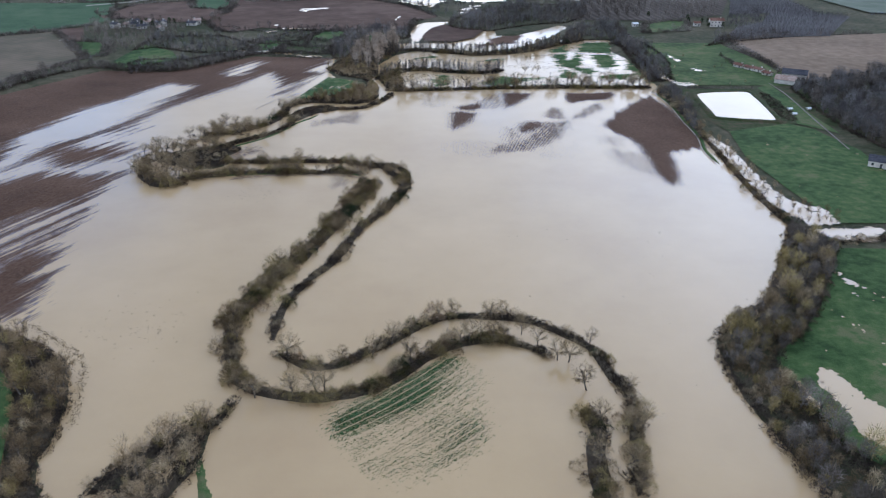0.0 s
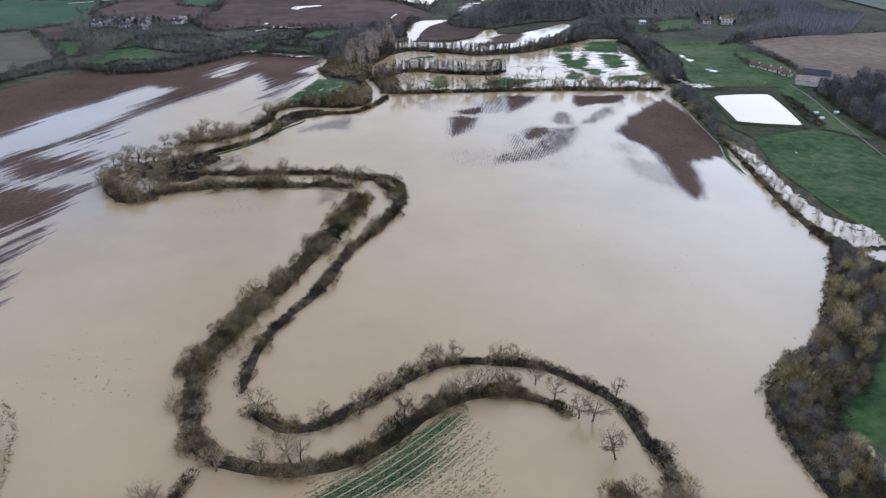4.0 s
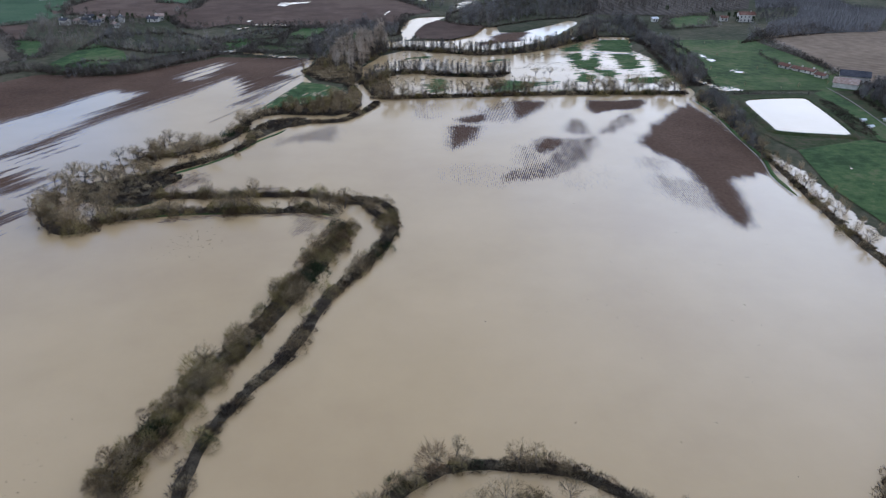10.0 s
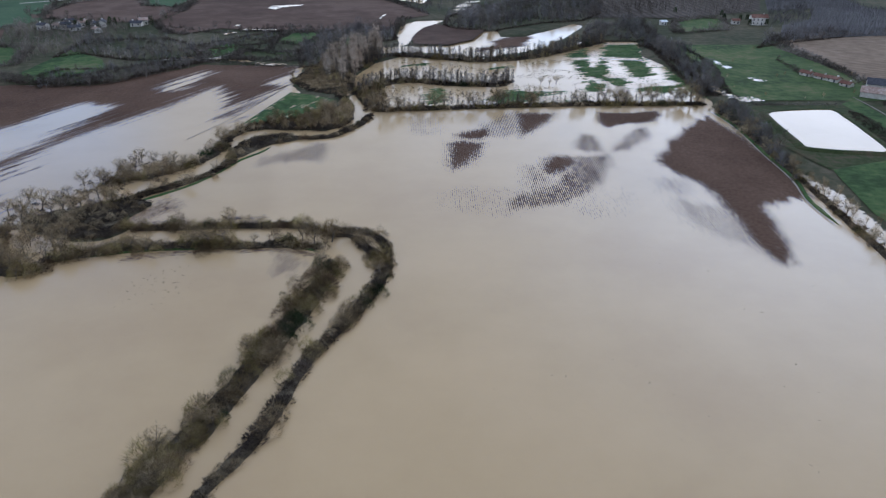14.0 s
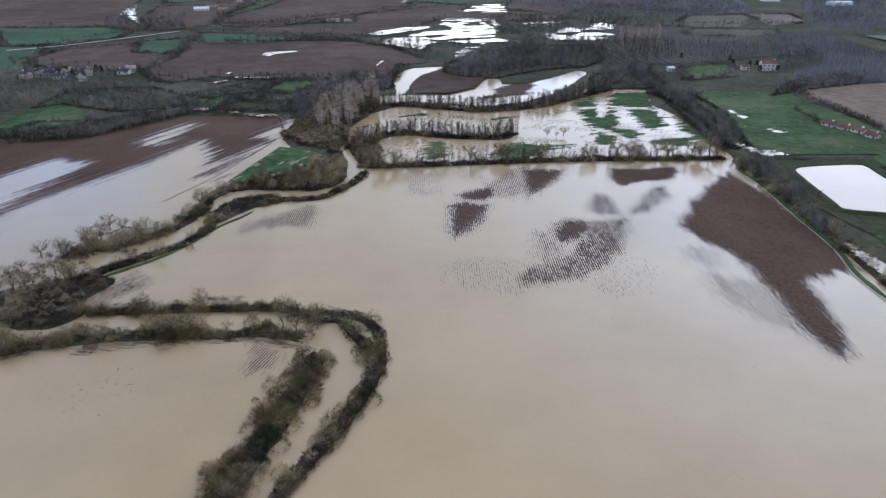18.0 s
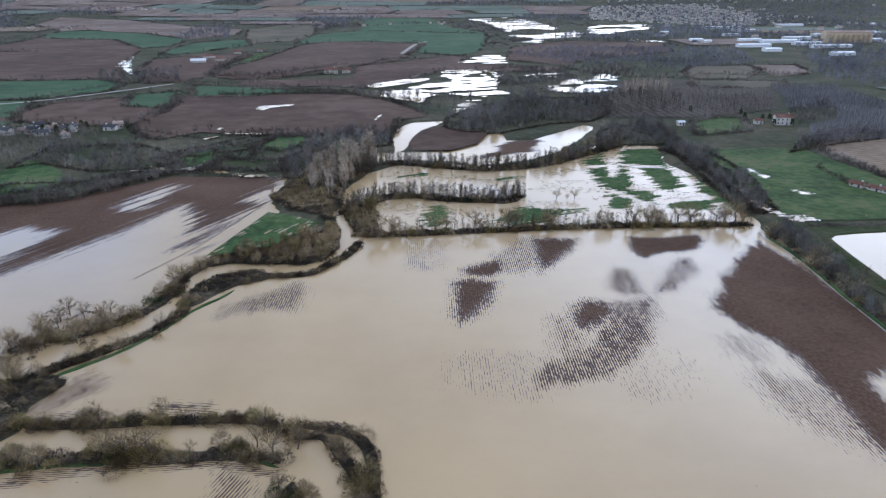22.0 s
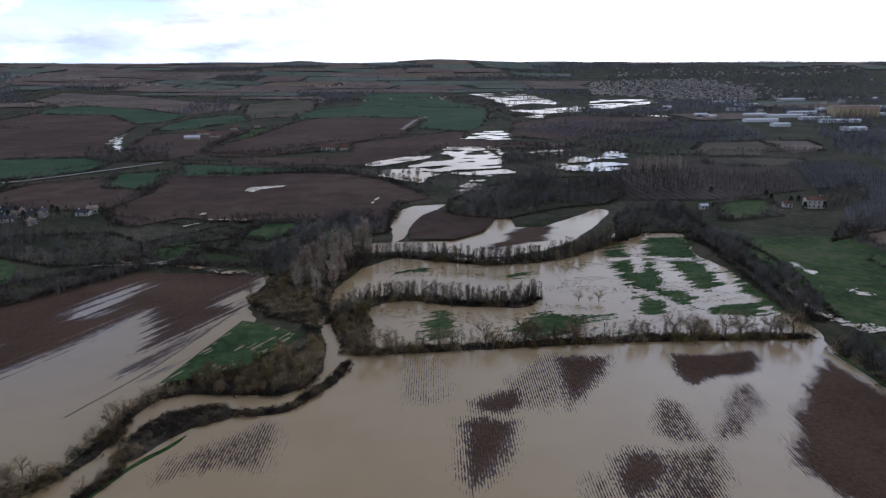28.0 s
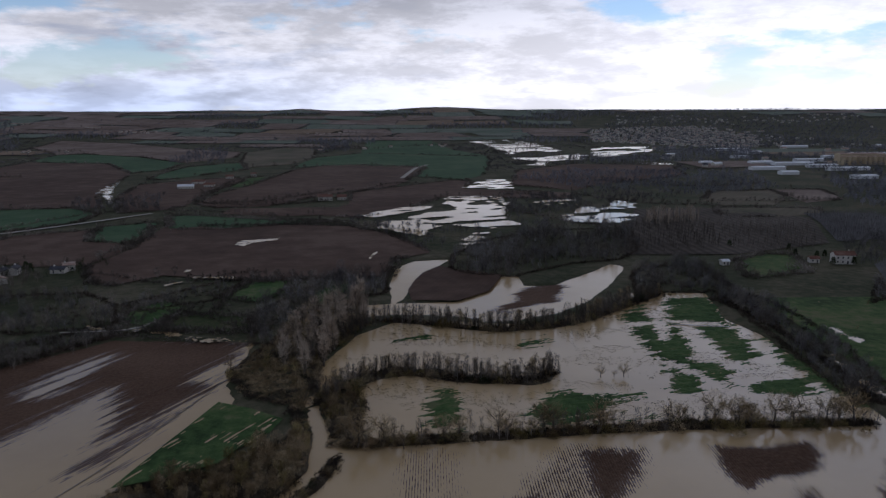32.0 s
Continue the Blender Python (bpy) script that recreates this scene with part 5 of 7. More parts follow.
def bank(P, half, height, mat, label, name="river_bank", category="river bank", rough=1.0, closed=False):
    """A low earth bank with a rounded, uneven cross-section."""
    C = spline(P, 1.5)
    T = np.gradient(C, axis=0)
    T /= np.linalg.norm(T, axis=1)[:, None] + 1e-9
    Nn = np.stack([-T[:, 1], T[:, 0]], 1)
    prof = np.array([(-1.25, -0.5), (-0.85, 0.35), (-0.3, 0.95), (0.3, 1.0), (0.85, 0.4), (1.25, -0.5)])
    V = []
    ends = np.minimum(np.arange(len(C)), np.arange(len(C))[::-1]) * 1.5
    taper = np.sqrt(np.clip(ends / 9 + 0.02, 0, 1)) if not closed else np.ones(len(C))
    for k, (o, hh) in enumerate(prof):
        wv = taper * half * (1.05 + rough * 0.9 * (fnoise(C[:, 0] / 4 + k, C[:, 1] / 4, 3) - 0.5))
        p = C + Nn * (o * wv)[:, None]
        V.append(np.column_stack([p, taper * height * hh * (1 + rough * 0.8 * (vnoise(C[:, 0] / 3 + 9 * k, C[:, 1] / 3) - 0.5)) if hh > 0 else np.full(len(C), -0.6)]))
    V = np.stack(V, 1)
    return tagged(new(name, mesh_object(name, V.reshape(-1, 3), [grid_faces(6, len(C))], mat)), label, category, kind="structure")


def clump(seed, n, w, h, length, width):
    """A low mound of stems: unit template for thickets."""
    rng = np.random.default_rng(seed)
    a, rr = rng.uniform(0, 2 * np.pi, n), np.sqrt(rng.random(n))
    base = np.stack([np.cos(a) * rr * w, np.sin(a) * rr * w, h * (1 - rr ** 2) * rng.uniform(0.1, 0.85, n)], 1)
    d = np.stack([np.cos(a) * rr, np.sin(a) * rr, rng.uniform(0.3, 1.2, n)], 1) + rng.normal(0, 0.35, (n, 3))
    d /= np.linalg.norm(d, axis=1)[:, None]
    return blades(base, d, rng.uniform(0.6, 1.2, n) * length, rng.uniform(0.6, 1.3, n) * width, rng)


def strew(name, templates, spots, z, sizes, mat, label, category, rng):
    """Many copies of the templates, joined as one growth."""
    if not len(spots):
        return None
    V, Fc, n = [], [], 0
    for (x, y), zz, s in zip(spots, z, sizes):
        v, q = templates[rng.integers(len(templates))]
        t = rng.uniform(0, 2 * np.pi)
        c, si = math.cos(t) * s, math.sin(t) * s
        V.append(np.column_stack([v[:, 0] * c - v[:, 1] * si + x, v[:, 0] * si + v[:, 1] * c + y, v[:, 2] * s + zz]))
        Fc.append(q + n)
        n += len(v)
    me = mesh_object(name, np.concatenate(V), [np.concatenate(Fc)], mat, smooth=False)
    return tagged(new(name, me), label, category, kind="stuff")


THICKET = [clump(k, 84, 1.15, 1.0, 0.62, 0.1) for k in range(5)]
SHRUB = [clump(10 + k, 420, 2.1, 3.6, 1.1, 0.06) for k in range(5)]


def wood_tree(seed, n, fine):
    """A leafless tree of a wood: bent trunk, forked limbs, a rounded crown of twigs."""
    rng = np.random.default_rng(seed)
    a, u = rng.uniform(0, 2 * np.pi, n), rng.random(n) ** 0.8
    rr = (0.3 + 2.4 * np.sqrt(u * (1 - u * 0.92))) * np.sqrt(rng.random(n))
    lop = rng.normal(0, 0.35, 2)
    base = np.stack([np.cos(a) * rr + lop[0] * u, np.sin(a) * rr + lop[1] * u, 1.0 + 4.6 * u], 1)
    d = np.stack([np.cos(a) * 0.6, np.sin(a) * 0.6, np.full(n, 0.7)], 1) + rng.normal(0, 0.45, (n, 3))
    d /= np.linalg.norm(d, axis=1)[:, None]
    v, q = blades(base, d, rng.uniform(0.9, 1.7, n), rng.uniform(0.6, 1.3, n) * fine, rng)
    items = [tube((0, 0, -0.3), (lop[0] * 0.5, lop[1] * 0.5, 3.4), 0.17, 0.09, 3)]
    for k in range(4):
        t = rng.uniform(0, 2 * np.pi)
        items.append(tube((lop[0] * 0.3, lop[1] * 0.3, 2.0), (math.cos(t) * 1.3, math.sin(t) * 1.3, rng.uniform(3.6, 5.0)), 0.09, 0.03, 3))
    tv, tq = join(items)
    return np.concatenate([v, tv]), np.concatenate([q, np.concatenate([tq[:, :3], tq[:, [0, 2, 3]]]) + len(v)])


WOODY = [wood_tree(40 + k, 150, 0.09) for k in range(6)]
FARWOOD = [wood_tree(60 + k, 56, 0.3) for k in range(5)]
rng = np.random.default_rng(3)

# river banks: (line, half-width, brambles per metre, shrubs per metre, tree spacing, kind of tree, size)
BANKS = [("bank_in_low", 1.5, 2.4, 0.35, 12, KINDS, 0.8), ("bank_in_mid", 1.5, 2.2, 0.12, 0, 0, 0), ("bank_in_bend", 1.5, 2.0, 0.6, 16, KINDS, 0.6), ("bank_in_up", 1.6, 2.8, 1.1, 7, KINDS, 0.8), ("bank_in_hook", 2.0, 3.4, 0.25, 22, KINDS, 0.6), ("bank_in_hook2", 1.8, 3.4, 0.15, 0, 0, 0), ("bank_out_low3", 0.9, 2.4, 0.4, 7, KINDS, 0.8), ("sw_link", 0.7, 2.0, 0.5, 0, 0, 0),
         ("bank_out_low", 2.4, 2.6, 1.0, 6, KINDS, 0.75), ("bank_out_low2", 1.9, 2.2, 1.05, 5, KINDS, 0.85), ("bank_out_mid", 3.0, 2.4, 2.6, 6, KINDS, 0.75), ("bank_out_up", 2.2, 2.6, 1.8, 5, KINDS, 0.85), ("bank_out_bend", 2.8, 2.2, 0.9, 3, KINDS, 0.9),
         ("bank_out_hook", 2.4, 2.2, 0.9, 5, KINDS, 0.9), ("oxbow", 4.2, 6.0, 0.6, 9.0, THIN, 1.0), ("bank_nw", 3.0, 4.5, 0.8, 9, THIN, 1.2), ("hedge_n", 2.6, 7.0, 1.0, 4.5, KINDS, 1.12),
         ("hedge_e", 1.6, 1.2, 0.3, 7, KINDS, 0.85)]
for key, half, per_m, shrub_m, gap, kinds, size in BANKS:
    C = spline(poly(key), 2)
    bank(poly(key), half, 0.5, M["bank"], "low dark earth bank covered with brambles beside the flooded river")
    s = along_line(C, 1 / per_m, half * 0.5, rng)
    strew("bramble_thicket", THICKET, s, np.full(len(s), 0.1), rng.uniform(0.45, 1.6, len(s)) * (0.6 + 0.8 * fnoise(s[:, 0] / 6, s[:, 1] / 6, 2)), M["scrub"], "dark tangled brambles along the river bank", "brambles", rng)
    k = s[fnoise(s[:, 0] / 5 + 30, s[:, 1] / 5, 2) > 0.56] + rng.normal(0, 0.4, (1, 2))
    if len(k) > 4:
        strew("dead_stems", THICKET, k, np.full(len(k), 0.25), rng.uniform(0.5, 1.3, len(k)), M["twig"], "pale dead stems and grasses among brambles", "dead stems", rng)
    length = np.hypot(*np.diff(C, axis=0).T).sum()
    n = int(length * shrub_m)
    # shrubs stand in groups with gaps between them
    pick = fnoise(C[:, 0] / 9, C[:, 1] / 9, 2) + rng.uniform(-0.1, 0.1, len(C))
    order = np.argsort(-pick)[: max(1, int(len(C) * 0.75))]
    s = C[rng.choice(order, n)] + rng.normal(0, half * 0.9, (n, 2))
    mix = fnoise(s[:, 0] / 7 + 50, s[:, 1] / 7, 2) + rng.normal(0, 0.08, n)
    cut = np.quantile(mix, (0.32, 0.7, 0.9)) if n > 3 else (1, 1, 1)
    for lo, hi, mat, lab in ((-9, cut[0], "twig", "grey-brown leafless shrubs along the river"), (cut[0], cut[1], "willow", "olive-tan willow shrubs along the river"), (cut[1], cut[2], "russet", "russet-brown leafless shrubs along the river"), (cut[2], 9, "evergreen", "dark ivy-clad shrubs along the river")):
        k = s[(mix > lo) & (mix <= hi)]
        if len(k):
            strew("shrubbery", SHRUB, k, np.full(len(k), 0.05), rng.choice((0.45, 0.7, 1.0, 1.45), len(k), p=(0.32, 0.33, 0.27, 0.08)) * rng.uniform(0.8, 1.2, len(k)), M[mat], lab, "shrubs", rng)
    if gap:
        for x, y in along_line(spline(poly(key), gap), gap * 0.8, half * 0.7, rng)[::1 if gap < 6 else 2 if gap < 9 else 1]:
            if fnoise(np.array([x / 8 + 11]), np.array([y / 8]), 2)[0] + rng.uniform(-0.12, 0.12) < 0.42:
                continue
            put_tree(x, y, 0.1, kinds[rng.integers(len(kinds))], size * rng.uniform(0.55, 1.3), rng.uniform(0, 360),
                     "slender leafless young tree on a dark bank" if kinds is THIN else "leafless grey-brown tree on the flooded river bank", "trees along the river")

def slender(seed):
    """A thin young tree: template for dense rows."""
    r = np.random.default_rng(seed)
    n, hh = 130, 6.5
    u, a = r.random(n), r.uniform(0, 2 * np.pi, n)
    rr = (0.35 + 0.75 * np.sqrt(u)) * np.sqrt(r.random(n)) * (1.15 - 0.75 * u)
    base = np.stack([np.cos(a) * rr, np.sin(a) * rr, 1.0 + (hh - 1.6) * u], 1)
    d = np.stack([np.cos(a) * 0.5, np.sin(a) * 0.5, np.ones(n)], 1) + r.normal(0, 0.25, (n, 3))
    d /= np.linalg.norm(d, axis=1)[:, None]
    v, q = blades(base, d, r.uniform(0.6, 1.1, n), r.uniform(0.04, 0.09, n), r)
    items = [tube((0, 0, -0.3), (r.normal(0, 0.15), r.normal(0, 0.15), hh * 0.9), 0.1, 0.03, 4)]
    tv, tq = join(items)
    return np.concatenate([v, tv]), np.concatenate([q, np.concatenate([tq[:, :3], tq[:, [0, 2, 3]]]) + len(v)])


SLENDER = [slender(70 + k) for k in range(6)]
for key, step, size, spread in (("oxbow", 0.5, 1.2, 2.0), ("bank_nw", 0.55, 1.3, 2.6), ("hedge_n", 2.4, 1.1, 2.0)):
    s = along_line(spline(poly(key), 2), step, spread, rng)
    strew("tree_row", SLENDER, s, np.zeros(len(s)), size * rng.uniform(0.55, 1.25, len(s)), M["copse"], "dense row of thin leafless trees on a bank", "tree row", rng)
for x, y in PLAN["solo"]:
    put_tree(x, y, -0.1, KINDS[rng.integers(4)], rng.uniform(0.75, 1.0), rng.uniform(0, 360), "bare spreading tree standing in the flood water", "trees standing in the water")
for (x, y), sz in zip(PLAN["twotrees"], (0.75, 0.5, 0.85)):
    put_tree(x, y, -0.1, KINDS[1 if sz > 0.6 else 3], sz, 70 * sz, "small bare tree alone in the flooded meadow", "trees in the flooded meadow")


def inside_points(P, spacing, rng):
    P = np.asarray(P, float)
    lo, hi = P.min(0), P.max(0)
    X, Y = np.meshgrid(np.arange(lo[0], hi[0] + spacing, spacing), np.arange(lo[1], hi[1] + spacing, spacing))
    X, Y = X + rng.uniform(-0.5, 0.5, X.shape) * spacing, Y + rng.uniform(-0.5, 0.5, Y.shape) * spacing
    k = signed(P, X, Y) > -0.2 * spacing
    return np.stack([X[k], Y[k]], 1)


for x, y in inside_points(poly("popl"), 7.5, rng):
    put_tree(x, y, 0.3, SLIM[rng.integers(2)], rng.uniform(0.75, 1.15), rng.uniform(0, 360), "tall pale bare poplar beside the river", "poplars by the river", "poplar", "poplar")

# tufts of dead grass standing out of the flooded meadow
TUFT = [clump(400 + k, 16, 0.9, 0.3, 0.5, 0.09) for k in range(4)]
s = inside_points(poly("fl_meadow"), 1.7, rng)
s = s[fnoise(s[:, 0] / 16, s[:, 1] / 9, 3) + 0.25 * rng.random(len(s)) > 0.66]
strew("grass_tufts", TUFT, s, np.zeros(len(s)), rng.uniform(0.3, 1.1, len(s)), M["pond_bank"], "tufts of dead grass standing out of the flooded meadow", "grass tufts", rng)

# thin crop rows standing in the flood: dense in a few patches, with bare wheel lines between
def drowned_rows():
    r = np.random.default_rng(64)
    P, thick = poly("crop"), poly("crop_thick")
    c, si = math.cos(radians(43)), math.sin(radians(43))
    U, V = P @ (c, si), P @ (-si, c)
    uu, vv = np.meshgrid(np.arange(U.min(), U.max(), 0.12), np.arange(V.min() - 6, V.max() + 6, 0.3))
    line = np.round((vv - vv.min()) / 0.3).astype(int)
    uu = uu + r.uniform(-0.2, 0.2, uu.shape)
    bent = vv + 0.003 * (uu - U.mean()) ** 2 + r.normal(0, 0.04, vv.shape)
    X, Y = uu * c - bent * si, uu * si + bent * c
    dense = sum(w * np.exp(-(((X - x) * c + (Y - y) * si) ** 2 / a + (-(X - x) * si + (Y - y) * c) ** 2 / b)) for (x, y), w, a, b in zip(thick, (1, 0.9, 0.9, 0.45, 0.4), (110, 60, 160, 90, 160), (16, 14, 5, 40, 20)))
    p = 0.19 + 1.1 * np.clip(dense, 0, 1) + 0.6 * (vnoise(uu / 5 + line * 5.7, line * 2.3) - 0.5) + 0.5 * (fnoise(uu / 9, vv / 3, 2) - 0.5)
    keep = (signed(P, X, Y) > r.normal(0, 1.6, X.shape)) & (line % 7 > 0) & (r.random(X.shape) < p)
    n = int(keep.sum())
    at = np.stack([X[keep], Y[keep], r.uniform(0.0, 0.04, n)], 1)
    way = np.stack([c + r.normal(0, 0.25, n), si + r.normal(0, 0.25, n), r.uniform(0.02, 0.3, n)], 1)
    v, q = blades(at, way / np.linalg.norm(way, axis=1)[:, None], r.uniform(0.25, 0.55, n), r.uniform(0.12, 0.2, n) + 0.16 * np.clip(dense[keep], 0, 1), r)
    tagged(new("drowned_crop", mesh_object("drowned_crop", v, [q], M["crop_wet"], smooth=False)), "rows of young green crop standing in flood water", "crop", kind="stuff")


drowned_rows()

# brambles over the low islands, with their raised earth
for key in ("inner_scrub", "scrub_mid"):
    s = inside_points(poly(key), 1.3, rng)
    s = s[fnoise(s[:, 0] / 3.2, s[:, 1] / 3.2, 3) > 0.36]
    strew("bramble_thicket", THICKET, s, np.maximum(ground_z(s[:, 0], s[:, 1]), 0) + 0.05, rng.uniform(0.4, 1.25, len(s)), M["scrub"], "wide dark bramble thicket in the bend of the river", "brambles", rng)
    s = s[rng.random(len(s)) < 0.16]
    strew("shrubbery", SHRUB, s, np.maximum(ground_z(s[:, 0], s[:, 1]), 0), rng.uniform(0.35, 0.8, len(s)), M["twig"], "low leafless shrubs among brambles", "shrubs", rng)
for key in ("inner_scrub", "scrub_mid", "wood_w", "wood_sw", "wood_hook", "wood_chan"):
    drape("river_bank", poly(key), M["bank"], 0.12, 2, "low island of dark earth under scrub", "river bank", wobble=1.5, on=lambda X, Y: np.maximum(ground_z(X, Y), 0.1))
bank(PLAN["verge_hook"], 0.9, 0.25, M["grass"], "narrow green grass verge along the water", "grass_verge", "grass verge")
bank(PLAN["verge_in"], 1.1, 0.25, M["grass"], "narrow green grass verge along the water", "grass_verge", "grass verge")
bank(PLAN["line_e"], 0.9, 0.45, M["grass"], "narrow green grass verge along the ploughed field", "grass_verge", "grass verge")
ring = PLAN["pond"] + PLAN["pond"][:2]
bank(ring, 3.4, 2.1, M["pond_bank"], "sloping grass bank round a square pond", "pond_bank", "pond bank", rough=0.1, closed=True)

# woods: (outline, spacing, size, near enough for fine twigs, underwood)
WOODS = [("wood_sw", 2.3, 0.7, 1), ("wood_w", 2.8, 0.8, 1), ("wood_e", 3.0, 0.9, 1), ("hedge_e_wood", 2.7, 1.0, 1), ("wood_river", 6.4, 0.8, 1), ("wood_chan", 2.8, 0.75, 1), ("wood_hook", 2.4, 0.68, 1), ("wood_n", 3.6, 1.05, 1),
         ("wood_far1", 4.6, 1.25, 1), ("wood_far2", 8, 1.0, 0), ("wood_far3", 8, 1.0, 0), ("wood_far4", 6, 1.0, 0), ("hedge_w", 2.6, 0.5, 1), ("wood_l2", 4.6, 0.9, 1), ("wood_l3", 4.0, 0.7, 1),
         ("wood_l4", 4.0, 1.1, 1), ("wood_r1", 4.8, 1.2, 1), ("wood_r2", 4.2, 1.25, 1), ("wood_r3", 3.4, 0.9, 1), ("wood_r4", 12, 1.3, 0), ("wood_r5", 10, 1.2, 0), ("wood_h", 6, 1.0, 0), ("clump1", 14, 1.5, 0), ("clump2", 14, 1.5, 0), ("clump3", 20, 1.7, 0), ("clump4", 8, 1.2, 0)]
WOODKINDS = [TreeKind(81 + k, h, sp_, 12, False, "wood") for k, (h, sp_) in enumerate(((7.0, 1.05), (8.0, 0.9), (6.0, 1.2), (7.5, 1.0), (5.0, 1.25)))]
for key, sp in (("wood_bend", 5.8), ("wood_bend2", 6.0), ("wood_bend3", 7.0)):
    for x, y in inside_points(poly(key), sp, rng):
        put_tree(x, y, 0.0, (KINDS + WOODKINDS)[rng.integers(9)], rng.uniform(0.55, 1.15), rng.uniform(0, 360), "leafless tree in the grove at the bend of the river", "trees at the river bend")
    s = inside_points(poly(key), 1.9, rng)
    s = s[fnoise(s[:, 0] / 4, s[:, 1] / 4, 2) > 0.5]
    strew("bramble_thicket", THICKET, s, np.zeros(len(s)), rng.uniform(0.4, 1.0, len(s)), M["scrub"], "dark undergrowth beneath bare trees", "undergrowth", rng)
s = inside_points(poly("wash_e"), 5.0, rng)
strew("shrubbery", WOODY, s, land_z(s[:, 0], s[:, 1]), rng.uniform(0.4, 0.8, len(s)), M["wood"], "bare shrubs standing in shallow flood water", "shrubs", rng)
NEARWOOD = ("wood_sw", "wood_w", "wood_e", "wood_river", "wood_hook", "wood_chan")
SINGLE = {"wood_sw": 5.0, "wood_w": 6.4, "wood_hook": 7.0}
GROVE = [wood_tree(120 + k, 300, 0.1) for k in range(6)]
for key, sp in SINGLE.items():
    for x, y in inside_points(poly(key), sp, rng):
        if fnoise(np.array([x / 9]), np.array([y / 9]), 2)[0] > 0.33 and signed(CHANNEL, np.array([x]), np.array([y]))[0] < -1.2:
            put_tree(x, y, max(0.0, float(ground_z(np.array([x]), np.array([y]))[0])), WOODKINDS[rng.integers(5)], (0.65 if key == "wood_hook" else 0.85) * rng.uniform(0.6, 1.35), rng.uniform(0, 360), "leafless grey-brown tree in a dense winter wood", "trees of the wood")
for key, sp, size, near in WOODS:
    s = inside_points(poly(key), sp, rng)
    if key in SINGLE:
        s = s[rng.random(len(s)) < (0.85 if key == "wood_hook" else 0.5)]
    s = s[(fnoise(s[:, 0] / (sp * 3), s[:, 1] / (sp * 3), 2) > 0.36) & (signed(CHANNEL, s[:, 0], s[:, 1]) < -0.6)]
    z = np.maximum(ground_z(s[:, 0], s[:, 1]), -0.1)
    vary = 0.7 + 0.6 * fnoise(s[:, 0] / 14, s[:, 1] / 14, 2)
    grow = size * vary * rng.choice((0.6, 0.85, 1.05, 1.5), len(s), p=(0.3, 0.35, 0.25, 0.1))
    tone = rng.choice(3, len(s), p=(0.5, 0.28, 0.22)) if near else np.zeros(len(s), int)
    for k, mat, lab in ((0, "hazed_wood" if key in ("wood_far2", "wood_r4", "wood_r5", "clump1", "clump2", "clump3") else "far_wood" if not near else "wood" if key in NEARWOOD and key != "wood_e" else "copse", "dense leafless grey-brown winter woodland"), (1, "twig" if key in NEARWOOD else "far_wood", "pale leafless trees in a winter wood"), (2, "willow" if key in NEARWOOD else "sapling", "olive-tan leafless trees in a winter wood")):
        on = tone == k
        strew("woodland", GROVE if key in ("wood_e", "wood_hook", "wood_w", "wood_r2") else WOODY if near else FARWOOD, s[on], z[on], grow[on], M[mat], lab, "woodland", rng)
    if near and key != "hedge_e_wood":
        C = poly(key)
        e = along_line(np.vstack([C, C[:1]]), 1.3, 0.6, rng)
        e = e[signed(CHANNEL, e[:, 0], e[:, 1]) < -1.0]
        strew("bramble_thicket", THICKET, e, np.maximum(ground_z(e[:, 0], e[:, 1]), 0), rng.uniform(0.8, 1.7, len(e)), M["scrub"], "dark brambles along the edge of a wood", "brambles", rng)
    if near:
        s = inside_points(poly(key), 2.0, rng) if key in NEARWOOD else s[rng.random(len(s)) < 0.5] + rng.normal(0, 1, (1, 2))
        s = s[signed(CHANNEL, s[:, 0], s[:, 1]) < -1.0]
        brown = fnoise(s[:, 0] / 5 + 70, s[:, 1] / 5, 2) > (0.48 if key in NEARWOOD else 0.9)
        for on, mat, lab in ((~brown, "scrub", "dark undergrowth beneath bare trees"), (brown, "wood", "grey-brown undergrowth beneath bare trees")):
            k = s[on]
            if len(k):
                strew("bramble_thicket", THICKET, k, np.maximum(ground_z(k[:, 0], k[:, 1]), 0), rng.uniform(0.8, 1.7, len(k)), M[mat], lab, "undergrowth", rng)

# hedges between fields: (line, spacing, size)
HEDGES = [("hedge_r5", 3, 0.55), ("hedge_r6", 3.5, 0.6), ("hedge_r7", 2, 0.28), ("hh1", 5, 0.7), ("hh2", 4, 0.7), ("hh3", 4, 0.9), ("hh4", 8, 1.2), ("hh5", 4, 0.7), ("hh6", 3, 0.6), ("hh7", 2.2, 0.4), ("hh8", 3, 0.7), ("hh9", 3, 0.6), ("hh10", 5, 1.1), ("hh11", 5, 1.0), ("hh12", 4, 0.9), ("hh13", 4, 0.9), ("hh14", 4, 0.8), ("hh15", 3, 1.1), ("hh16", 3, 0.7), ("hh17", 5, 0.7), ("hh18", 5, 0.8), ("hh19", 1.2, 0.3)]
LOWHEDGE = [clump(600 + k, 30, 2.6, 1.9, 1.3, 0.42) for k in range(5)]
for key, step, size in HEDGES:
    C = spline(poly(key), step)
    s = along_line(C, 1.6, 0.9, rng)
    strew("hedge", LOWHEDGE, s, ground_z(s[:, 0], s[:, 1]), (0.4 + 0.6 * size) * rng.uniform(0.5, 1.2, len(s)), M["copse"], "dark leafless hedge between fields", "hedge", rng)
    s = along_line(C, step * 2, 1.0, rng)
    strew("hedge", FARWOOD, s, ground_z(s[:, 0], s[:, 1]), size * rng.uniform(0.5, 1.2, len(s)), M["copse"], "bare trees standing in a hedge", "hedge", rng)


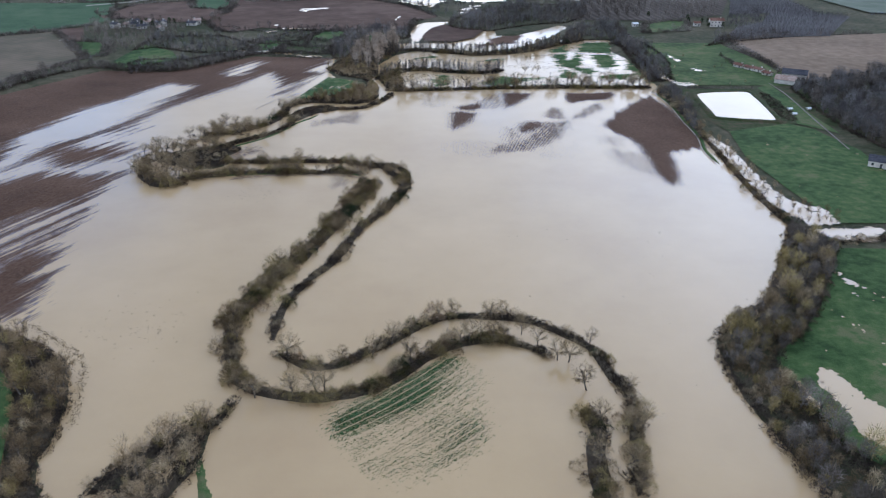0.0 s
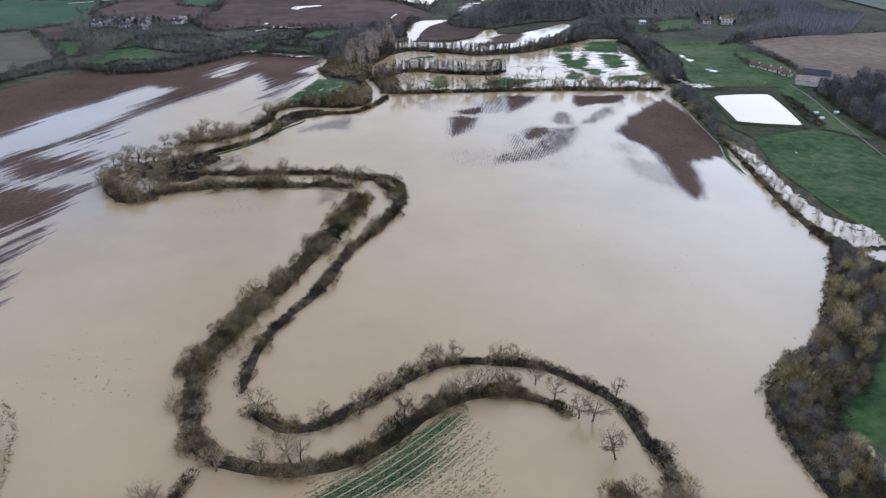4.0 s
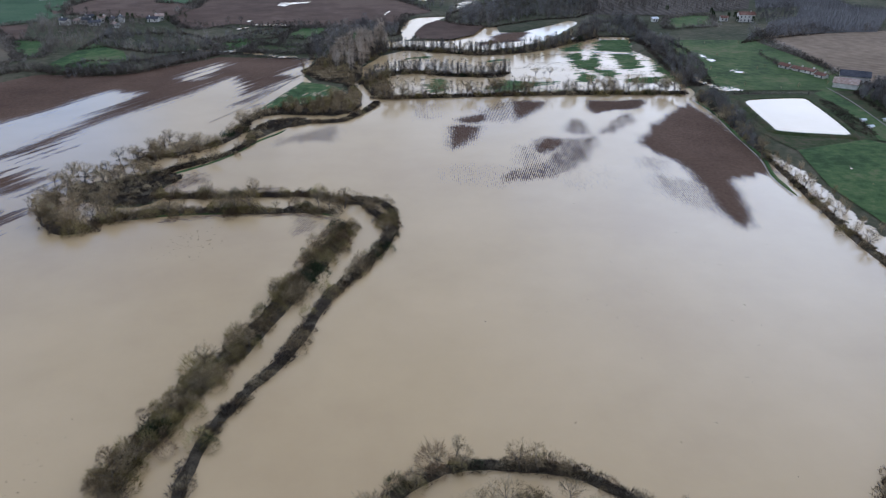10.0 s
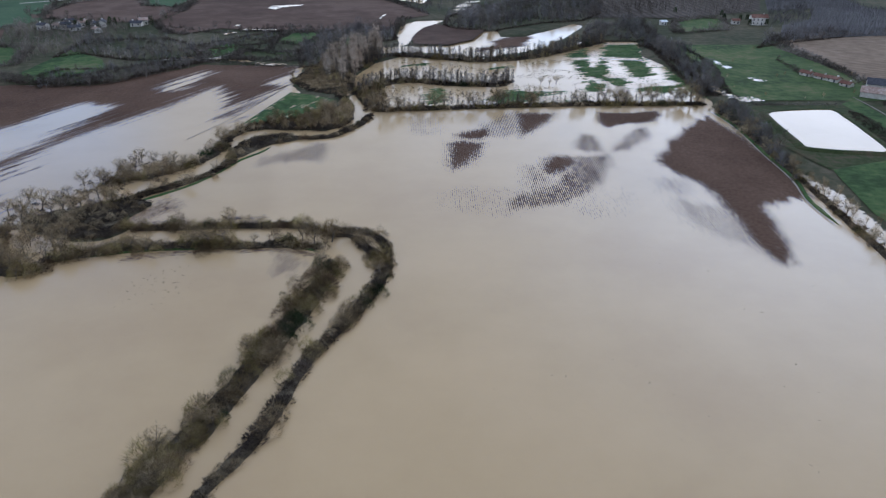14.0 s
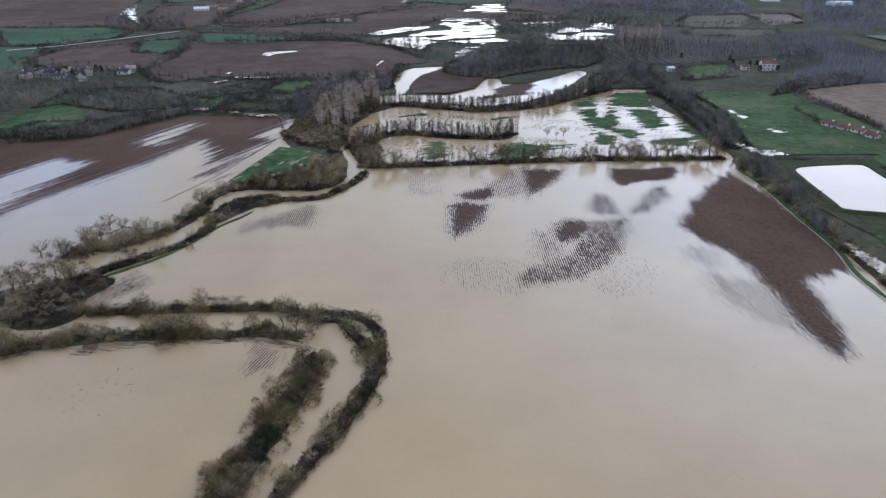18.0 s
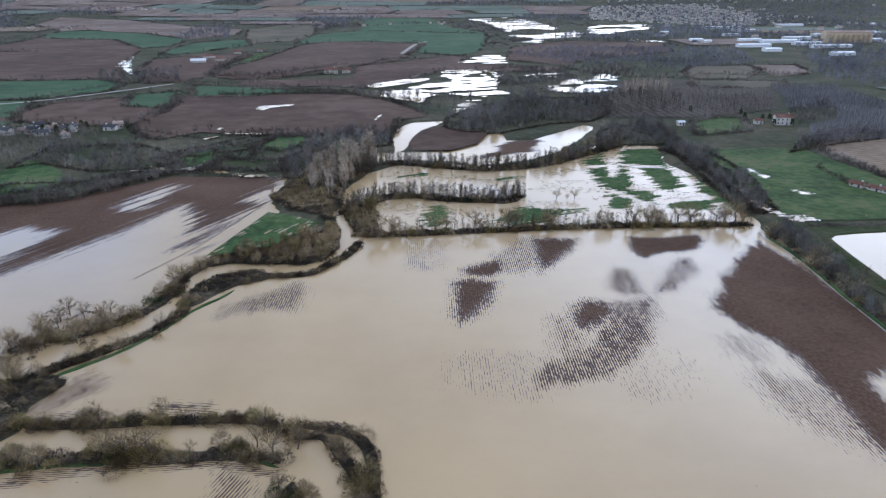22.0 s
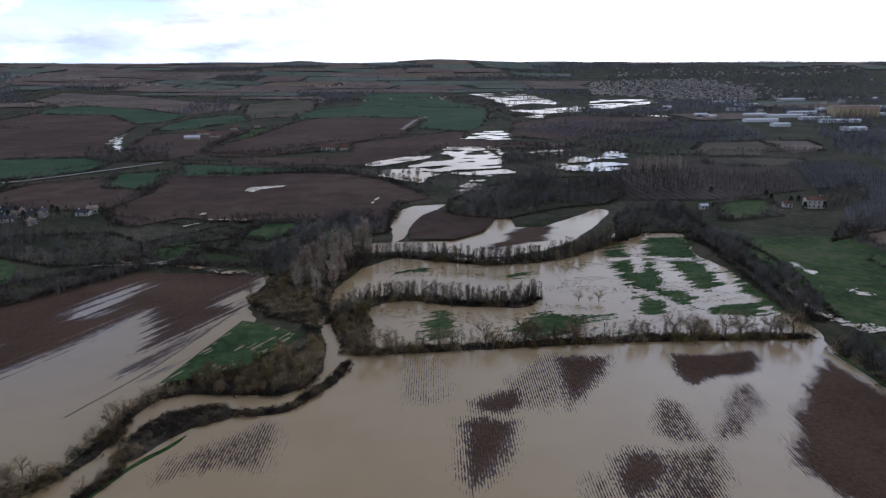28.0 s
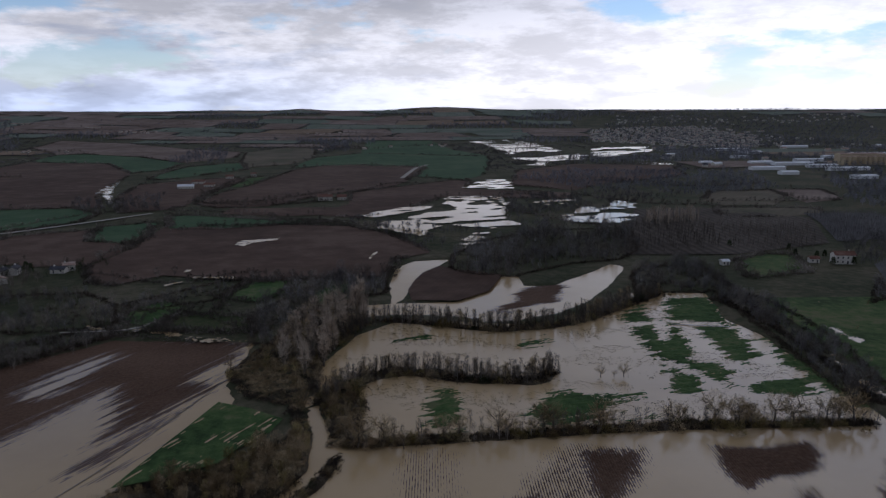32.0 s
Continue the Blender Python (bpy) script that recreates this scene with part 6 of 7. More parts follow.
def far_growth():
    """Hedges round the far fields and woods among them."""
    r2 = np.random.default_rng(8)
    lines, woods = [], []
    for q, wood in FAR_HEDGES:
        d = q[:, 1].mean()
        if wood:
            woods.append(inside_points(q, 8 + d / 220, r2))
        else:
            for a, b in ((0, 1), (1, 2)):
                if r2.random() < 0.8:
                    lines.append(along_line(q[[a, b]], 3.0 + d / 900, 2.5, r2))
            if r2.random() < 0.35:
                lines.append(q.mean(0) + r2.normal(0, 14, (9, 2)))
    lines, woods = [q[np.hypot(q[:, 0], q[:, 1]) < 4100] for q in lines], [q[np.hypot(q[:, 0], q[:, 1]) < 4300] for q in woods]
    for name, sets, size, lab in (("hedge", lines, 1.0, "dark leafless hedges between distant fields"), ("woodland", woods, 1.35, "distant leafless woodland, greyed for haze")):
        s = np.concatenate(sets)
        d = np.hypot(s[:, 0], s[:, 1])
        strew(name, LOWHEDGE if name == "hedge" else FARWOOD, s, land_z(s[:, 0], s[:, 1]), size * (0.9 + d / 5000) * r2.uniform(0.5, 1.4, len(s)), M["hazed_wood"], lab, name, r2)
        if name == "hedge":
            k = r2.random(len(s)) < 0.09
            strew(name, FARWOOD, s[k], land_z(s[k, 0], s[k, 1]), (0.8 + d[k] / 9000) * r2.uniform(0.6, 1.4, int(k.sum())), M["hazed_wood"], "bare trees standing in distant hedges", name, r2)


far_growth()


def far_bushes():
    """Copses, field trees and ragged hedges strewn over the distant farmland."""
    r = np.random.default_rng(91)
    y = 1500 * np.exp(r.random(16000) * math.log(4300 / 1500))
    x = y * r.uniform(-0.72, 0.72, len(y))
    pick = fnoise(x / 140 + 20, y / 330, 3) + 0.16 * r.random(len(y))
    keep = (pick > 0.63) & (np.hypot(x, y) < 4300)
    for P in KEPT:
        keep &= signed(P, x, y) < 0
    s = np.stack([x[keep], y[keep]], 1)
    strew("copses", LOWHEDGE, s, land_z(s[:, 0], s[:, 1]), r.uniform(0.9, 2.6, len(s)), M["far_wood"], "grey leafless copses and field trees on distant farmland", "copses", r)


far_bushes()
# tree belt along the far edge of the flooded field, and the wooded village
C = spline(poly("belt_l"), 3)
s = np.concatenate([along_line(C, 1.1, 2.2, rng), along_line(C, 2.4, 4.0, rng)])
strew("tree_belt", WOODY, s, land_z(s[:, 0], s[:, 1]), rng.uniform(0.4, 0.95, len(s)) * (0.7 + 0.6 * fnoise(s[:, 0] / 20, s[:, 1] / 20, 2)), M["copse"], "belt of leafless grey-brown trees along a flooded field", "tree belt", rng)
s = along_line(C, 0.8, 1.5, rng) + np.array((0, -2.5))
strew("bramble_thicket", THICKET, s, land_z(s[:, 0], s[:, 1]), rng.uniform(0.8, 1.6, len(s)), M["scrub"], "dark brambles at the foot of a tree belt", "brambles", rng)
s = inside_points(poly("wood_vil"), 6.5, rng)
strew("village_trees", WOODY, s, land_z(s[:, 0], s[:, 1]), rng.uniform(0.5, 1.25, len(s)), M["copse"], "bare trees among the gardens of a village", "trees", rng)
s = np.array(PLAN["village"], float)[rng.integers(0, 11, 70)] + rng.normal(0, 10, (70, 2)) + np.array((0, 9))
strew("village_trees", WOODY, s, land_z(s[:, 0], s[:, 1]), rng.uniform(0.5, 1.0, 90), M["evergreen"], "dark evergreen trees and ivy round the village houses", "trees", rng)
for key in ("ft1", "ft2", "ft3", "ft4", "ft5", "ft6", "ft7", "ft8", "ft9", "ft10", "ft11", "ft12", "ft13", "ft14", "ft15", "ft16"):
    s = along_line(poly(key), 6, 4 if PLAN[key][0][1] < 1300 else 9, rng)
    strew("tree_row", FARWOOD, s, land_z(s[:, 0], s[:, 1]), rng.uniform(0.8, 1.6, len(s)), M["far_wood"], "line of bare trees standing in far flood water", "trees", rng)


# single bushes and hedgerow trees over the nearer fields
def scatter(outline, n, seed, size, lab):
    r = np.random.default_rng(seed)
    P = np.asarray(outline, float)
    line = np.vstack([P, P[:1]])
    long = np.hypot(*np.diff(line, axis=0).T).sum()
    e = along_line(line, max(1.8, long / 420), 1.2, r)
    e = e[fnoise(e[:, 0] / 60 + seed, e[:, 1] / 60, 2) > 0.42]
    strew("hedge", LOWHEDGE, e, land_z(e[:, 0], e[:, 1]), size * r.uniform(0.5, 1.5, len(e)), M["copse"], lab, "hedge", r)
    e = along_line(line, max(9.0, long / n), 1.6, r)
    e = e[fnoise(e[:, 0] / 40 + seed, e[:, 1] / 40, 2) > 0.48]
    if len(e):
        strew("hedge", FARWOOD, e, land_z(e[:, 0], e[:, 1]), size * r.uniform(0.3, 1.1, len(e)), M["copse"], "bare trees standing along a field hedge", "hedge", r)


for k, key in enumerate(("fa1", "fa2", "fa3", "fa4", "fa5", "fa6", "fa7", "fa8", "fa9", "fa10", "fa11", "fa12", "fa14", "fa15", "fa16", "fa18", "fa19", "gl2", "gl3", "gl4", "gl6", "gl7", "tl1", "gl5", "gR12", "tanR2", "gR5")):
    scatter(poly(key), 80, 500 + k, 1.15, "uneven dark hedge with bare trees round a field")
s = inside_points(poly("gR1"), 14, rng)
s = s[rng.random(len(s)) < 0.3]
strew("bushes", WOODY, s, land_z(s[:, 0], s[:, 1]), rng.uniform(0.2, 0.55, len(s)), M["wood"], "small bare bushes scattered over a meadow", "bushes", rng)


# planted rows
def rows(key, dx, dy, size, templates, mat, label, angle=0.0):
    P = poly(key)
    c, s_ = math.cos(radians(angle)), math.sin(radians(angle))
    R = np.array([(c, s_), (-s_, c)])
    Q = P @ R.T
    X, Y = np.meshgrid(np.arange(Q[:, 0].min(), Q[:, 0].max(), dx), np.arange(Q[:, 1].min(), Q[:, 1].max(), dy))
    g = np.stack([X.ravel(), Y.ravel()], 1) @ R
    g = g[signed(P, g[:, 0], g[:, 1]) > 0] 
    g = g + rng.normal(0, 0.06 * min(dx, dy) + 0.25, g.shape)
    g = g[rng.random(len(g)) < 0.9]
    strew("plantation_rows", templates, g, land_z(g[:, 0], g[:, 1]), size * rng.uniform(0.8, 1.2, len(g)), mat, label, "plantation", rng)


def slim_template(seed):
    r = np.random.default_rng(seed)
    n = 40
    u = r.random(n)
    a = r.uniform(0, 2 * np.pi, n)
    base = np.stack([np.cos(a) * 0.5 * (1 - u * 0.6), np.sin(a) * 0.5 * (1 - u * 0.6), 1 + 6.5 * u], 1)
    d = np.stack([np.cos(a) * 0.35, np.sin(a) * 0.35, np.ones(n)], 1)
    d /= np.linalg.norm(d, axis=1)[:, None]
    v, q = blades(base, d, r.uniform(1.0, 1.8, n), r.uniform(0.15, 0.32, n), r)
    tv, tq = tube((0, 0, -0.3), (0, 0, 7), 0.13, 0.04, 3)
    return np.concatenate([v, tv]), np.concatenate([q, np.concatenate([tq[:, :3], tq[:, [0, 2, 3]]]) + len(v)])


COLUMN = [slim_template(90 + k) for k in range(4)]
rows("orch_l", 10.5, 4.2, 0.95, COLUMN, M["copse"], "straight rows of bare planted trees", -4)
rows("orch_tall", 8.5, 5.0, 1.7, COLUMN, M["poplar"], "tall pale poplars along the end of a plantation", -4)
rows("orch_r", 9.5, 4.2, 0.7, COLUMN, M["copse"], "rows of small bare orchard trees", -4)
rows("plantation", 3.2, 3.0, 0.5, COLUMN, M["sapling"], "dense rows of young grey plantation trees", 8)


# ---- roads and tracks ----
def ribbon(name, P, width, mat, lift, label, category):
    C = spline(P, 6)
    T = np.gradient(C, axis=0)
    T /= np.linalg.norm(T, axis=1)[:, None] + 1e-9
    Nn = np.stack([-T[:, 1], T[:, 0]], 1)
    V = np.stack([C + Nn * width / 2, C - Nn * width / 2], 1).reshape(-1, 2)
    z = np.maximum(ground_z(V[:, 0], V[:, 1]), 0) + lift
    return tagged(new(name, mesh_object(name, np.column_stack([V, z]), [grid_faces(2, len(C))], mat)), label, category, kind="structure")


ribbon("road", PLAN["road_l"], 6, M["gravel"], 0.9, "pale narrow country road between fields", "road")
ribbon("track", PLAN["road_m"], 7, M["gravel"], 0.9, "pale farm track over a field", "track")
ribbon("track", PLAN["track_e"], 1.0, M["mud_track"], 0.45, "narrow grey farm track past the meadow", "track")
ribbon("track", [(x - 1.6, y) for x, y in PLAN["line_e"]], 0.5, M["gravel"], 0.3, "pale wet path along the field edge", "track")
ribbon("track", PLAN["track_hook"], 0.4, M["mud_track"], 0.12, "wet farm track at the edge of the flooded field", "track")
ribbon("track", PLAN["track_s"], 2.0, M["gravel"], 0.4, "wet farm track beside a hedge", "track")


ribbon("causeway", PLAN["causeway"], 1.0, M["gravel"], 0.25, "pale narrow causeway across the flooded meadow", "causeway")


# ---- fence, ditch hedge and scrub by the pond ----
def fence(P, gap, label):
    """Wooden posts with two rails."""
    root = tagged(new("fence"), label, "fence")
    C = spline(P, gap)
    z = land_z(C[:, 0], C[:, 1])
    for (x, y), h in zip(C, z):
        v, q = tube((x, y, h - 0.3), (x, y, h + 1.25), 0.09, 0.08, 6)
        o = new("post", mesh_object("post", v, [q], M["bark"]))
        o.parent = root
    for up in (0.55, 1.05):
        v, q = join([tube((*C[i], z[i] + up), (*C[i + 1], z[i + 1] + up), 0.05, 0.05, 4) for i in range(len(C) - 1)])
        o = new("rail", mesh_object("rail", v, [q], M["bark"]))
        o.parent = root


fence(PLAN["fence_e"], 3.0, "dark wooden fence beside flood water")
s = along_line(spline(poly("ditch_e"), 2), 0.6, 1.2, rng)
strew("bramble_thicket", THICKET, s, land_z(s[:, 0], s[:, 1]), rng.uniform(0.7, 1.5, len(s)), M["scrub"], "dark brambles along a ditch", "brambles", rng)
s = along_line(spline(poly("ditch_e"), 2), 3.0, 1.2, rng)
strew("shrubbery", SHRUB, s, land_z(s[:, 0], s[:, 1]), rng.uniform(0.4, 0.9, len(s)), M["twig"], "bare shrubs along a ditch", "shrubs", rng)
s = inside_points(poly("pond_scrub"), 2.2, rng)
strew("bramble_thicket", THICKET, s, land_z(s[:, 0], s[:, 1]) + 0.3, rng.uniform(0.5, 1.2, len(s)), M["scrub"], "brown scrub on the bank of a pond", "brambles", rng)
for key, size in (("conifers", 0.6), ("vil_fir", 0.8)):
    for x, y in PLAN[key]:
        r = np.random.default_rng(int(abs(x) + y))
        n = 420
        u, a = r.random(n) ** 0.7, r.uniform(0, 2 * np.pi, n)
        rr = 2.3 * (1 - u) ** 0.8 * np.sqrt(r.random(n)) + 0.1
        base = np.stack([np.cos(a) * rr, np.sin(a) * rr, 0.8 + 7.5 * u], 1) * size
        dd = np.stack([np.cos(a), np.sin(a), r.uniform(-0.3, 0.5, n)], 1)
        v, q = blades(base, dd / np.linalg.norm(dd, axis=1)[:, None], r.uniform(0.7, 1.3, n), r.uniform(0.2, 0.4, n), r)
        root = tagged(new("conifer"), "dark green conifer beside the houses", "conifer", "conifers")
        for nm, me in (("crown", mesh_object("crown", v, [q], M["evergreen"], smooth=False)), ("trunk", mesh_object("trunk", *[[vv, [qq]] for vv, qq in [tube((0, 0, -0.3), (0, 0, 6 * size), 0.2, 0.06, 6)]][0], M["bark"]))):
            o = new(nm, me)
            o.parent = root
        root.matrix_basis = pose(x, y, float(land_z(np.array([x]), np.array([y]))[0]) + 0.3)


# ---- buildings ----
def box(bm, x0, y0, z0, x1, y1, z1):
    v = [bm.verts.new(p) for p in ((x0, y0, z0), (x1, y0, z0), (x1, y1, z0), (x0, y1, z0), (x0, y0, z1), (x1, y0, z1), (x1, y1, z1), (x0, y1, z1))]
    for q in ((3, 2, 1, 0), (4, 5, 6, 7), (0, 1, 5, 4), (1, 2, 6, 5), (2, 3, 7, 6), (3, 0, 4, 7)):
        bm.faces.new([v[i] for i in q])


def boxed(name, dims, mat, parent, label=""):
    bm = bmesh.new()
    box(bm, *dims)
    return part(name, bm, M[mat], parent, label)


def house(x, y, w, d, h, turn, label, wall="wall", roof="tile", pitch=0.35, name="house", category="house", chimney=True, openings=True):
    """Gabled building: walls with gables, two roof slopes with eaves, windows with panes, a door and a chimney."""
    root = new(name)
    root.matrix_basis = pose(x, y, float(land_z(np.array([x]), np.array([y]))[0]) + 0.2, 0, 0, turn)
    tagged(root, label, category)
    rise = d / 2 * pitch * 1.4
    bm = bmesh.new()
    prof = [(-d / 2, -0.5), (d / 2, -0.5), (d / 2, h), (0, h + rise), (-d / 2, h)]
    a = [bm.verts.new((-w / 2, p, q)) for p, q in prof]
    b = [bm.verts.new((w / 2, p, q)) for p, q in prof]
    bm.faces.new(a[::-1])
    bm.faces.new(b)
    for i in range(5):
        j = (i + 1) % 5
        bm.faces.new((a[i], a[j], b[j], b[i]))
    part("wall", bm, M[wall], root)
    ev, th = 0.5, 0.22
    for sgn in (-1, 1):
        bm = bmesh.new()
        lo, up = (sgn * (d / 2 + ev), h - ev * rise / (d / 2) + 0.04), (0, h + rise + 0.04)
        v = [bm.verts.new((sx * (w / 2 + ev), p, q + t)) for t in (0, th) for sx in (-1, 1) for p, q in (lo, up)]
        for q in ((0, 1, 3, 2), (4, 6, 7, 5), (0, 2, 6, 4), (1, 5, 7, 3), (0, 4, 5, 1), (2, 3, 7, 6)):
            bm.faces.new([v[i] for i in q])
        bmesh.ops.recalc_face_normals(bm, faces=bm.faces)
        part("roof", bm, M[roof], root)
    if chimney:
        boxed("chimney", (w * 0.25, -0.4, h + rise * 0.3, w * 0.25 + 0.8, 0.5, h + rise + 1.0), "wall", root)
    if openings:
        n = max(2, int(w / 3.2))
        floors = 2 if h > 4.5 else 1
        for f in range(floors):
            for k in range(n):
                cx = -w / 2 + w * (k + 0.5) / n
                for sgn in (-1, 1):
                    z0 = 0.9 + 2.7 * f
                    if f == 0 and k == n // 2:
                        boxed("door", (cx - 0.5, sgn * d / 2 - 0.05, 0, cx + 0.5, sgn * d / 2 + 0.05, 2.1), "slate", root)
                    else:
                        win = boxed("window", (cx - 0.5, sgn * d / 2 - 0.04, z0, cx + 0.5, sgn * d / 2 + 0.04, z0 + 1.2), "glass", root)
                        boxed("sill", (cx - 0.6, sgn * d / 2 - 0.1, z0 - 0.1, cx + 0.6, sgn * d / 2 + 0.1, z0), "wall", win)
    return root


house(PLAN["whitehouse"][0][0], PLAN["whitehouse"][0][1], 13, 8, 6, -4, "white two-storey farmhouse with a tile roof beside trees")
house(PLAN["whitehouse"][1][0], PLAN["whitehouse"][1][1], 6, 5, 2.8, -4, "small pale outbuilding beside the farmhouse", chimney=False)
house(188, 742, 5, 4, 2.6, 10, "small white shed among bare trees", roof="white", chimney=False)
for x, y in PLAN["tanks"]:
    house(x, y, 1.8, 1.5, 1.2, 15, "small white field shelter on the pasture", roof="white", chimney=False, openings=False, name="field_shelter", category="shelter")
farm = PLAN["farm"]
for k, (w, d, h) in enumerate(((7.5, 4.4, 1.9), (7.5, 4.4, 1.7), (7.5, 4.4, 2.0), (6.5, 4.4, 1.8))):
    house(farm[k][0], farm[k][1], w, d, h, -62, "low white farm building with a red tile roof by the meadow")
house(250, 522, 16, 10, 4.0, -25, "dark roofed barn at the end of the farm", roof="slate", chimney=False)
house(238, 508, 13, 9, 3.0, -35, "open barn with a pale pinkish roof", roof="tile_pale", chimney=False, openings=False)
hx, hy = PLAN["house_e"][0]
house(hx + 3, hy, 11, 8, 3.0, -30, "house with a dark slate roof beside the meadow", roof="slate")
for k, (x, y) in enumerate(PLAN["village"]):
    house(x, y, 7 + k % 3, 5.6, 2.6 + (k % 2) * 1.2, 25 * k - 20, "plastered village house among trees and hedges", roof="slate" if k % 3 else "tile_pale")
for k, (x, y) in enumerate(PLAN["leftfarm"]):
    house(x, y, 20 - 3 * k, 9, 3.6, 12, "long farm building with a reddish roof on far fields", roof="white" if k == 0 else "tile", chimney=False)
for k, (x, y) in enumerate(PLAN["redfarm"]):
    house(x, y, 16 - 6 * k, 10, 4.5 - k, 8, "red roofed farmhouse among far fields", chimney=k == 0)
for (x, y), w in zip(PLAN["sheds"], [82, 51, 42, 58, 73, 56, 51, 69, 61, 79, 34, 67, 27, 35, 35, 22]):
    house(x, y, w, 16, 4.5, 4, "long white industrial shed on the edge of the town", "white", "white", 0.12, "industrial_shed", "industrial shed", chimney=False, openings=False)
house(774, 1600, 84, 20, 19, 2, "large sand-coloured silo building over the town", "sand", "tile_pale", 0.15, "silo_building", "silo", chimney=False, openings=False)
for k in range(9):
    bm = bmesh.new()
    bmesh.ops.create_cone(bm, cap_ends=True, segments=14, radius1=4.6, radius2=4.6, depth=17)
    bmesh.ops.translate(bm, verts=bm.verts, vec=(735.5 + k * 9.6, 1583 + k * 0.3, 9))
    me_root = new("silo")
    tagged(me_root, "round sand-coloured concrete grain silo in a row", "silo", "row of silos")
    part("drum", bm, M["sand"], me_root)
    bm = bmesh.new()
    bmesh.ops.create_cone(bm, cap_ends=True, segments=14, radius1=4.9, radius2=1.0, depth=1.6)
    bmesh.ops.translate(bm, verts=bm.verts, vec=(735.5 + k * 9.6, 1583 + k * 0.3, 18.4))
    part("cap", bm, M["tile_pale"], me_root)


def town():
    """The town on the far side of the plain: walls and roofs of hundreds of small houses."""
    r3 = np.random.default_rng(12)
    lo, hi = TOWN.min(0), TOWN.max(0)
    P = r3.uniform(lo, hi, (9000, 2))
    P = P[(signed(TOWN, P[:, 0], P[:, 1]) > 0)]
    dens = fnoise(P[:, 0] / 220, P[:, 1] / 220, 3)
    P = P[r3.random(len(P)) < np.clip((dens - 0.46) * 0.6, 0, 0.08)]
    old = poly("town_core")
    P = np.concatenate([P, inside_points(old, 25, r3)])
    for kind in range(3):
        sub = P[kind::3]
        W, R = [], []
        for x, y in sub:
            w, d, h = r3.uniform(6, 11), r3.uniform(6, 8), r3.uniform(3, 6)
            z = float(land_z(np.array([x]), np.array([y]))[0])
            t = r3.uniform(0, math.pi)
            c, s_ = math.cos(t), math.sin(t)
            rot = lambda q: np.column_stack([q[:, 0] * c - q[:, 1] * s_ + x, q[:, 0] * s_ + q[:, 1] * c + y, q[:, 2] + z])
            b = np.array([(-w / 2, -d / 2, -2), (w / 2, -d / 2, -2), (w / 2, d / 2, -2), (-w / 2, d / 2, -2), (-w / 2, -d / 2, h), (w / 2, -d / 2, h), (w / 2, d / 2, h), (-w / 2, d / 2, h)])
            W.append((rot(b), np.array([(0, 1, 5, 4), (1, 2, 6, 5), (2, 3, 7, 6), (3, 0, 4, 7)])))
            e, up = 0.5, h + d * 0.24
            q = np.array([(-w / 2 - e, -d / 2 - e, h - 0.1), (w / 2 + e, -d / 2 - e, h - 0.1), (w / 2 + e, d / 2 + e, h - 0.1), (-w / 2 - e, d / 2 + e, h - 0.1), (-w / 2, 0, up), (w / 2, 0, up)])
            R.append((rot(q), np.array([(0, 1, 5, 4), (2, 3, 4, 5), (1, 2, 5, 5), (3, 0, 4, 4)])))
        wv, wq = join(W)
        rv, rq = join(R)
        rq = [rq[rq[:, 2] != rq[:, 3]], rq[rq[:, 2] == rq[:, 3]][:, :3]]
        tagged(new("town_houses", mesh_object("town_houses", wv, [wq], M["wall"], False)), "pale plastered walls of the distant town", "town", kind="stuff")
        tagged(new("town_roofs", mesh_object("town_roofs", rv, rq, M[("slate", "gravel", "tile_pale")[kind]], False)), "roofs of the distant town", "town", kind="stuff")
    s = r3.uniform(lo, hi, (6000, 2))
    s = s[signed(TOWN, s[:, 0], s[:, 1]) > 0]
    strew("town_trees", FARWOOD, s, land_z(s[:, 0], s[:, 1]), r3.uniform(0.9, 1.7, len(s)), M["hazed_wood"], "bare trees among the houses of the town", "trees", r3)


town()


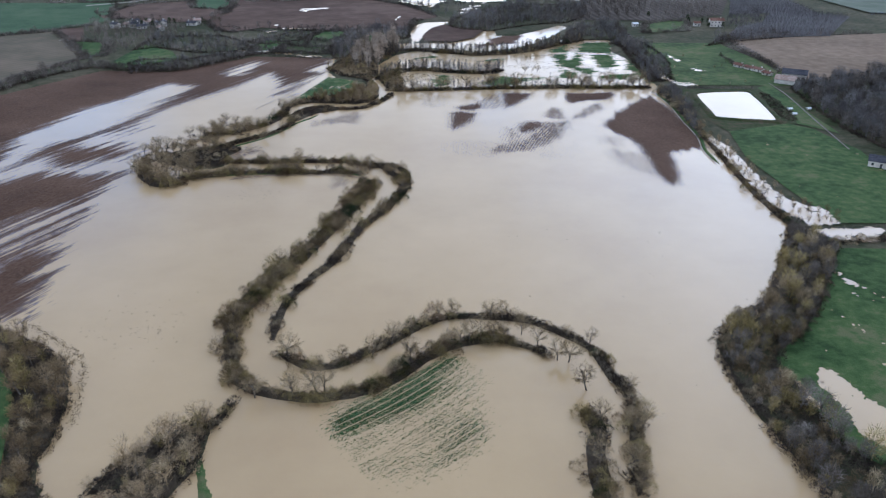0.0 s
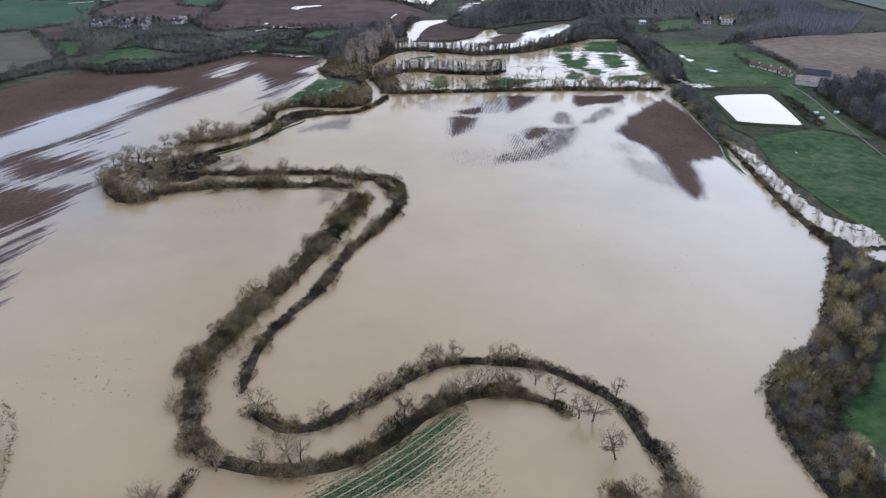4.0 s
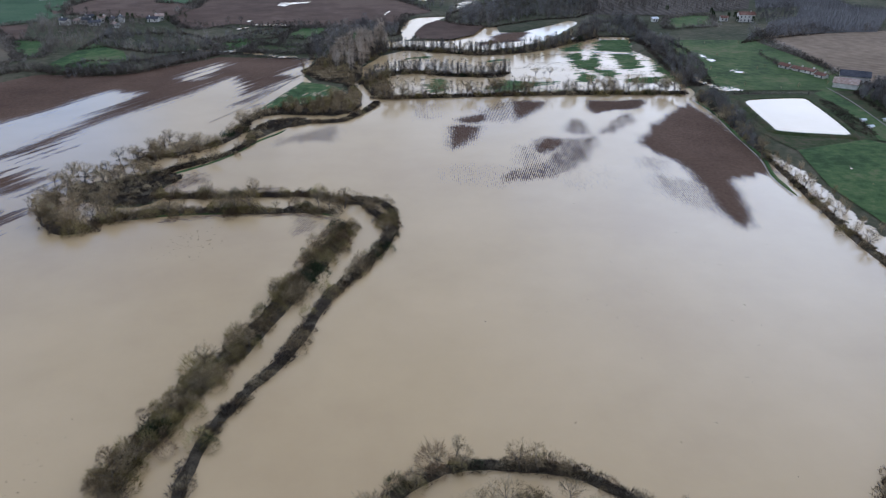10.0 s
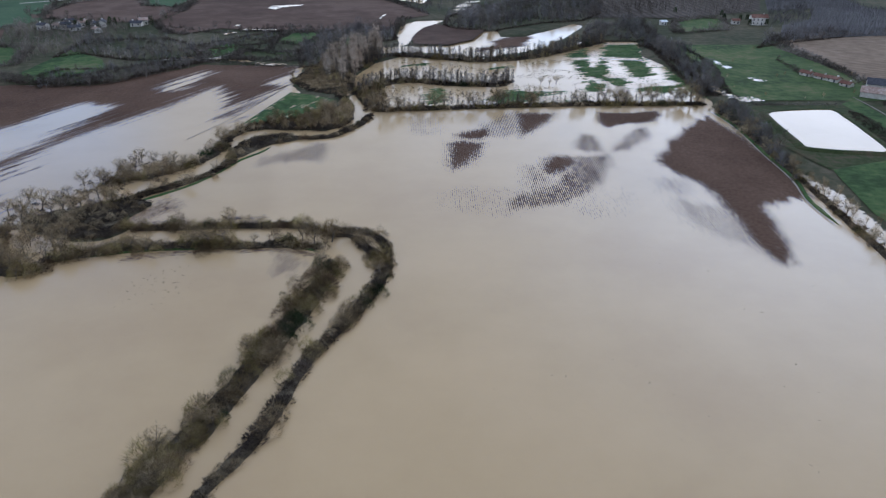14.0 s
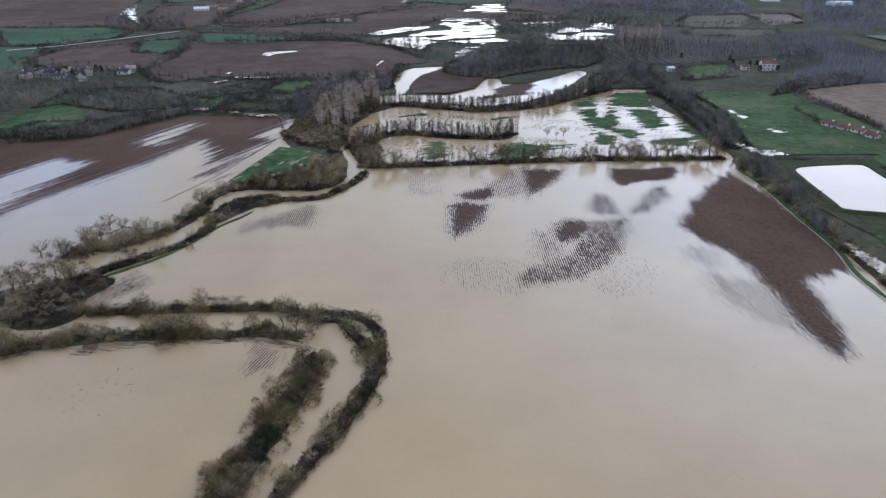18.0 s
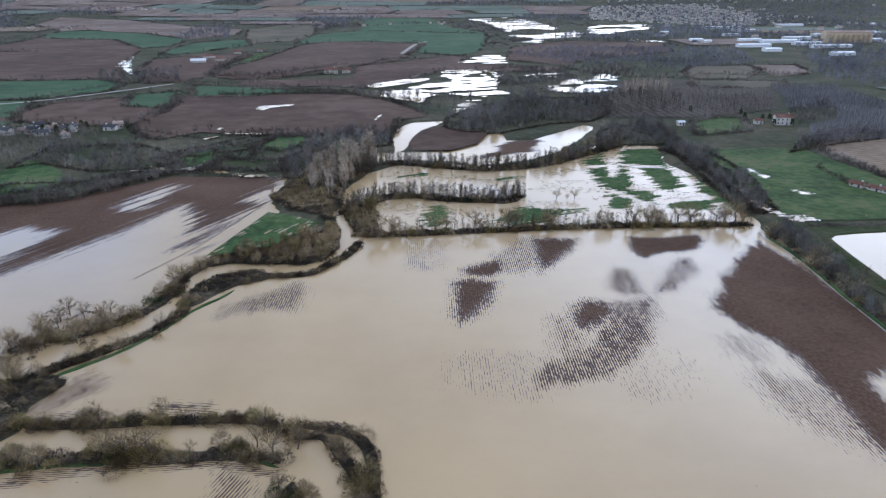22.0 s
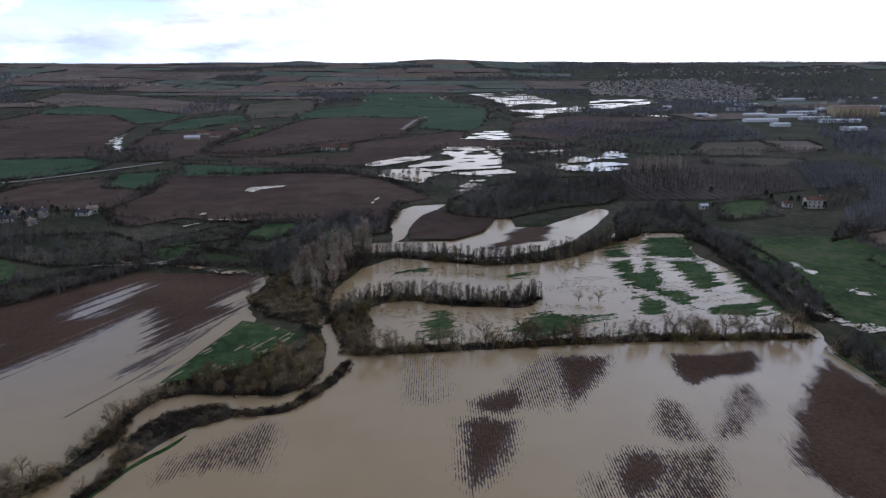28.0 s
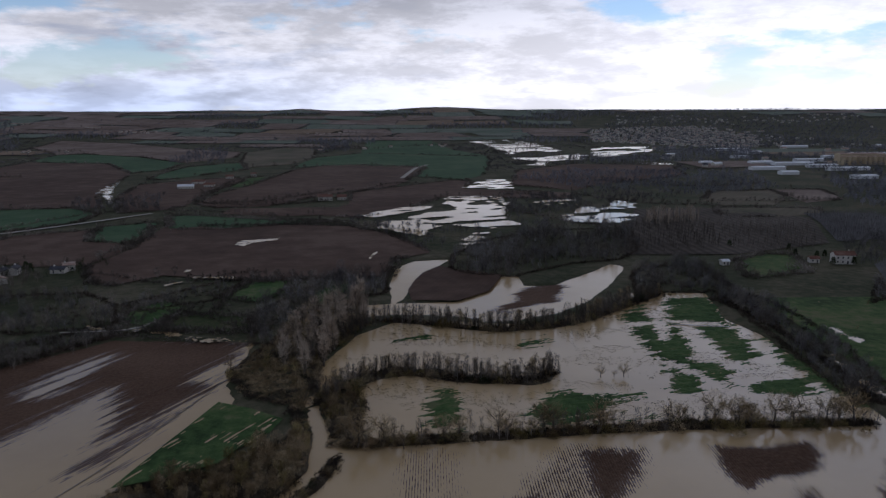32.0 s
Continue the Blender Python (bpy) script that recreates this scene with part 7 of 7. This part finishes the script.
def hamlet(cx, cy, n, trees, spread, seed):
    """A far village: small pale houses among dark trees."""
    r = np.random.default_rng(seed)
    W, R = [], []
    for k in range(n):
        x, y = cx + r.normal(0, spread), cy + r.normal(0, spread * 0.6)
        w, dd, h, z = r.uniform(7, 12), r.uniform(6, 9), r.uniform(3, 5), float(land_z(np.array([x]), np.array([y]))[0])
        b = np.array([(-w / 2, -dd / 2, -2), (w / 2, -dd / 2, -2), (w / 2, dd / 2, -2), (-w / 2, dd / 2, -2), (-w / 2, -dd / 2, h), (w / 2, -dd / 2, h), (w / 2, dd / 2, h), (-w / 2, dd / 2, h)]) + (x, y, z)
        W.append((b, np.array([(0, 1, 5, 4), (1, 2, 6, 5), (2, 3, 7, 6), (3, 0, 4, 7)])))
        q = np.array([(-w / 2 - 0.5, -dd / 2 - 0.5, h), (w / 2 + 0.5, -dd / 2 - 0.5, h), (w / 2 + 0.5, dd / 2 + 0.5, h), (-w / 2 - 0.5, dd / 2 + 0.5, h), (-w / 2, 0, h + 2.2), (w / 2, 0, h + 2.2)]) + (x, y, z)
        R.append((q, np.array([(0, 1, 5, 4), (2, 3, 4, 5)])))
    tagged(new("village_houses", mesh_object("village_houses", *[[v, [f]] for v, f in [join(W)]][0], M["wall"], False)), "pale walls of a distant village", "village", kind="stuff")
    tagged(new("village_roofs", mesh_object("village_roofs", *[[v, [f]] for v, f in [join(R)]][0], M["tile_pale"], False)), "tile roofs of a distant village", "village", kind="stuff")
    s = np.array((cx, cy)) + r.normal(0, 1, (trees, 2)) * (spread * 1.2, spread * 0.8)
    strew("village_trees", FARWOOD, s, land_z(s[:, 0], s[:, 1]), r.uniform(0.7, 1.5, len(s)), M["copse"], "dark bare trees round a distant village", "trees", r)


for k, ((x, y), n, trees) in enumerate(zip(PLAN["hamlets"], (10, 8, 10, 5, 3, 2, 4, 6, 5), (30, 24, 60, 150, 50, 5, 30, 6, 8))):
    hamlet(x, y, n, trees, 45, 300 + k)
r6 = np.random.default_rng(31)
for k in range(26):
    y = r6.uniform(1550, 2250)
    x = y * r6.uniform(0.26, 0.6)
    house(x, y, r6.uniform(8, 20), r6.uniform(7, 12), r6.uniform(3, 6), r6.uniform(-30, 30), "pale house on the near edge of the town", roof=("tile_pale", "white", "slate")[k % 3], chimney=False, openings=False)


def water_tower(x, y, h):
    z = float(land_z(np.array([x]), np.array([y]))[0])
    root = tagged(new("water_tower"), "slim pale water tower on the horizon", "water tower")
    for nm, r1, r2, d, zc in (("shaft", 3.0, 2.6, h * 0.75, h * 0.375), ("tank", 3.0, 6.0, h * 0.25, h * 0.86)):
        bm = bmesh.new()
        bmesh.ops.create_cone(bm, cap_ends=True, segments=16, radius1=r1, radius2=r2, depth=d)
        bmesh.ops.translate(bm, verts=bm.verts, vec=(x, y, z + zc))
        part(nm, bm, M["white"], root)


water_tower(-2130, 3900, 34)


# ---- wrack and debris floating on the flood ----
def debris(spots, label):
    tm = [clump(200 + k, 14, 0.5, 0.12, 0.5, 0.14) for k in range(4)]
    strew("flood_debris", tm, spots, np.zeros(len(spots)), rng.uniform(0.15, 0.5, len(spots)), M["scrub"], label, "flood debris", rng)


debris(along_line(spline(poly("debris"), 1.0), 0.09, 0.7, rng), "dark straw and sticks drifting in a line on the flood")
debris(np.concatenate([np.column_stack([rng.normal(-82, 5, 60), rng.normal(300, 6, 60)]), np.column_stack([rng.normal(60, 25, 40), rng.normal(260, 40, 40)]), np.column_stack([rng.normal(-92, 7, 90), rng.normal(190, 8, 90)])]),
       "scattered dark straw floating on the muddy flood")
debris(along_line(spline([(-62, 345), (-80, 345), (-95, 343), (-104, 345)], 1.0), 0.3, 0.7, rng), "dark wrack washed against the river bank")
